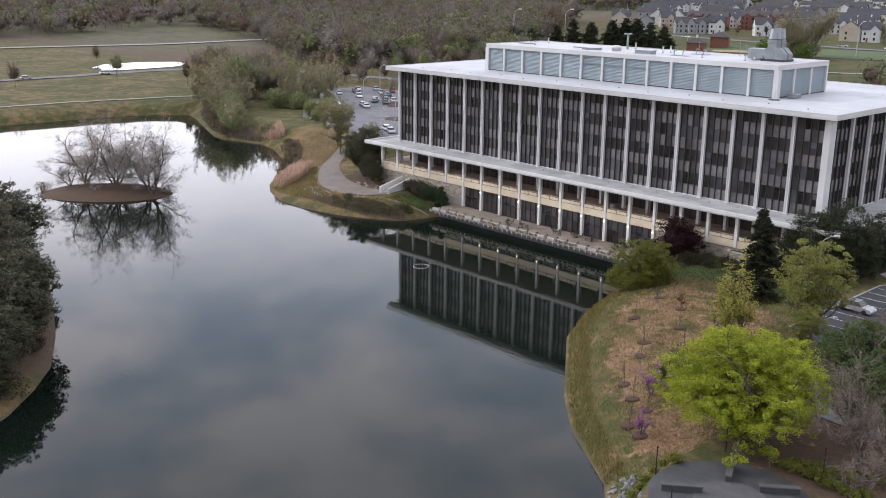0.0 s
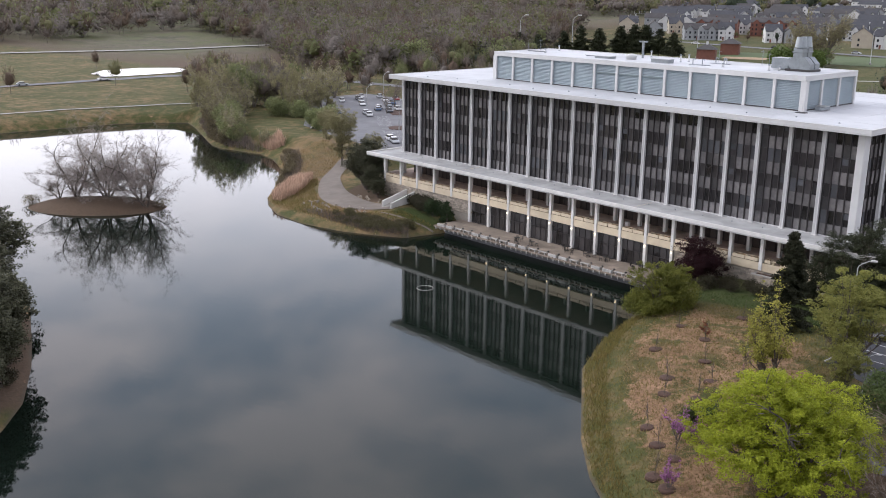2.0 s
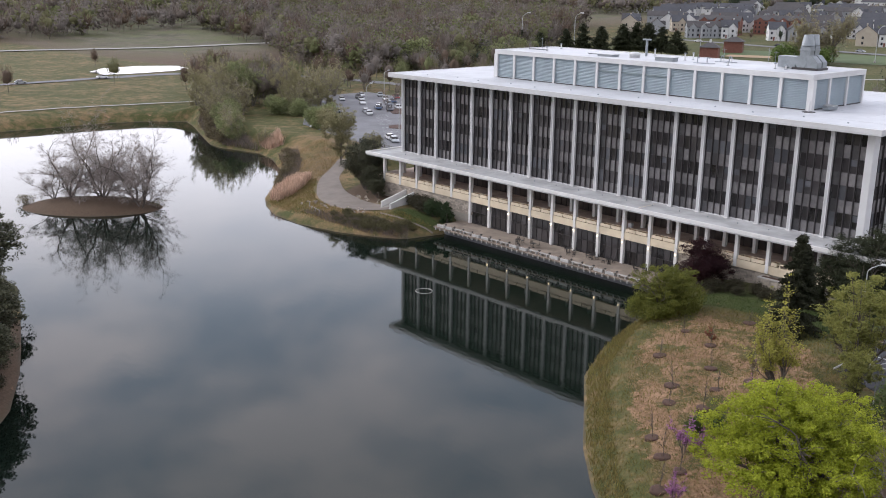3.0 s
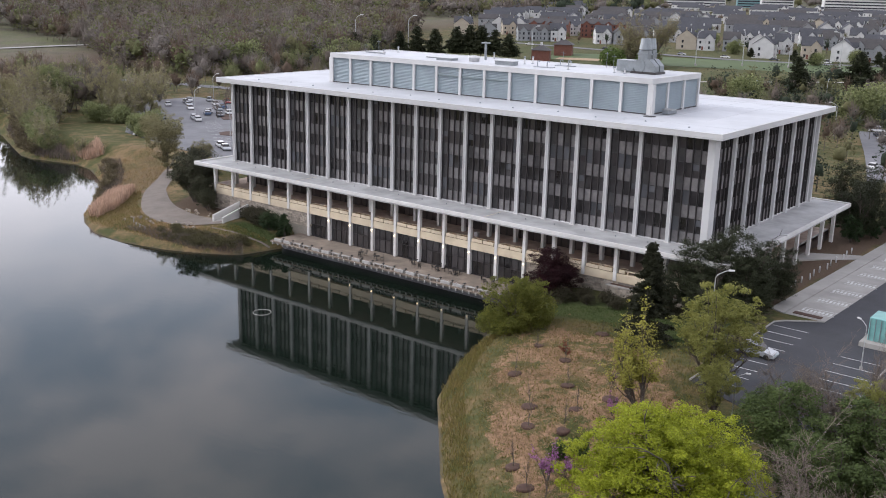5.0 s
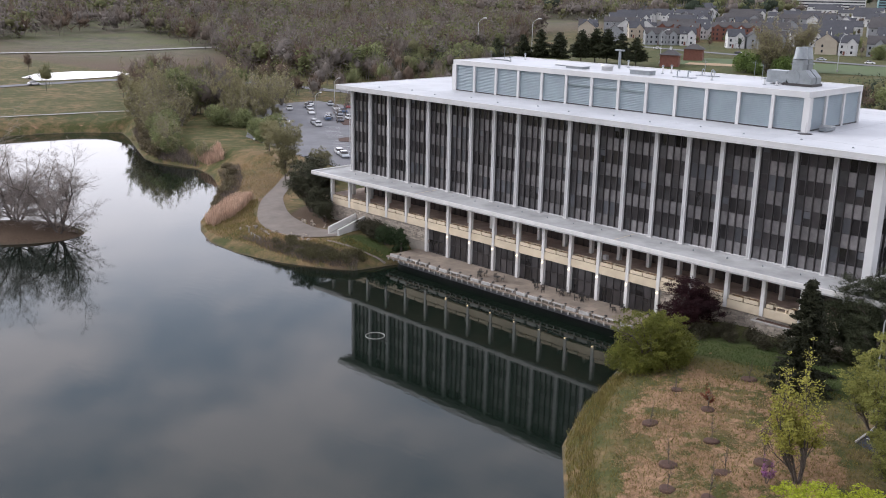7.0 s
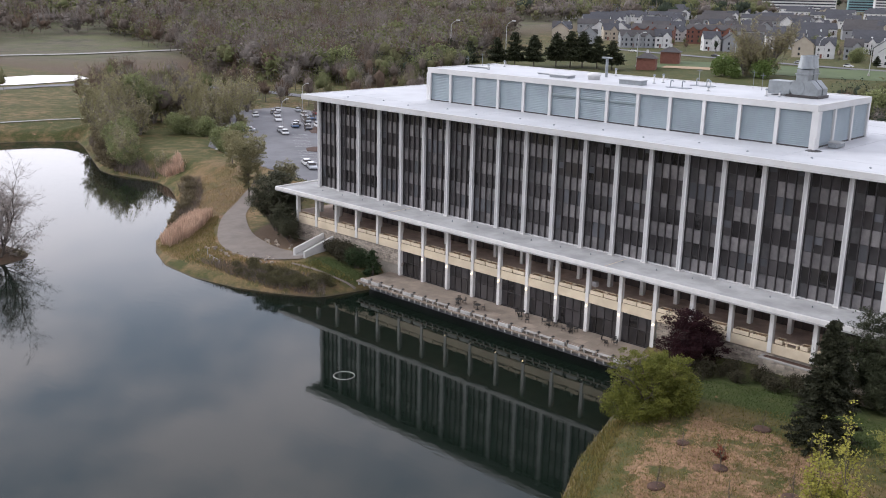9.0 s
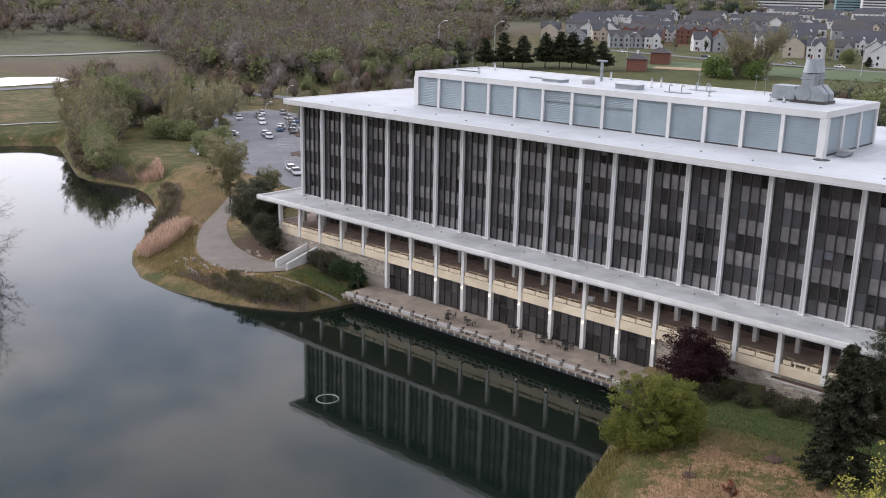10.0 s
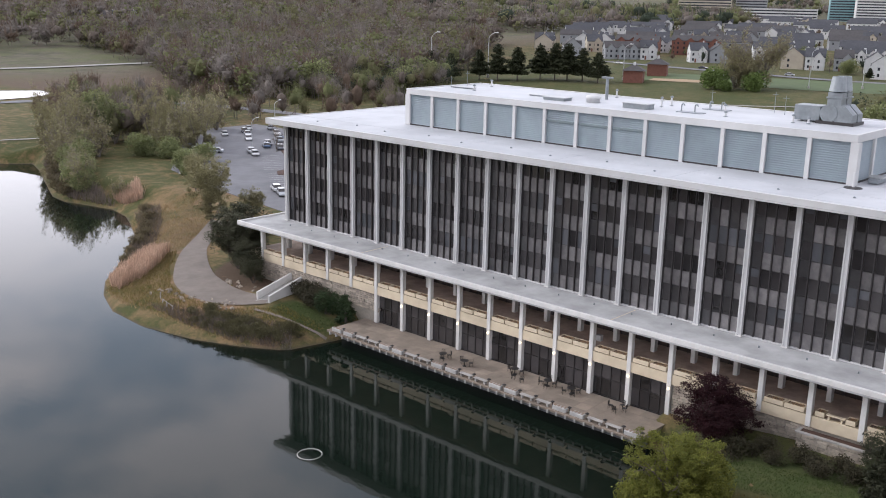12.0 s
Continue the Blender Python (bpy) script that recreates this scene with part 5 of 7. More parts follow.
def off_path(poly, n, seed):
    """Scattered places that keep clear of the path."""
    p = scatter(poly, n, seed)
    keep = np.ones(len(p), bool)
    for (x0, y0, w0), (x1, y1, w1) in zip(PATH_LINE, PATH_LINE[1:]):
        a, d = np.array([x0, y0]), np.array([x1 - x0, y1 - y0])
        t = np.clip(((p - a) @ d) / (d @ d), 0, 1)
        keep &= np.linalg.norm(p - a - t[:, None] * d, axis=1) > max(w0, w1) * 0.5 + 0.1
    return p[keep]


blades("reeds", "stand of tall tan reeds at the water's edge", "reeds", scatter([(-15, -21), (-19, -20.5), (-26, -12), (-28.5, -7), (-25.5, -5.5), (-21, -10), (-16, -16.5)], 4200, 61), 1.9, 0.16, 0.05, M["reed"], 62)
blades("reeds", "pinkish dry reeds by the cove", "reeds", scatter([(-75, 12), (-69, 11.5), (-66, 14), (-73, 17)], 1200, 63), 2.0, 0.16, 0.06, M["reed"], 64)
GRASSY = [(77.5, -24), (82, -20), (95, -15), (103, -20), (112, -36), (118, -58), (116, -69), (112, -69.5), (102, -61), (96, -55.5), (91, -49.5), (84.5, -41), (80, -32)]
blades("grass_tufts", "rough tufts of grass on the bank", "grass", scatter(GRASSY, 22000, 65), 0.26, 0.35, 0.035, M["grass_blade"], 66)
blades("straw", "loose straw lying over the planting bed", "straw", patchy(scatter(STRAW, 34000, 67)), 0.16, 2.2, 0.03, M["straw"], 68)
SHORE_GRASS = [(76.5, -24), (79, -24), (82, -32), (86, -41), (92.5, -49), (97.5, -55), (103, -61), (112.5, -68), (111, -69.5), (101.4, -62.4), (95.5, -56.6), (90, -49.9), (83.4, -41.9), (79, -32.7)]
blades("shore_grass", "longer grass along the water's edge", "grass", scatter(SHORE_GRASS, 12000, 69), 0.55, 0.3, 0.04, M["grass_blade"], 70)
blades("grass_tufts", "dry grass on the promontory", "grass", off_path([(-22, -18), (-27, -11), (-24, -2), (-12, -8), (8, -12), (21, -11), (20, -18.5), (8, -22.5), (-8, -23.7), (-17, -21.8)], 16000, 71), 0.34, 0.35, 0.035, M["grass_blade"], 72)
DRY_BANK = [(-23.4, -18.6), (-30, -12.9), (-38.4, -6.4), (-48, 1.1), (-58, 6), (-56, 20), (-38, 14), (-24, 0), (-13, -8), (8, -12), (21, -17.5), (16, -21.4), (9.5, -22.9), (0, -23.9), (-9, -24.1), (-17, -22.2)]
blades("dry_grass", "straw-coloured dead grass on the promontory", "grass", off_path(DRY_BANK, 15000, 73), 0.36, 0.45, 0.035, M["dry_blade"], 74)
blades("scrub", "brown dead weed stems on the bank", "scrub", off_path([(-4, -22.8), (3, -20.5), (10, -18), (20, -15.6), (22, -17.6), (15, -21.5), (6, -23)], 2600, 75), 0.9, 0.3, 0.025, M["twig_brown"], 76)
blades("scrub", "brown dead weed stems by the cove", "scrub", scatter([(-28, -13.5), (-36, -7), (-48, 2), (-60, 8.5), (-58, 13), (-46, 6), (-34, -3)], 2600, 77), 1.2, 0.3, 0.03, M["twig_brown"], 78)
blades("scrub", "brown brush along the cove", "scrub", scatter([(-72, 10.5), (-86, 7.5), (-103, 12), (-127, 22), (-128, 28), (-104, 19), (-86, 13)], 4200, 79), 2.0, 0.3, 0.05, M["twig_brown"], 80)
blades("grass_tufts", "short green grass on the lawn", "grass", scatter([(80, -18.5), (81, -12.5), (92, -11), (104, -13), (104, -21), (97, -18.5), (89, -17.5)], 9000, 81), 0.16, 0.4, 0.03, M["lawn_blade"], 82)
blades("grass_tufts", "short green grass by the terrace", "grass", scatter([(11.5, -13), (12.5, -9), (21.5, -9), (21.5, -12.5), (16, -13.5)], 3000, 83), 0.16, 0.4, 0.03, M["lawn_blade"], 84)

# ---- walks, car parks, plaza ----
def ribbon(points, step=1.2, dz=0.14, lanes=4):
    """A strip along a line of (x, y, width), laid on the land."""
    rows = []
    for (x0, y0, w0), (x1, y1, w1) in zip(points, points[1:]):
        n = max(2, int(math.hypot(x1 - x0, y1 - y0) / step))
        for i in range(n):
            f = i / n
            rows.append((x0 + (x1 - x0) * f, y0 + (y1 - y0) * f, w0 + (w1 - w0) * f))
    rows.append(points[-1])
    P = np.array(rows)
    for _ in range(6):
        P[1:-1] = (P[:-2] + 2 * P[1:-1] + P[2:]) / 4
    T = np.gradient(P[:, :2], axis=0)
    T /= np.linalg.norm(T, axis=1)[:, None]
    N = np.stack([-T[:, 1], T[:, 0]], -1)
    g = Geo()
    vs, fs = [], []
    for (x, y, w), nn in zip(P, N):
        for k in range(lanes + 1):
            o = (k / lanes - 0.5) * w
            px, py = x + nn[0] * o, y + nn[1] * o
            vs.append((px, py, level(px, py) + dz))
    m = lanes + 1
    for i in range(len(P) - 1):
        for k in range(lanes):
            fs.append((i * m + k, i * m + k + 1, (i + 1) * m + k + 1, (i + 1) * m + k))
    return g.add(vs, fs)


def flat(poly, z0, z1):
    """A flat plate over a polygon."""
    n = len(poly)
    return Geo().add([(x, y, z1) for x, y in poly] + [(x, y, z0) for x, y in poly], [tuple(range(n)), tuple(range(n, 2 * n))[::-1]] + [(i, (i + 1) % n, n + (i + 1) % n, n + i) for i in range(n)])


def setting(name, geo, material, label, category):
    return tagged(new(name, geo.mesh(name, material)), label, category, kind="structure")


setting("path", ribbon(PATH_LINE), M["path"], "tan gravel-asphalt lakeside path", "path")
setting("footpath", ribbon([(10.5, -14.8, 0.5), (14.5, -14.2, 0.4), (19.5, -13.4, 0.4), (22.5, -12.0, 0.5)], dz=0.13, lanes=2), M["path"], "narrow stone edging path to the terrace", "path")
setting("walk", ribbon([(112.6, -47.9, 1.4), (117.5, -48.0, 2.2), (122, -48.4, 2.2), (133, -50.5, 2.0)], dz=0.12), M["asphalt_old"], "grey walk behind the large tree", "path")
setting("dam_path", ribbon([(-168, -90, 1.2), (-166, -40, 1.2), (-164, 0, 1.2), (-158, 26, 1.2), (-150, 40, 1.2)], step=5, dz=0.25), M["pavement"], "pale path along the dam", "path")
setting("road", ribbon([(-262, -130, 7), (-246, -2, 7), (-252, 60, 7), (-250, 92, 7), (-215, 118, 7), (-170, 126, 7), (-120, 130, 7), (-60, 150, 7)], step=6, dz=0.22), M["asphalt_old"], "grey road beyond the meadow", "road")
setting("road", ribbon([(-420, -80, 7), (-430, 60, 7), (-400, 200, 7), (-330, 300, 7)], step=8, dz=0.5), M["pavement"], "pale distant road among trees", "road")
pond = Geo().add([(x, y, 4.35) for x, y in ((-264, 52), (-262, 58), (-262, 68), (-264, 84), (-272, 97), (-288, 99), (-297, 84), (-294, 64), (-280, 52))], [tuple(range(9))])
setting("pond", pond, bpy.data.materials["lake_water"], "small bright pond beyond the road", "water")

# car park beside the building
Z_P = 5.0
setting("car_park", flat([(107.4, -30), (107.4, -5.2), (108.3, -3.9), (112.2, -1.0), (113.3, 24), (116.6, 95), (160, 95), (160, -34), (116, -34)], Z_P - 0.3, Z_P + 0.02), M["asphalt"], "dark fresh asphalt car park", "car park")
setting("parking_strip", flat([(107.2, -0.9), (112.3, -0.9), (113.4, 24), (116, 80), (110.4, 80), (108.2, 24)], Z_P - 0.3, Z_P + 0.05), M["pavement"], "pale concrete strip of marked bays", "pavement")
setting("walkway", flat([(105.1, 0.0), (107.15, -0.9), (108.15, 24), (110.3, 80), (108.4, 80), (106.2, 24)], Z_P - 0.3, Z_P + 0.12), M["pavement"], "concrete walkway beside the building", "pavement")
setting("entrance_walk", flat([(98.9, 26.0), (98.9, 31.5), (106.6, 36.0), (106.5, 33.0)], Z_P - 0.3, Z_P + 0.1), M["pavement"], "concrete walk from the side entrance", "pavement")
kerb = Geo()
for a, b2 in (((107.4, -30), (107.4, -5.2)), ((107.4, -5.2), (108.3, -3.9)), ((108.3, -3.9), (112.3, -1.0)), ((122.6, -40), (122.6, -9)), ((105.1, -0.1), (107.2, -1.0))):
    d = Vector((b2[0] - a[0], b2[1] - a[1], 0))
    kerb.box(0, d.length, -0.1, 0.1, -0.2, 0.16, 0.02, Matrix.Translation((*a, Z_P)) @ Matrix.Rotation(math.atan2(d.y, d.x), 4, "Z"))
setting("kerb", kerb, M["pavement"], "pale concrete kerbs round the car park", "kerb")
setting("planting_strip", flat([(108.0, -0.2), (111.6, -0.3), (111.6, 0.6), (108.0, 0.8)], Z_P - 0.2, Z_P + 0.13), M["mulch"], "narrow mulched bed in the concrete", "bed")
stripe = thing("parking_lines", "worn white painted bay lines", "road marking", kind="structure")
bay_line = Geo().box(0, 4.4, -0.055, 0.055, 0, 0.006).mesh("bay_line", M["line_paint"])
for k in range(9):
    part("bay_line", bay_line, None, stripe, m=pose(107.7, -6.4 - 2.75 * k, Z_P + 0.022))
for k in range(7):
    part("bay_line", bay_line, None, stripe, m=pose(117.5, -12 - 2.75 * k, Z_P + 0.022))
for k in range(14):
    part("bay_line", bay_line, None, stripe, m=pose(108.2 + 0.25 * k, 1.4 + 5.6 * k, Z_P + 0.052, 0, 0, 3))
    part("bay_line", bay_line, None, stripe, m=pose(108.2 + 0.25 * k, 3.3 + 5.6 * k, Z_P + 0.052, 0, 0, 3))
hatch = Geo().box(0, 0.28, 0, 0.95, 0, 0.006, 0).mesh("hatch_line", M["line_paint"])
for k in range(14):
    for i in range(8):
        part("hatch_line", hatch, None, stripe, m=pose(108.4 + 0.25 * k + 0.5 * i, 1.9 + 5.6 * k, Z_P + 0.053))
bollard = solid("bollard", Geo().lathe(0, 0, [(0.11, 0), (0.11, 0.85), (0.08, 0.93), (0.0, 0.95)], 10), M["white_paint"], "short white bollard beside the walkway", "bollard", "white bollards", smooth=True)
bollard.matrix_basis = pose(104.0, 7.2, level(104.0, 7.2))
for k in range(1, 13):
    copy_thing(bollard, pose(104.0 + 0.06 * k + (0.3 if k % 3 == 1 else 0), 7.2 + 2.45 * k, level(104.0 + 0.06 * k, 7.2 + 2.45 * k)))


def lamp_post(height, arm, label):
    t = thing("street_lamp", label, "street lamp", "street lamps")
    g = Geo().tube((0, 0, 0), (0, 0, height * 0.86), 0.09, 0.06, 8)
    for i in range(5):
        a0, a1 = i / 5 * 1.4, (i + 1) / 5 * 1.4
        g.tube((arm * math.sin(a0) ** 2, 0, height * 0.86 + height * 0.14 * math.sin(a0)), (arm * math.sin(a1) ** 2, 0, height * 0.86 + height * 0.14 * math.sin(a1)), 0.055, 0.045, 6)
    part("pole", g, M["lamp_grey"], t)
    part("base", Geo().lathe(0, 0, [(0.25, -0.3), (0.25, 0.5), (0.2, 0.55)], 10), M["pavement"], t)
    part("head", Geo().box(arm * 0.9, arm * 0.9 + 0.75, -0.16, 0.16, height * 0.985, height + 0.08, 0.04), M["white_paint"], t, "pale lamp head")
    return t


lp1 = put(lamp_post(8.2, 1.5, "grey street lamp with a curved arm"), 103.2, -15.0, 20)
again(lp1, 120.4, -14.6, 150, 0.68)
again(lp1, 114.8, -37.0, 20, 0.62)
again(lp1, 101.0, 10.0, 0, 0.95)
again(lp1, -58.0, 47.0, 0, 1.1)
again(lp1, -92.0, 62.0, 90, 1.1)
again(lp1, -118.0, 90.0, 90, 1.2)
again(lp1, 60.0, 175.0, 200, 1.2)
again(lp1, 40.0, 230.0, 100, 1.2)
again(lp1, 20.0, 215.0, 300, 1.2)


def car(paint, label, van=False):
    t = thing("car" if not van else "van", label, "car", "parked cars")
    L, W = (4.5, 1.78) if not van else (4.9, 1.9)
    side = [(-L / 2, 0.35), (-L / 2, 0.78), (-L / 2 + 0.25, 0.92), (L / 2 - 1.25, 0.9), (L / 2 - 0.15, 0.72), (L / 2, 0.5), (L / 2, 0.3)]
    top = [(-L / 2 + 0.35, 0.9), (-L / 2 + 0.95, 1.42), (0.45, 1.44), (L / 2 - 1.2, 0.88)] if not van else [(-L / 2 + 0.1, 0.9), (-L / 2 + 0.2, 1.82), (0.9, 1.84), (L / 2 - 0.9, 0.9)]

    def extrude(pts, w0, w1=None, z_mid=None):
        g, n = Geo(), len(pts)
        vs = []
        for sgn in (-1, 1):
            for x, z in pts:
                w = w0 if w1 is None or z < z_mid else w1
                vs.append((x, sgn * w / 2, z))
        return g.add(vs, [tuple(range(n)), tuple(range(n, 2 * n))[::-1]] + [(i, (i + 1) % n, n + (i + 1) % n, n + i) for i in range(n)])

    part("body", extrude(side, W), paint, t)
    part("cabin", extrude(top, W * 0.94, W * 0.76, 1.2), M["glass_dark"], t, "dark windows")
    rx = (top[1][0] + 0.05, top[2][0] - 0.02)
    part("car_roof", Geo().box(rx[0], rx[1], -W * 0.39, W * 0.39, top[1][1] - 0.03, top[1][1] + 0.05, 0.03), paint, t)
    wheel = Geo().tube((0, -0.1, 0), (0, 0.1, 0), 0.32, 0.32, 12).mesh("wheel", M["iron"])
    for sx in (-1, 1):
        for sy in (-1, 1):
            part("wheel", wheel, None, t, m=pose(sx * L * 0.31, sy * (W / 2 - 0.08), 0.32))
    return t


PAINTS = [mat("car_white", (0.72, 0.72, 0.72), 0.25, var=0.1, scale=0.6, coat=0.5), mat("car_silver", (0.42, 0.44, 0.46), 0.3, metal=0.5, var=0.1, scale=0.6, coat=0.5),
          mat("car_dark", (0.04, 0.045, 0.055), 0.25, var=0.2, scale=0.6, coat=0.5), mat("car_blue", (0.08, 0.12, 0.2), 0.25, var=0.1, scale=0.6, coat=0.5), mat("car_red", (0.22, 0.03, 0.03), 0.25, var=0.1, scale=0.6, coat=0.5)]
cars = [car(PAINTS[0], "white parked saloon car"), car(PAINTS[1], "silver parked saloon car"), car(PAINTS[2], "black parked saloon car"), car(PAINTS[3], "dark blue parked saloon car"), car(PAINTS[0], "white parked delivery van", True), car(PAINTS[4], "small red parked car")]


def park(kind, x, y, rz, z):
    """Sets one car down: the first of its kind is the original."""
    src = cars[kind]
    m = pose(x, y, z, 0, 0, rz)
    if src.get("placed"):
        copy_thing(src, m)
    else:
        src["placed"] = 1
        src.matrix_basis = m


park(1, 110.0, -18.0, 0, Z_P + 0.02)
park(0, 84.4, 125.0, 90, level(84.4, 125) + 0.05)
park(4, 88.5, 124.0, 90, level(88.5, 124) + 0.05)

# green cabinet on a walled pad at the far side of the yard
cabinet = thing("equipment_container", "pale teal metal container on a concrete pad", "container", at=(121.2, -4.2, Z_P))
part("pad", Geo().box(-3.2, 3.2, -2.8, 2.8, -0.2, 0.6, 0.04), M["pavement"], cabinet)
part("body", Geo().box(-2.6, 2.6, -1.7, 1.7, 0.6, 3.4, 0.05), mat("teal_metal", (0.20, 0.42, 0.40), 0.5, var=0.25, scale=0.8, stain=0.2, stain_scale=0.4), cabinet)
for i in range(9):
    part("rib", Geo().box(-2.5 + 0.6 * i, -2.42 + 0.6 * i, -1.76, -1.7, 0.7, 3.3), M["galvanised"], cabinet)

# plaza by the water
plaza = thing("plaza", "round dark-paved plaza with a paler middle", "plaza", kind="structure", at=(123.9, -69.8, 4.2))
disc = lambda r, z0, z1, n=48: Geo().lathe(0, 0, [(r, z0), (r, z1 - 0.02), (r - 0.03, z1), (0.001, z1)], n)
part("paving", disc(6.6, -0.5, 0.1), mat("dark_paving", (0.066, 0.066, 0.07), 0.8, var=0.45, scale=0.6, color2=(0.044, 0.044, 0.047), stain=0.2, stain_scale=0.3), plaza)
part("middle", disc(3.0, 0.0, 0.125), mat("grey_paving", (0.095, 0.093, 0.096), 0.85, var=0.4, scale=0.7, stain=0.2, stain_scale=0.4), plaza, "pale grey round paving")
for x, y, rz, length in ((-3.7, -2.0, 40, 3.3), (-2.4, 3.8, 115, 2.8), (2.3, 4.2, 40, 3.2)):
    wall = thing("seat_wall", "low curved grey stone seat wall on the plaza", "bench", "plaza seat walls", at=(123.9 + x * 0.93, -69.8 + y * 0.93, 4.3), rz=rz)
    part("wall", Geo().box(-length / 2, length / 2, -0.22, 0.22, 0, 0.5, 0.02), M["asphalt"], wall)
    part("coping", Geo().box(-length / 2 - 0.05, length / 2 + 0.05, -0.28, 0.28, 0.5, 0.6, 0.02), bpy.data.materials["grey_paving"], wall)
for x, y in ((116.9, -70.2), (119.0, -62.6), (127.4, -61.2), (122.0, -75.5)):
    pl = thing("bollard_pole", "thin dark metal light pole by the plaza", "pole", "plaza poles", at=(x, y, level(x, y)))
    part("pole", Geo().tube((0, 0, -0.3), (0, 0, 3.0), 0.06, 0.05, 8), M["iron"], pl)
    part("cap", Geo().lathe(0, 0, [(0.05, 2.98), (0.09, 3.02), (0.09, 3.14), (0.0, 3.17)], 8), M["iron"], pl)
hedge = put(shrub("shrub", "low yellow-green clipped shrub round the plaza", 81, 0.9, 0.9, "leaf_olive", 900, 0.12, "plaza hedge"), 117.0, -67.5)
for i in range(8):
    a = radians(165 + 9 * i)
    again(hedge, 123.2 + 7.9 * math.cos(a), -69 + 7.9 * math.sin(a), 50 * i, 0.8)
for i in range(12):
    again(hedge, 124.0 + 0.65 * i + 0.3 * math.sin(i * 9), -61.2 + 0.35 * i * (-1) ** i * 0.5 + 0.1 * i, 40 * i, 0.85 + 0.2 * (i % 3))
rng = np.random.default_rng(5)
riprap = thing("riprap", "pile of grey riprap stones at the water's edge", "rocks")
stones = []
for i in range(4):
    bm = bmesh.new()
    bmesh.ops.create_icosphere(bm, subdivisions=1, radius=0.3)
    for v in bm.verts:
        v.co *= 1 + 0.35 * noise.noise(v.co * 4 + Vector((i * 7, 0, 0)))
        v.co.z *= 0.7
    me = bpy.data.meshes.new("rock")
    bm.to_mesh(me)
    bm.free()
    me.materials.append(M["rock"])
    stones.append(me)
boulders = [s.copy() for s in stones]
for s in boulders:
    s.materials[0] = M["boulder"]
for i in range(150):
    x, y = rng.uniform(112.3, 118.0), rng.uniform(-74.5, -68.6)
    if abs((x - 112.3) - (-68.9 - y) * 0.95) < 1.6:
        part("rock", stones[i % 4], None, riprap, m=pose(x, y, max(level(x, y), -0.1) + 0.08, *rng.uniform(0, 180, 3)) @ Matrix.Diagonal((*rng.uniform(0.6, 1.3, 3), 1)))

# ramp walls on the promontory
ramp = thing("ramp", "white concrete ramp walls leading up to the gallery", "ramp")


def sloped_wall(a, b2, za, zb, base, thick=0.3):
    d = Vector((b2[0] - a[0], b2[1] - a[1], 0))
    n = Vector((-d.y, d.x, 0)).normalized() * thick / 2
    vs = []
    for p, z in ((a, za), (b2, zb)):
        for s in (-1, 1):
            vs += [(p[0] + s * n.x, p[1] + s * n.y, base), (p[0] + s * n.x, p[1] + s * n.y, z)]
    return Geo().add(vs, [(0, 4, 5, 1), (2, 3, 7, 6), (1, 5, 7, 3), (0, 1, 3, 2), (4, 6, 7, 5), (0, 2, 6, 4)])


part("parapet", sloped_wall((7.9, -12.3), (6.6, -5.0), 3.85, 5.0, 2.0), M["concrete_white"], ramp)
part("parapet", sloped_wall((10.4, -12.2), (9.0, -5.0), 3.75, 4.9, 2.0), M["concrete_white"], ramp)
part("deck", sloped_wall((9.15, -12.6), (7.8, -5.0), 2.7, 3.95, 1.8, 2.2), M["pavement"], ramp)
fence_t = thing("fence", "short white rail fence by the path", "fence")
for i, (x, y) in enumerate(((-4.6, -20.3), (-2.9, -21.0), (-1.2, -21.4), (0.6, -21.6))):
    part("post", Geo().box(x - 0.06, x + 0.06, y - 0.06, y + 0.06, level(x, y) - 0.2, level(x, y) + (1.1 if i == 0 else 0.7)), M["rim_concrete"], fence_t)
part("rail", Geo().tube((-2.9, -21.0, level(-2.9, -21) + 0.65), (0.6, -21.6, level(0.6, -21.6) + 0.6), 0.04, 0.04, 6), M["rim_concrete"], fence_t)
for i in range(46):
    a = rng.uniform(0, 1)
    x, y = -8 + 15 * a + rng.normal() * 0.5, -17.4 + 2.6 * a * a + rng.normal() * 0.8 - 0.6
    if i > 32:
        x, y = rng.uniform(-4, 5), -9.4 + rng.normal() * 0.5
    st = new("boulder", boulders[i % 4])
    st.matrix_basis = pose(x, y, level(x, y) + 0.05, *rng.uniform(0, 180, 3)) @ Matrix.Diagonal((*rng.uniform(0.6, 1.6, 3), 1))
    tagged(st, "small brown boulder beside the path", "rock", "path boulders")

# car park behind the promontory
Z_L = 4.95
setting("car_park", flat([(-27, 21), (-55, 25), (-82, 31), (-118, 58), (-138, 72), (-138, 98), (-40, 98), (-22, 50)], Z_L - 0.3, Z_L + 0.01), M["asphalt_old"], "worn grey asphalt car park", "car park")
lot_lines = thing("parking_lines", "white bay lines on grey asphalt", "road marking", kind="structure")
for k in range(8):
    part("bay_line", bay_line, None, lot_lines, m=pose(-48 - 2.1 * k, 34.0 + 1.5 * k, Z_L + 0.014, 0, 0, 62))
for k in range(9):
    part("bay_line", bay_line, None, lot_lines, m=pose(-68 - 2.1 * k, 47.5 + 1.5 * k, Z_L + 0.014, 0, 0, 62))
for k in range(12):
    part("bay_line", bay_line, None, lot_lines, m=pose(-78 - 2.3 * k, 72 + 1.5 * k, Z_L + 0.014, 0, 0, 62))
setting("planting_island", flat([(-60.5, 45.5), (-64, 48), (-64.5, 51), (-60, 55), (-50, 54), (-42, 47.5), (-43, 46), (-52, 50)], Z_L - 0.2, Z_L + 0.14), M["mulch"], "mulched planting island in the car park", "bed")
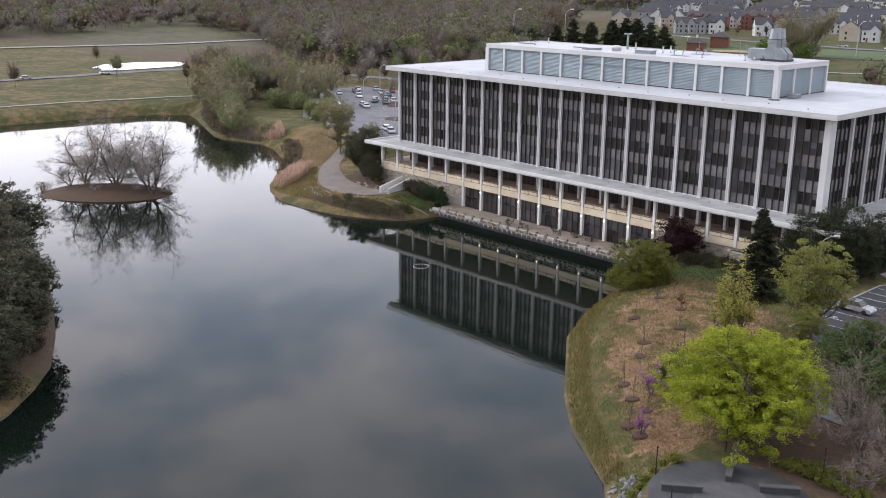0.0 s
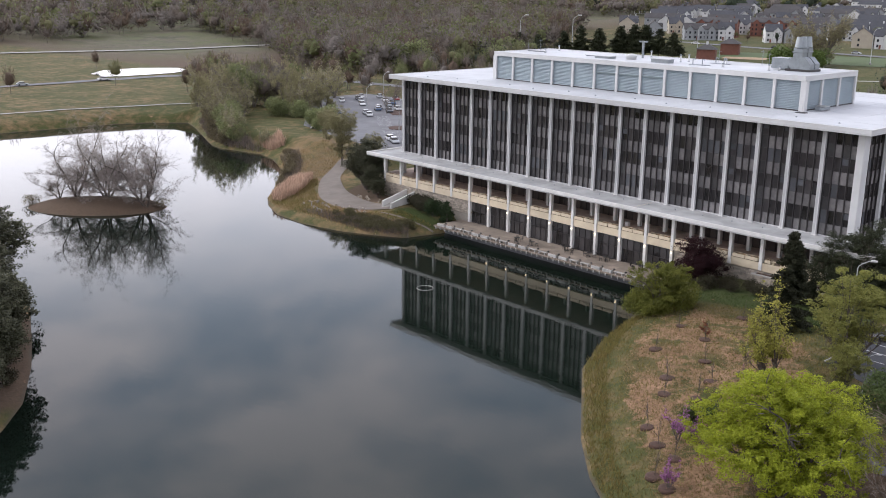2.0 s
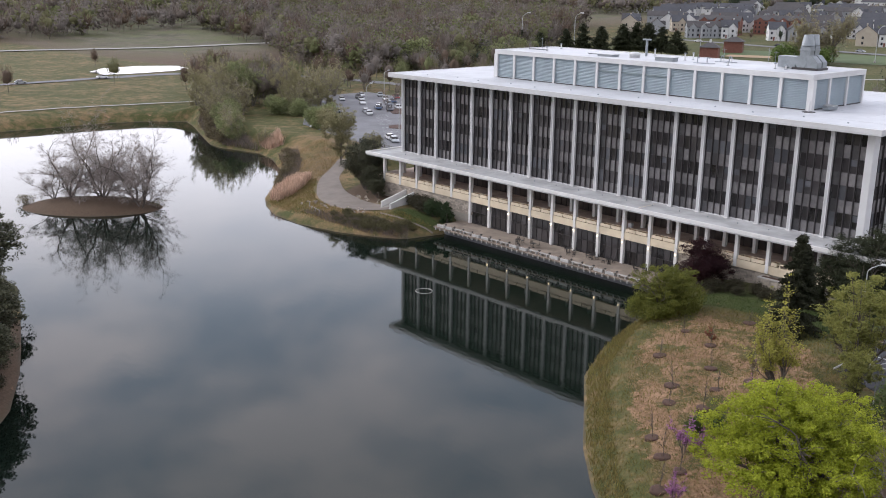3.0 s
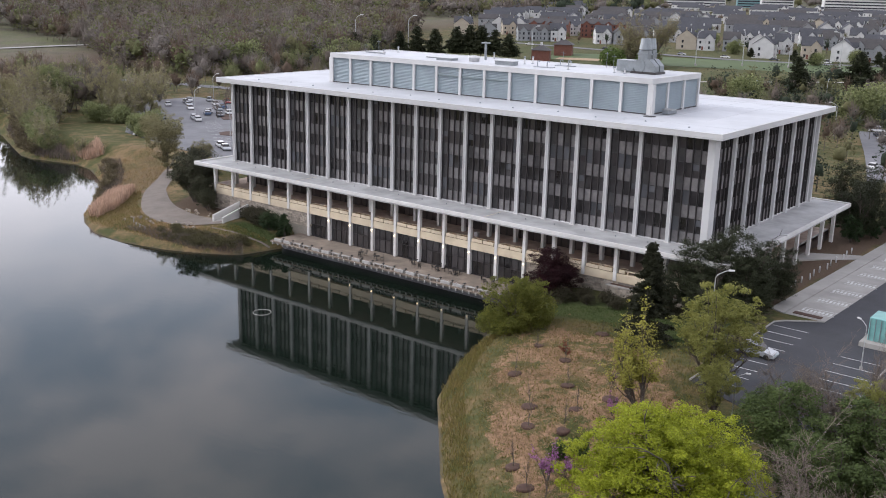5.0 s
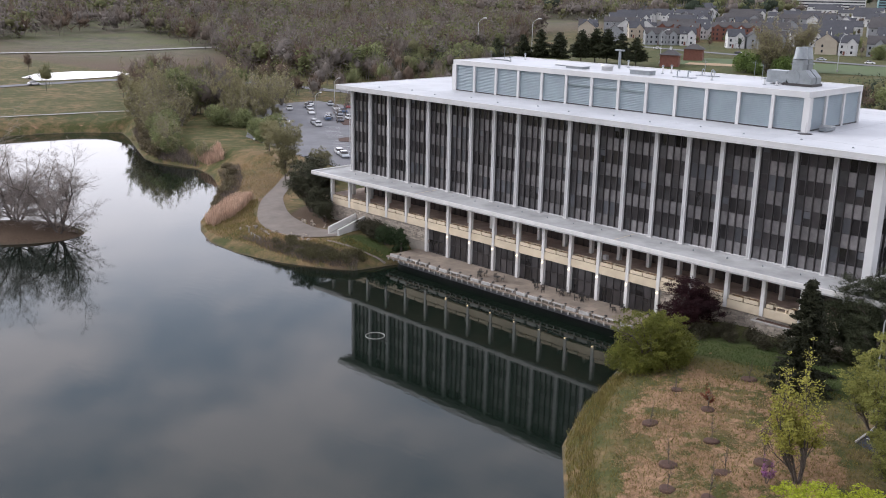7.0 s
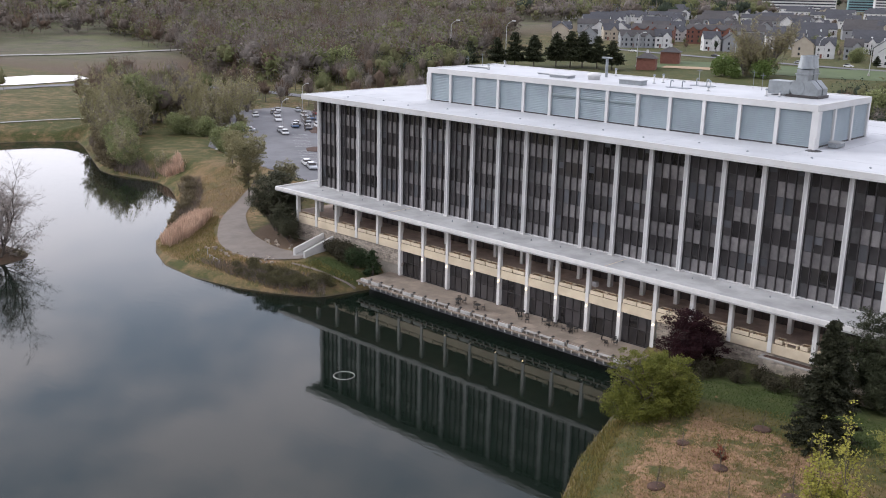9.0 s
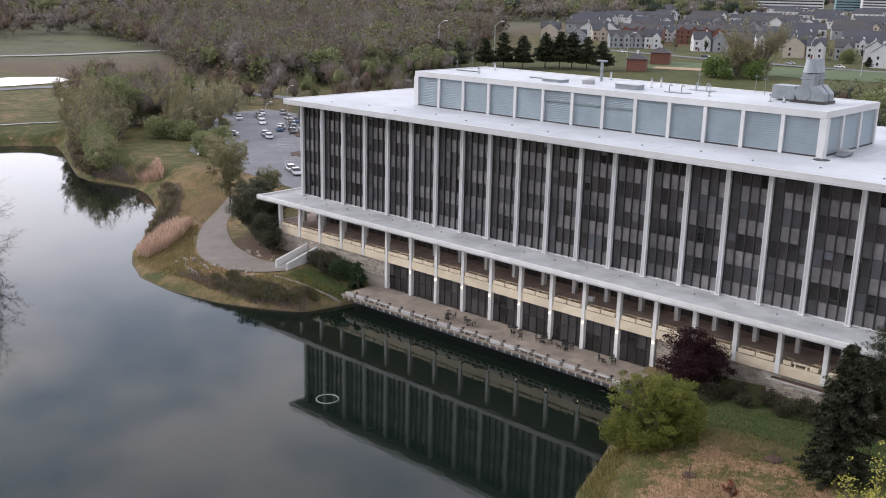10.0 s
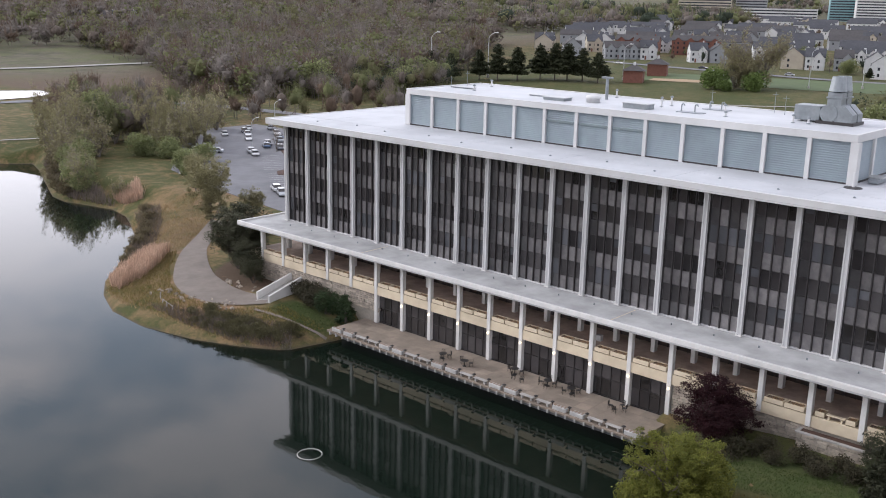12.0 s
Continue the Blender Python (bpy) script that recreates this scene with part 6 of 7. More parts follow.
setting("planting_island", flat([(-84, 66), (-89, 69), (-94, 76), (-88, 77), (-80, 70)], Z_L - 0.2, Z_L + 0.14), M["mulch"], "mulched planting island in the car park", "bed")
rc = random.Random(4)
for x, y, rz, kind in ((-45.6, 33.4, 152, 0), (-41.0, 31.2, 152, 1), (-122.5, 74.8, 150, 0), (-124.0, 83.2, 150, 2), (-110.4, 74.4, 150, 0), (-91.3, 61.0, 150, 1), (-87.0, 59.0, 150, 0), (-96.0, 69.6, 150, 3), (-100.6, 50.8, 40, 0), (-97.0, 53.6, 40, 1),
                       (-73.5, 30.4, 40, 0), (-79.3, 35.4, 40, 1), (-102.4, 79.3, 150, 1), (-90.5, 70.0, 150, 2), (-114.0, 87.4, 150, 0), (-124.6, 93.4, 150, 1), (-128.6, 88.0, 150, 0), (-118.0, 79.8, 150, 1), (-106.6, 84.6, 150, 3), (-93.0, 75.6, 150, 0), (-115.4, 93.6, 150, 5), (-98.8, 72.4, 150, 2)):
    park(kind, x, y, rz + rc.choice((0, 180)), Z_L + 0.01)
for k in range(14):
    if rc.random() < 0.7:
        park(rc.choice((0, 1, 2, 3, 5, 1)), -62 - 2.6 * k, 72 + 1.6 * k, 62 + rc.choice((0, 180)), Z_L + 0.01)
park(0, -248, 44, 85, level(-248, 44) + 0.25)
park(1, -246, 10, 85, level(-246, 10) + 0.25)
lot_tree = put(bare_tree("bare_tree", "leafless young tree in the car park island", 91, 9.0, 3.2, "bark", 0.13, 1, 4, 5, 0.75, group="car park trees", up=0.4), -60, 52)
for i, (x, y, s) in enumerate(((-52, 52, 0.9), (-88, 67, 1.0), (-66, 70, 1.1), (-76, 82, 1.0), (-45, 62, 1.0), (-100, 80, 1.1), (-58, 88, 1.1), (-84, 92, 1.2), (-50, 70, 1.1), (-70, 60, 0.9), (-114, 92, 1.0))):
    again(lot_tree, x, y, 67 * i, s)

# ---- furniture of the gallery and the terrace ----
planter = thing("planter", "cream concrete planter box with dry plants", "planter", "gallery planters")
pbox = Geo()
for x0, x1, y0, y1 in ((-0.98, 0.98, -0.3, -0.18), (-0.98, 0.98, 0.68, 0.8), (-0.98, -0.86, -0.18, 0.68), (0.86, 0.98, -0.18, 0.68)):
    pbox.box(x0, x1, y0, y1, 0.1, 0.58, 0.02)
part("box", pbox, M["cream"], planter)
# added recessed block, coloured dark as the shadow line under the box
part("plinth", Geo().box(-0.84, 0.84, -0.14, 0.66, 0, 0.12), M["mulch"], planter)
part("soil", Geo().box(-0.86, 0.86, -0.18, 0.68, 0.12, 0.48), M["planter_soil"], planter)
prng = np.random.default_rng(8)
planting = part("planting", quads_mesh("planting", leaf_quads(prng, prng.uniform((-0.8, -0.12, 0.48), (0.8, 0.62, 0.58), (60, 3)), 0.14), M["straw"]), None, planter)
planting["kind"] = "stuff"
placed = 0
for k in range(0, 20):
    if k == 17:
        continue
    for x in (1.45, 3.55):
        m = pose(5 * k + x, -4.98, Z_GALLERY + 0.15)
        if placed:
            copy_thing(planter, m)
        else:
            planter.matrix_basis = m
        placed += 1
for x, s in ((86.0, 0.45), (88.9, 0.45)):
    c = copy_thing(planter, pose(x, -4.86, Z_GALLERY + 0.15))
    c.scale = (s, 1, 1)
bench_g = thing("bench", "plain cream concrete bench in the gallery", "bench", at=(87.45, -4.88, Z_GALLERY + 0.15))
part("seat", Geo().box(-0.9, 0.9, -0.22, 0.22, 0.4, 0.5, 0.02), M["cream"], bench_g)
for x in (-0.6, 0.6):
    part("leg", Geo().box(x - 0.09, x + 0.09, -0.18, 0.18, 0, 0.4, 0.01), M["cream"], bench_g)
solid("box_unit", Geo().box(-0.35, 0.35, -0.3, 0.3, 0, 0.7, 0.04), M["white_paint"], "small white box standing in the gallery", "box", at=(58.6, -1.4, Z_GALLERY))

edge_planter = thing("planter", "white edge planter with slots on the terrace rim", "planter", "terrace planters")
part("box", Geo().box(-0.88, 0.88, -0.28, 0.28, 0, 0.5, 0.05), mat("weathered_white", (0.46, 0.45, 0.43), 0.8, var=0.4, scale=1.2, color2=(0.33, 0.32, 0.3), stain=0.25, stain_scale=0.8), edge_planter)
for i in range(4):
    part("slot", Geo().box(-0.78 + 0.42 * i, -0.5 + 0.42 * i, -0.2, 0.2, 0.48, 0.515), M["planter_soil"], edge_planter)
edge_bench = thing("bench", "white slab bench on the terrace rim", "bench", "terrace benches")
part("seat", Geo().box(-0.95, 0.95, -0.26, 0.26, 0.36, 0.45, 0.02), M["rim_concrete"], edge_bench)
for x in (-0.65, 0.65):
    part("leg", Geo().box(x - 0.12, x + 0.12, -0.2, 0.2, 0, 0.36, 0.02), M["rim_concrete"], edge_bench)
rim_lamp = thing("bollard_lamp", "dark mushroom bollard lamp on the terrace rim", "lamp", "terrace lamps")
part("post", Geo().tube((0, 0, 0), (0, 0, 0.62), 0.05, 0.05, 8), M["iron"], rim_lamp)
part("cap", Geo().lathe(0, 0, [(0.08, 0.6), (0.24, 0.66), (0.24, 0.7), (0.06, 0.8), (0.0, 0.8)], 12), M["iron"], rim_lamp)
made = {}
for k in range(21):
    src = edge_planter if k % 4 < 2 else edge_bench
    m = pose(TX0 + 1.7 + 2.27 * k, TY0 + 0.32, Z_TERRACE + 0.03)
    if src in made:
        copy_thing(src, m)
    else:
        src.matrix_basis = m
        made[src] = 1
    m = pose(TX0 + 2.85 + 2.27 * k, TY0 + 0.42, Z_TERRACE + 0.03)
    if k:
        copy_thing(rim_lamp, m)
    else:
        rim_lamp.matrix_basis = m
table = thing("round_table", "dark metal round table on the terrace", "table", "terrace tables")
part("tabletop", Geo().lathe(0, 0, [(0.5, 0.7), (0.52, 0.72), (0.5, 0.75), (0.0, 0.75)], 18), M["iron"], table)
part("stem", Geo().tube((0, 0, 0.02), (0, 0, 0.71), 0.05, 0.05, 8), M["iron"], table)
part("foot", Geo().lathe(0, 0, [(0.28, 0), (0.26, 0.03), (0.06, 0.08)], 12), M["iron"], table)
chair = thing("chair", "dark slatted metal chair on the terrace", "chair", "terrace chairs")
part("seat", Geo().box(-0.23, 0.23, -0.23, 0.23, 0.42, 0.46, 0.01), M["iron"], chair)
back = Geo()
for i in range(4):
    back.box(-0.2 + 0.12 * i, -0.14 + 0.12 * i, -0.25, -0.22, 0.46, 0.9)
back.box(-0.23, 0.23, -0.26, -0.21, 0.86, 0.92)
part("backrest", back, M["iron"], chair)
for sx in (-0.2, 0.2):
    for sy in (-0.2, 0.2):
        part("leg", Geo().tube((sx, sy, 0), (sx, sy, 0.43), 0.02, 0.02, 6), M["iron"], chair)
first = [True, True]
for tx, ty, seats in ((40.9, -8.9, (60, 130, 300)), (44.4, -8.9, (40, 150)), (50.4, -6.6, (30, 170)), (52.0, -7.6, (200, 320)), (55.4, -6.8, (20, 110, 200, 290)), (58.7, -6.8, (45, 135, 225, 315)), (65.0, -7.0, (10, 80, 190, 280))):
    m = pose(tx, ty, Z_TERRACE)
    if not (tx in (52.0, 65.0)):
        if first[0]:
            table.matrix_basis, first[0] = m, False
        else:
            copy_thing(table, m)
    for a in seats:
        m = pose(tx + 0.82 * math.cos(radians(a)), ty + 0.82 * math.sin(radians(a)), Z_TERRACE, 0, 0, a + 90)
        if first[1]:
            chair.matrix_basis, first[1] = m, False
        else:
            copy_thing(chair, m)
life = thing("ring_buoy", "pale floating ring on the water", "ring", at=(46.7, -35.3, 0.0))
g = Geo()
for i in range(24):
    a0, a1 = 2 * math.pi * i / 24, 2 * math.pi * (i + 1) / 24
    g.tube((1.25 * math.cos(a0), 1.25 * math.sin(a0), 0.03), (1.25 * math.cos(a1), 1.25 * math.sin(a1), 0.03), 0.06, 0.06, 6, cap=False)
part("tube", g, M["rim_concrete"], life, smooth=True)

# ---- plant on the roof ----
Z_R = Z_TOP - 0.03


def vent_pipe(x, y, h, r=0.12, cowl=True):
    t = thing("vent_pipe", "short white vent pipe on the roof", "vent", "roof vents", at=(x, y, Z_R))
    part("pipe", Geo().tube((0, 0, 0), (0, 0, h), r, r, 10), M["white_paint"], t)
    part("flashing", Geo().lathe(0, 0, [(r + 0.18, 0), (r + 0.12, 0.05), (r, 0.12)], 12), M["galvanised"], t)
    if cowl:
        part("cowl", Geo().lathe(0, 0, [(r * 1.7, h - 0.02), (r * 1.7, h + 0.12), (r * 0.4, h + 0.22)], 12), M["galvanised"], t)


def hatch_box(x, y, w, d, h, label="grey roof hatch with a dark lid"):
    t = thing("roof_hatch", label, "hatch", "roof hatches", at=(x, y, Z_R))
    part("kerb", Geo().box(-w / 2, w / 2, -d / 2, d / 2, 0, h, 0.02), M["galvanised"], t)
    part("lid", Geo().box(-w / 2 - 0.1, w / 2 + 0.1, -d / 2 - 0.1, d / 2 + 0.1, h, h + 0.1, 0.02), M["lamp_grey"], t)


for x, y, h in ((21.5, 22.5, 0.9), (53.4, 18.0, 1.1), (53.6, 20.2, 1.1), (43.0, 23.8, 1.0), (64.0, 14.5, 0.5), (72.0, 15.0, 0.8), (73.6, 15.4, 0.6), (61.2, 20.0, 0.7), (24.0, 15.5, 0.7)):
    vent_pipe(x, y, h)
for x, y, w, d, h in ((20.5, 17.0, 4.5, 0.5, 0.15), (39.8, 14.2, 3.4, 1.8, 0.35), (52.4, 14.0, 3.6, 1.6, 0.6), (35.0, 17.0, 3.0, 1.4, 0.12)):
    hatch_box(x, y, w, d, h)
for x, y in ((59.2, 15.0), (59.8, 20.6)):
    solid("roof_pad", Geo().box(-1.7, 1.7, -0.7, 0.7, 0, 0.1, 0.03), M["galvanised"], "dark grey rubber pad under roof vents", "pad", "roof pads", at=(x, y, Z_R))
fan = thing("roof_fan", "white mushroom exhaust fan beside a tall flue", "fan", at=(44.6, 15.6, Z_R))
part("drum", Geo().lathe(0, 0, [(0.9, 0), (0.9, 0.5), (1.05, 0.55), (1.0, 0.8), (0.5, 1.0), (0.0, 1.02)], 18), M["white_paint"], fan, smooth=True)
flue = thing("flue", "tall grey capped flue on the roof", "flue", at=(43.4, 20.6, Z_R))
part("pipe", Geo().tube((0, 0, 0), (0, 0, 2.8), 0.22, 0.22, 14), M["galvanised"], flue)
part("cap", Geo().box(-0.8, 0.8, -0.3, 0.3, 2.8, 3.05, 0.04), M["galvanised"], flue)
for x, y in ((57.9, 15.0), (59.6, 15.2), (58.8, 20.6), (60.4, 20.6)):
    t = thing("gooseneck", "small grey gooseneck vent on the roof", "vent", "gooseneck vents", at=(x, y, Z_R + 0.1))
    g = Geo().tube((0, 0, 0), (0, 0, 0.7), 0.08, 0.08, 8)
    for i in range(5):
        a0, a1 = math.pi * i / 5, math.pi * (i + 1) / 5
        g.tube((0.2 - 0.2 * math.cos(a0), 0, 0.7 + 0.2 * math.sin(a0)), (0.2 - 0.2 * math.cos(a1), 0, 0.7 + 0.2 * math.sin(a1)), 0.08, 0.08, 8)
    part("neck", g, M["galvanised"], t)
for x, y, h in ((66.2, 23.0, 2.6), (67.8, 22.4, 2.3), (57.6, 23.4, 2.2), (17.6, 17.6, 1.6), (18.2, 20.6, 2.2)):
    t = thing("aerial_mast", "thin dark aerial mast on the roof", "mast", "roof masts", at=(x, y, Z_R))
    part("mast", Geo().tube((0, 0, 0), (0, 0, h), 0.04, 0.03, 6), M["galvanised"], t)
    part("cross_bar", Geo().tube((-0.4, 0, h - 0.3), (0.4, 0, h - 0.3), 0.025, 0.025, 6), M["galvanised"], t)
stack = thing("exhaust_stack", "large galvanised twin exhaust stack with ducts", "exhaust", at=(75.6, 18.6, Z_R))
part("plenum", Geo().box(-4.6, -1.6, -1.2, 1.2, 0.2, 1.9, 0.06), M["galvanised"], stack)
part("skid", Geo().box(-1.9, 2.4, -1.7, 1.7, 0, 0.35, 0.03), M["mullion"], stack)
for y in (-0.85, 0.85):
    f = part("blower", Geo().tube((-0.5, y - 0.75, 1.2), (-0.5, y + 0.75, 1.2), 1.0, 1.0, 18), M["galvanised"], stack)
    part("elbow", Geo().add([(0.2, y - 0.7, 0.35), (2.2, y - 0.7, 0.35), (2.2, y - 0.7, 1.2), (1.2, y - 0.7, 2.2), (0.0, y - 0.7, 2.2), (0.2, y + 0.7, 0.35), (2.2, y + 0.7, 0.35), (2.2, y + 0.7, 1.2), (1.2, y + 0.7, 2.2), (0.0, y + 0.7, 2.2)],
                            [(0, 1, 2, 3, 4), (9, 8, 7, 6, 5), (0, 5, 6, 1), (1, 6, 7, 2), (2, 7, 8, 3), (3, 8, 9, 4), (4, 9, 5, 0)]), M["galvanised"], stack)
    part("neck", Geo().box(-0.8, 0.8, y - 0.72, y + 0.72, 2.0, 3.6, 0.05), M["galvanised"], stack)
    part("collar", Geo().box(-0.95, 0.95, y - 0.8, y + 0.8, 2.9, 3.05, 0.02), M["galvanised"], stack)
    part("cowl", Geo().lathe(0, 0, [(0.98, 3.7), (0.95, 3.75), (0.72, 5.3), (0.66, 5.3), (0.6, 4.4)], 18), M["galvanised"], stack, m=pose(0, y, 0))
duct = thing("roof_duct", "low pale duct at the foot of the plant room", "duct", at=(PX1 + 1.3, PY0 + 3.6, Z_ROOF))
part("duct", Geo().box(-0.5, 0.5, -1.4, 1.4, 0.1, 0.6, 0.05), M["galvanised"], duct)
part("hood", Geo().box(-0.8, 0.8, -0.8, 0.8, 0.6, 0.75, 0.04), M["lamp_grey"], duct)
curb = thing("vent_curb", "round vent with a spread flashing on the roof", "vent", at=(PX1 + 0.6, PY0 - 1.4, Z_ROOF))
part("flashing", Geo().lathe(0, 0, [(0.95, 0), (0.9, 0.06), (0.3, 0.12), (0.0, 0.13)], 14), M["mullion"], curb)
part("pipe", Geo().tube((0, 0, 0.1), (0, 0, 1.6), 0.14, 0.12, 10), M["white_paint"], curb)

# ---- stones of the retaining walls ----
blocks = []
for i in range(6):
    w, h = 0.42 + 0.09 * i, 0.26 + 0.035 * ((i * 2) % 5)
    blocks.append((w, h, Geo().box(0.015, w - 0.015, -0.09, 0.05, 0.012, h - 0.012, 0.025).mesh("stone", M["stone"])))
rw = [o for o in office.children if o.name.startswith("retaining_wall")]
rb = random.Random(9)
for wall, (x0, x1) in zip(rw, ((0.0, LX0 - 0.05), (LX1 + 0.05, 85.0))):
    n = 0
    z = 3.2 if x0 < 30 else 2.6
    while z < Z_GALLERY - 1.05 and n < 300:
        x = x0 + rb.uniform(0, 0.3)
        row_h = 0.3
        while x < x1 and n < 300:
            w, h, me = blocks[rb.randrange(6)]
            s = Matrix.Diagonal((1.15, 1, row_h / h * rb.uniform(0.85, 1.1), 1))
            part("stone", me, None, wall, m=pose(x, -4.95 - rb.uniform(0, 0.06), z + rb.uniform(-0.03, 0.03), 0, rb.uniform(-4, 4), rb.uniform(-3, 3)) @ s)
            x += w * 1.15
            n += 1
        z += row_h
planter_wall = thing("stone_planter", "fieldstone planter wall with a pale coping", "planter", at=(0, 0, 0))
front = part("wall", Geo().box(84.4, 97.0, -6.15, -5.0, 1.8, 5.25, 0.03), M["mortar"], planter_wall)
part("coping", Geo().box(84.25, 97.15, -6.3, -5.95, 5.25, 5.42, 0.02), M["rim_concrete"], planter_wall)
part("coping", Geo().box(84.25, 84.6, -5.95, -4.97, 5.25, 5.42, 0.02), M["rim_concrete"], planter_wall)
part("soil", Geo().box(84.6, 97.0, -5.95, -5.0, 5.2, 5.34), M["mulch"], planter_wall)
z = 2.6
while z < 5.2:
    x = 84.4 + rb.uniform(0, 0.2)
    while x < 96.4:
        w, h, me = blocks[rb.randrange(6)]
        part("stone", me, None, front, m=pose(x, -6.17 - rb.uniform(0, 0.06), z + rb.uniform(-0.03, 0.03), 0, rb.uniform(-4, 4), rb.uniform(-3, 3)) @ Matrix.Diagonal((1.15, 1, 0.3 / h * rb.uniform(0.85, 1.1), 1)))
        x += w * 1.15
    z += 0.3

# ---- the distance: woods, fields, houses ----
def cube_ball(n=3):
    """Corners and faces of a ball made from a divided cube."""
    ids, verts, faces = {}, [], []
    for ax in range(3):
        for sgn in (-1, 1):
            for i in range(n):
                for j in range(n):
                    f = []
                    for u, v in ((i, j), (i + 1, j), (i + 1, j + 1), (i, j + 1)):
                        p = [0, 0, 0]
                        p[ax], p[(ax + 1) % 3], p[(ax + 2) % 3] = sgn * n, 2 * u - n, 2 * v - n
                        key = tuple(p)
                        if key not in ids:
                            ids[key] = len(verts)
                            verts.append(Vector(p).normalized())
                        f.append(ids[key])
                    faces.append(f if sgn > 0 else f[::-1])
    return np.array(verts), np.array(faces, np.int32)


BALL_V, BALL_F = cube_ball(2)


def wood_mass(name, label, poly_list, count, seed, materials, height=(9, 15), quads=60, size=0.8, wide=(0.26, 0.38), core=0.42, twiggy=5):
    """Many trees as one object: trunks, lumpy crowns and a fringe of twigs and leaves."""
    rng = np.random.default_rng(seed)
    places = np.concatenate([scatter(p, max(4, int(count * w)), seed + i) for i, (p, w) in enumerate(poly_list)])
    z = level_at(places[:, 0], places[:, 1])
    verts, faces, idx, n0 = [], [], [], 0
    unit = np.arange(4, dtype=np.int32)[None]
    for (x, y), z0 in zip(places, z):
        h = rng.uniform(*height) * rng.uniform(0.8, 1.1)
        r = h * rng.uniform(*wide)
        kind_of = rng.integers(0, len(materials))
        ph, fr = rng.uniform(0, 6.3, 3), rng.uniform(2.2, 4.0, 3)
        mid = np.array([x, y, z0 + h * 0.58])
        half = np.array([r, r, h * 0.42])

        def lump(d):
            return 1 + 0.16 * np.sin(d[:, 0] * fr[0] + ph[0]) + 0.16 * np.sin(d[:, 1] * fr[1] + ph[1]) + 0.14 * np.sin(d[:, 2] * fr[2] + ph[2])

        if core:
            v = BALL_V + rng.normal(size=BALL_V.shape) * 0.09
            verts.append(mid + v * half * core * lump(BALL_V)[:, None])
            faces.append(BALL_F + n0)
            n0 += len(BALL_V)
            idx.append(np.full(len(BALL_F), kind_of))
        d = rng.normal(size=(quads, 3))
        d /= np.linalg.norm(d, axis=1)[:, None]
        p = mid + d * half * (lump(d) * rng.uniform(0.72, 1.08, quads))[:, None]
        if kind_of < twiggy:
            p = mid + (p - mid) * rng.uniform(0.45, 1.0, (quads, 1))
            a = d * 0.7 + rng.normal(size=d.shape) * 0.3
            a[:, 2] += 0.75
            b = np.cross(a, rng.normal(size=d.shape))
            b = b / np.linalg.norm(b, axis=1)[:, None] * size * 0.15 * rng.uniform(0.6, 1.4, (quads, 1))
            a = a * size * 1.25
            q = np.stack([p - a - b, p - a + b, p + a + b * 0.4, p + a - b * 0.4], 1).reshape(-1, 3)
        else:
            q = leaf_quads(rng, p, size, flat=0.6, long=1.3).reshape(-1, 3)
        verts.append(q)
        faces.append(np.arange(quads, dtype=np.int32)[:, None] * 4 + unit + n0)
        n0 += len(q)
        idx.append(np.full(quads, kind_of))
        w = rng.uniform(0.1, 0.2)
        a = math.pi * rng.uniform(0, 1)
        for k in range(2):
            s = np.array([math.cos(a + k * 1.57), math.sin(a + k * 1.57), 0]) * w
            b0, b1 = np.array([x, y, z0 - 0.4]), np.array([x, y, z0 + h * 0.8])
            verts.append(np.stack([b0 - s, b0 + s, b1 + s * 0.25, b1 - s * 0.25]))
            faces.append(unit + n0)
            n0 += 4
            idx.append(np.array([len(materials)]))
    verts, faces = np.concatenate(verts), np.concatenate(faces)
    me = bpy.data.meshes.new(name)
    me.vertices.add(len(verts))
    me.vertices.foreach_set("co", verts.astype(np.float32).ravel())
    me.loops.add(faces.size)
    me.loops.foreach_set("vertex_index", faces.astype(np.int32).ravel())
    me.polygons.add(len(faces))
    me.polygons.foreach_set("loop_start", np.arange(0, faces.size, 4, dtype=np.int32))
    for m in list(materials) + [M["bark_grey"]]:
        me.materials.append(m)
    me.polygons.foreach_set("material_index", np.concatenate(idx).astype(np.int32))
    me.polygons.foreach_set("use_smooth", [True] * len(faces))
    me.update(calc_edges=True)
    return tagged(new(name, me), label, "woods", kind="stuff")


def wood_mat(name, color, color2):
    return mat(name, color, 0.9, var=0.6, scale=0.6, color2=color2, island=0.12, trans=0.25, spec=0.1)


w_brown = wood_mat("wood_brown", (0.185, 0.155, 0.13), (0.12, 0.10, 0.084))
w_grey = wood_mat("wood_grey", (0.215, 0.19, 0.168), (0.15, 0.132, 0.118))
w_rust = wood_mat("wood_rust", (0.155, 0.115, 0.085), (0.10, 0.076, 0.057))
w_olive = wood_mat("wood_olive", (0.17, 0.165, 0.085), (0.12, 0.116, 0.06))
w_green = wood_mat("wood_green", (0.17, 0.18, 0.085), (0.115, 0.125, 0.058))
w_dark = wood_mat("wood_dark", (0.055, 0.068, 0.046), (0.036, 0.046, 0.032))
WOOD = [w_brown, w_grey, w_grey, w_rust, w_brown, w_olive, w_brown, w_olive, w_grey, w_green]
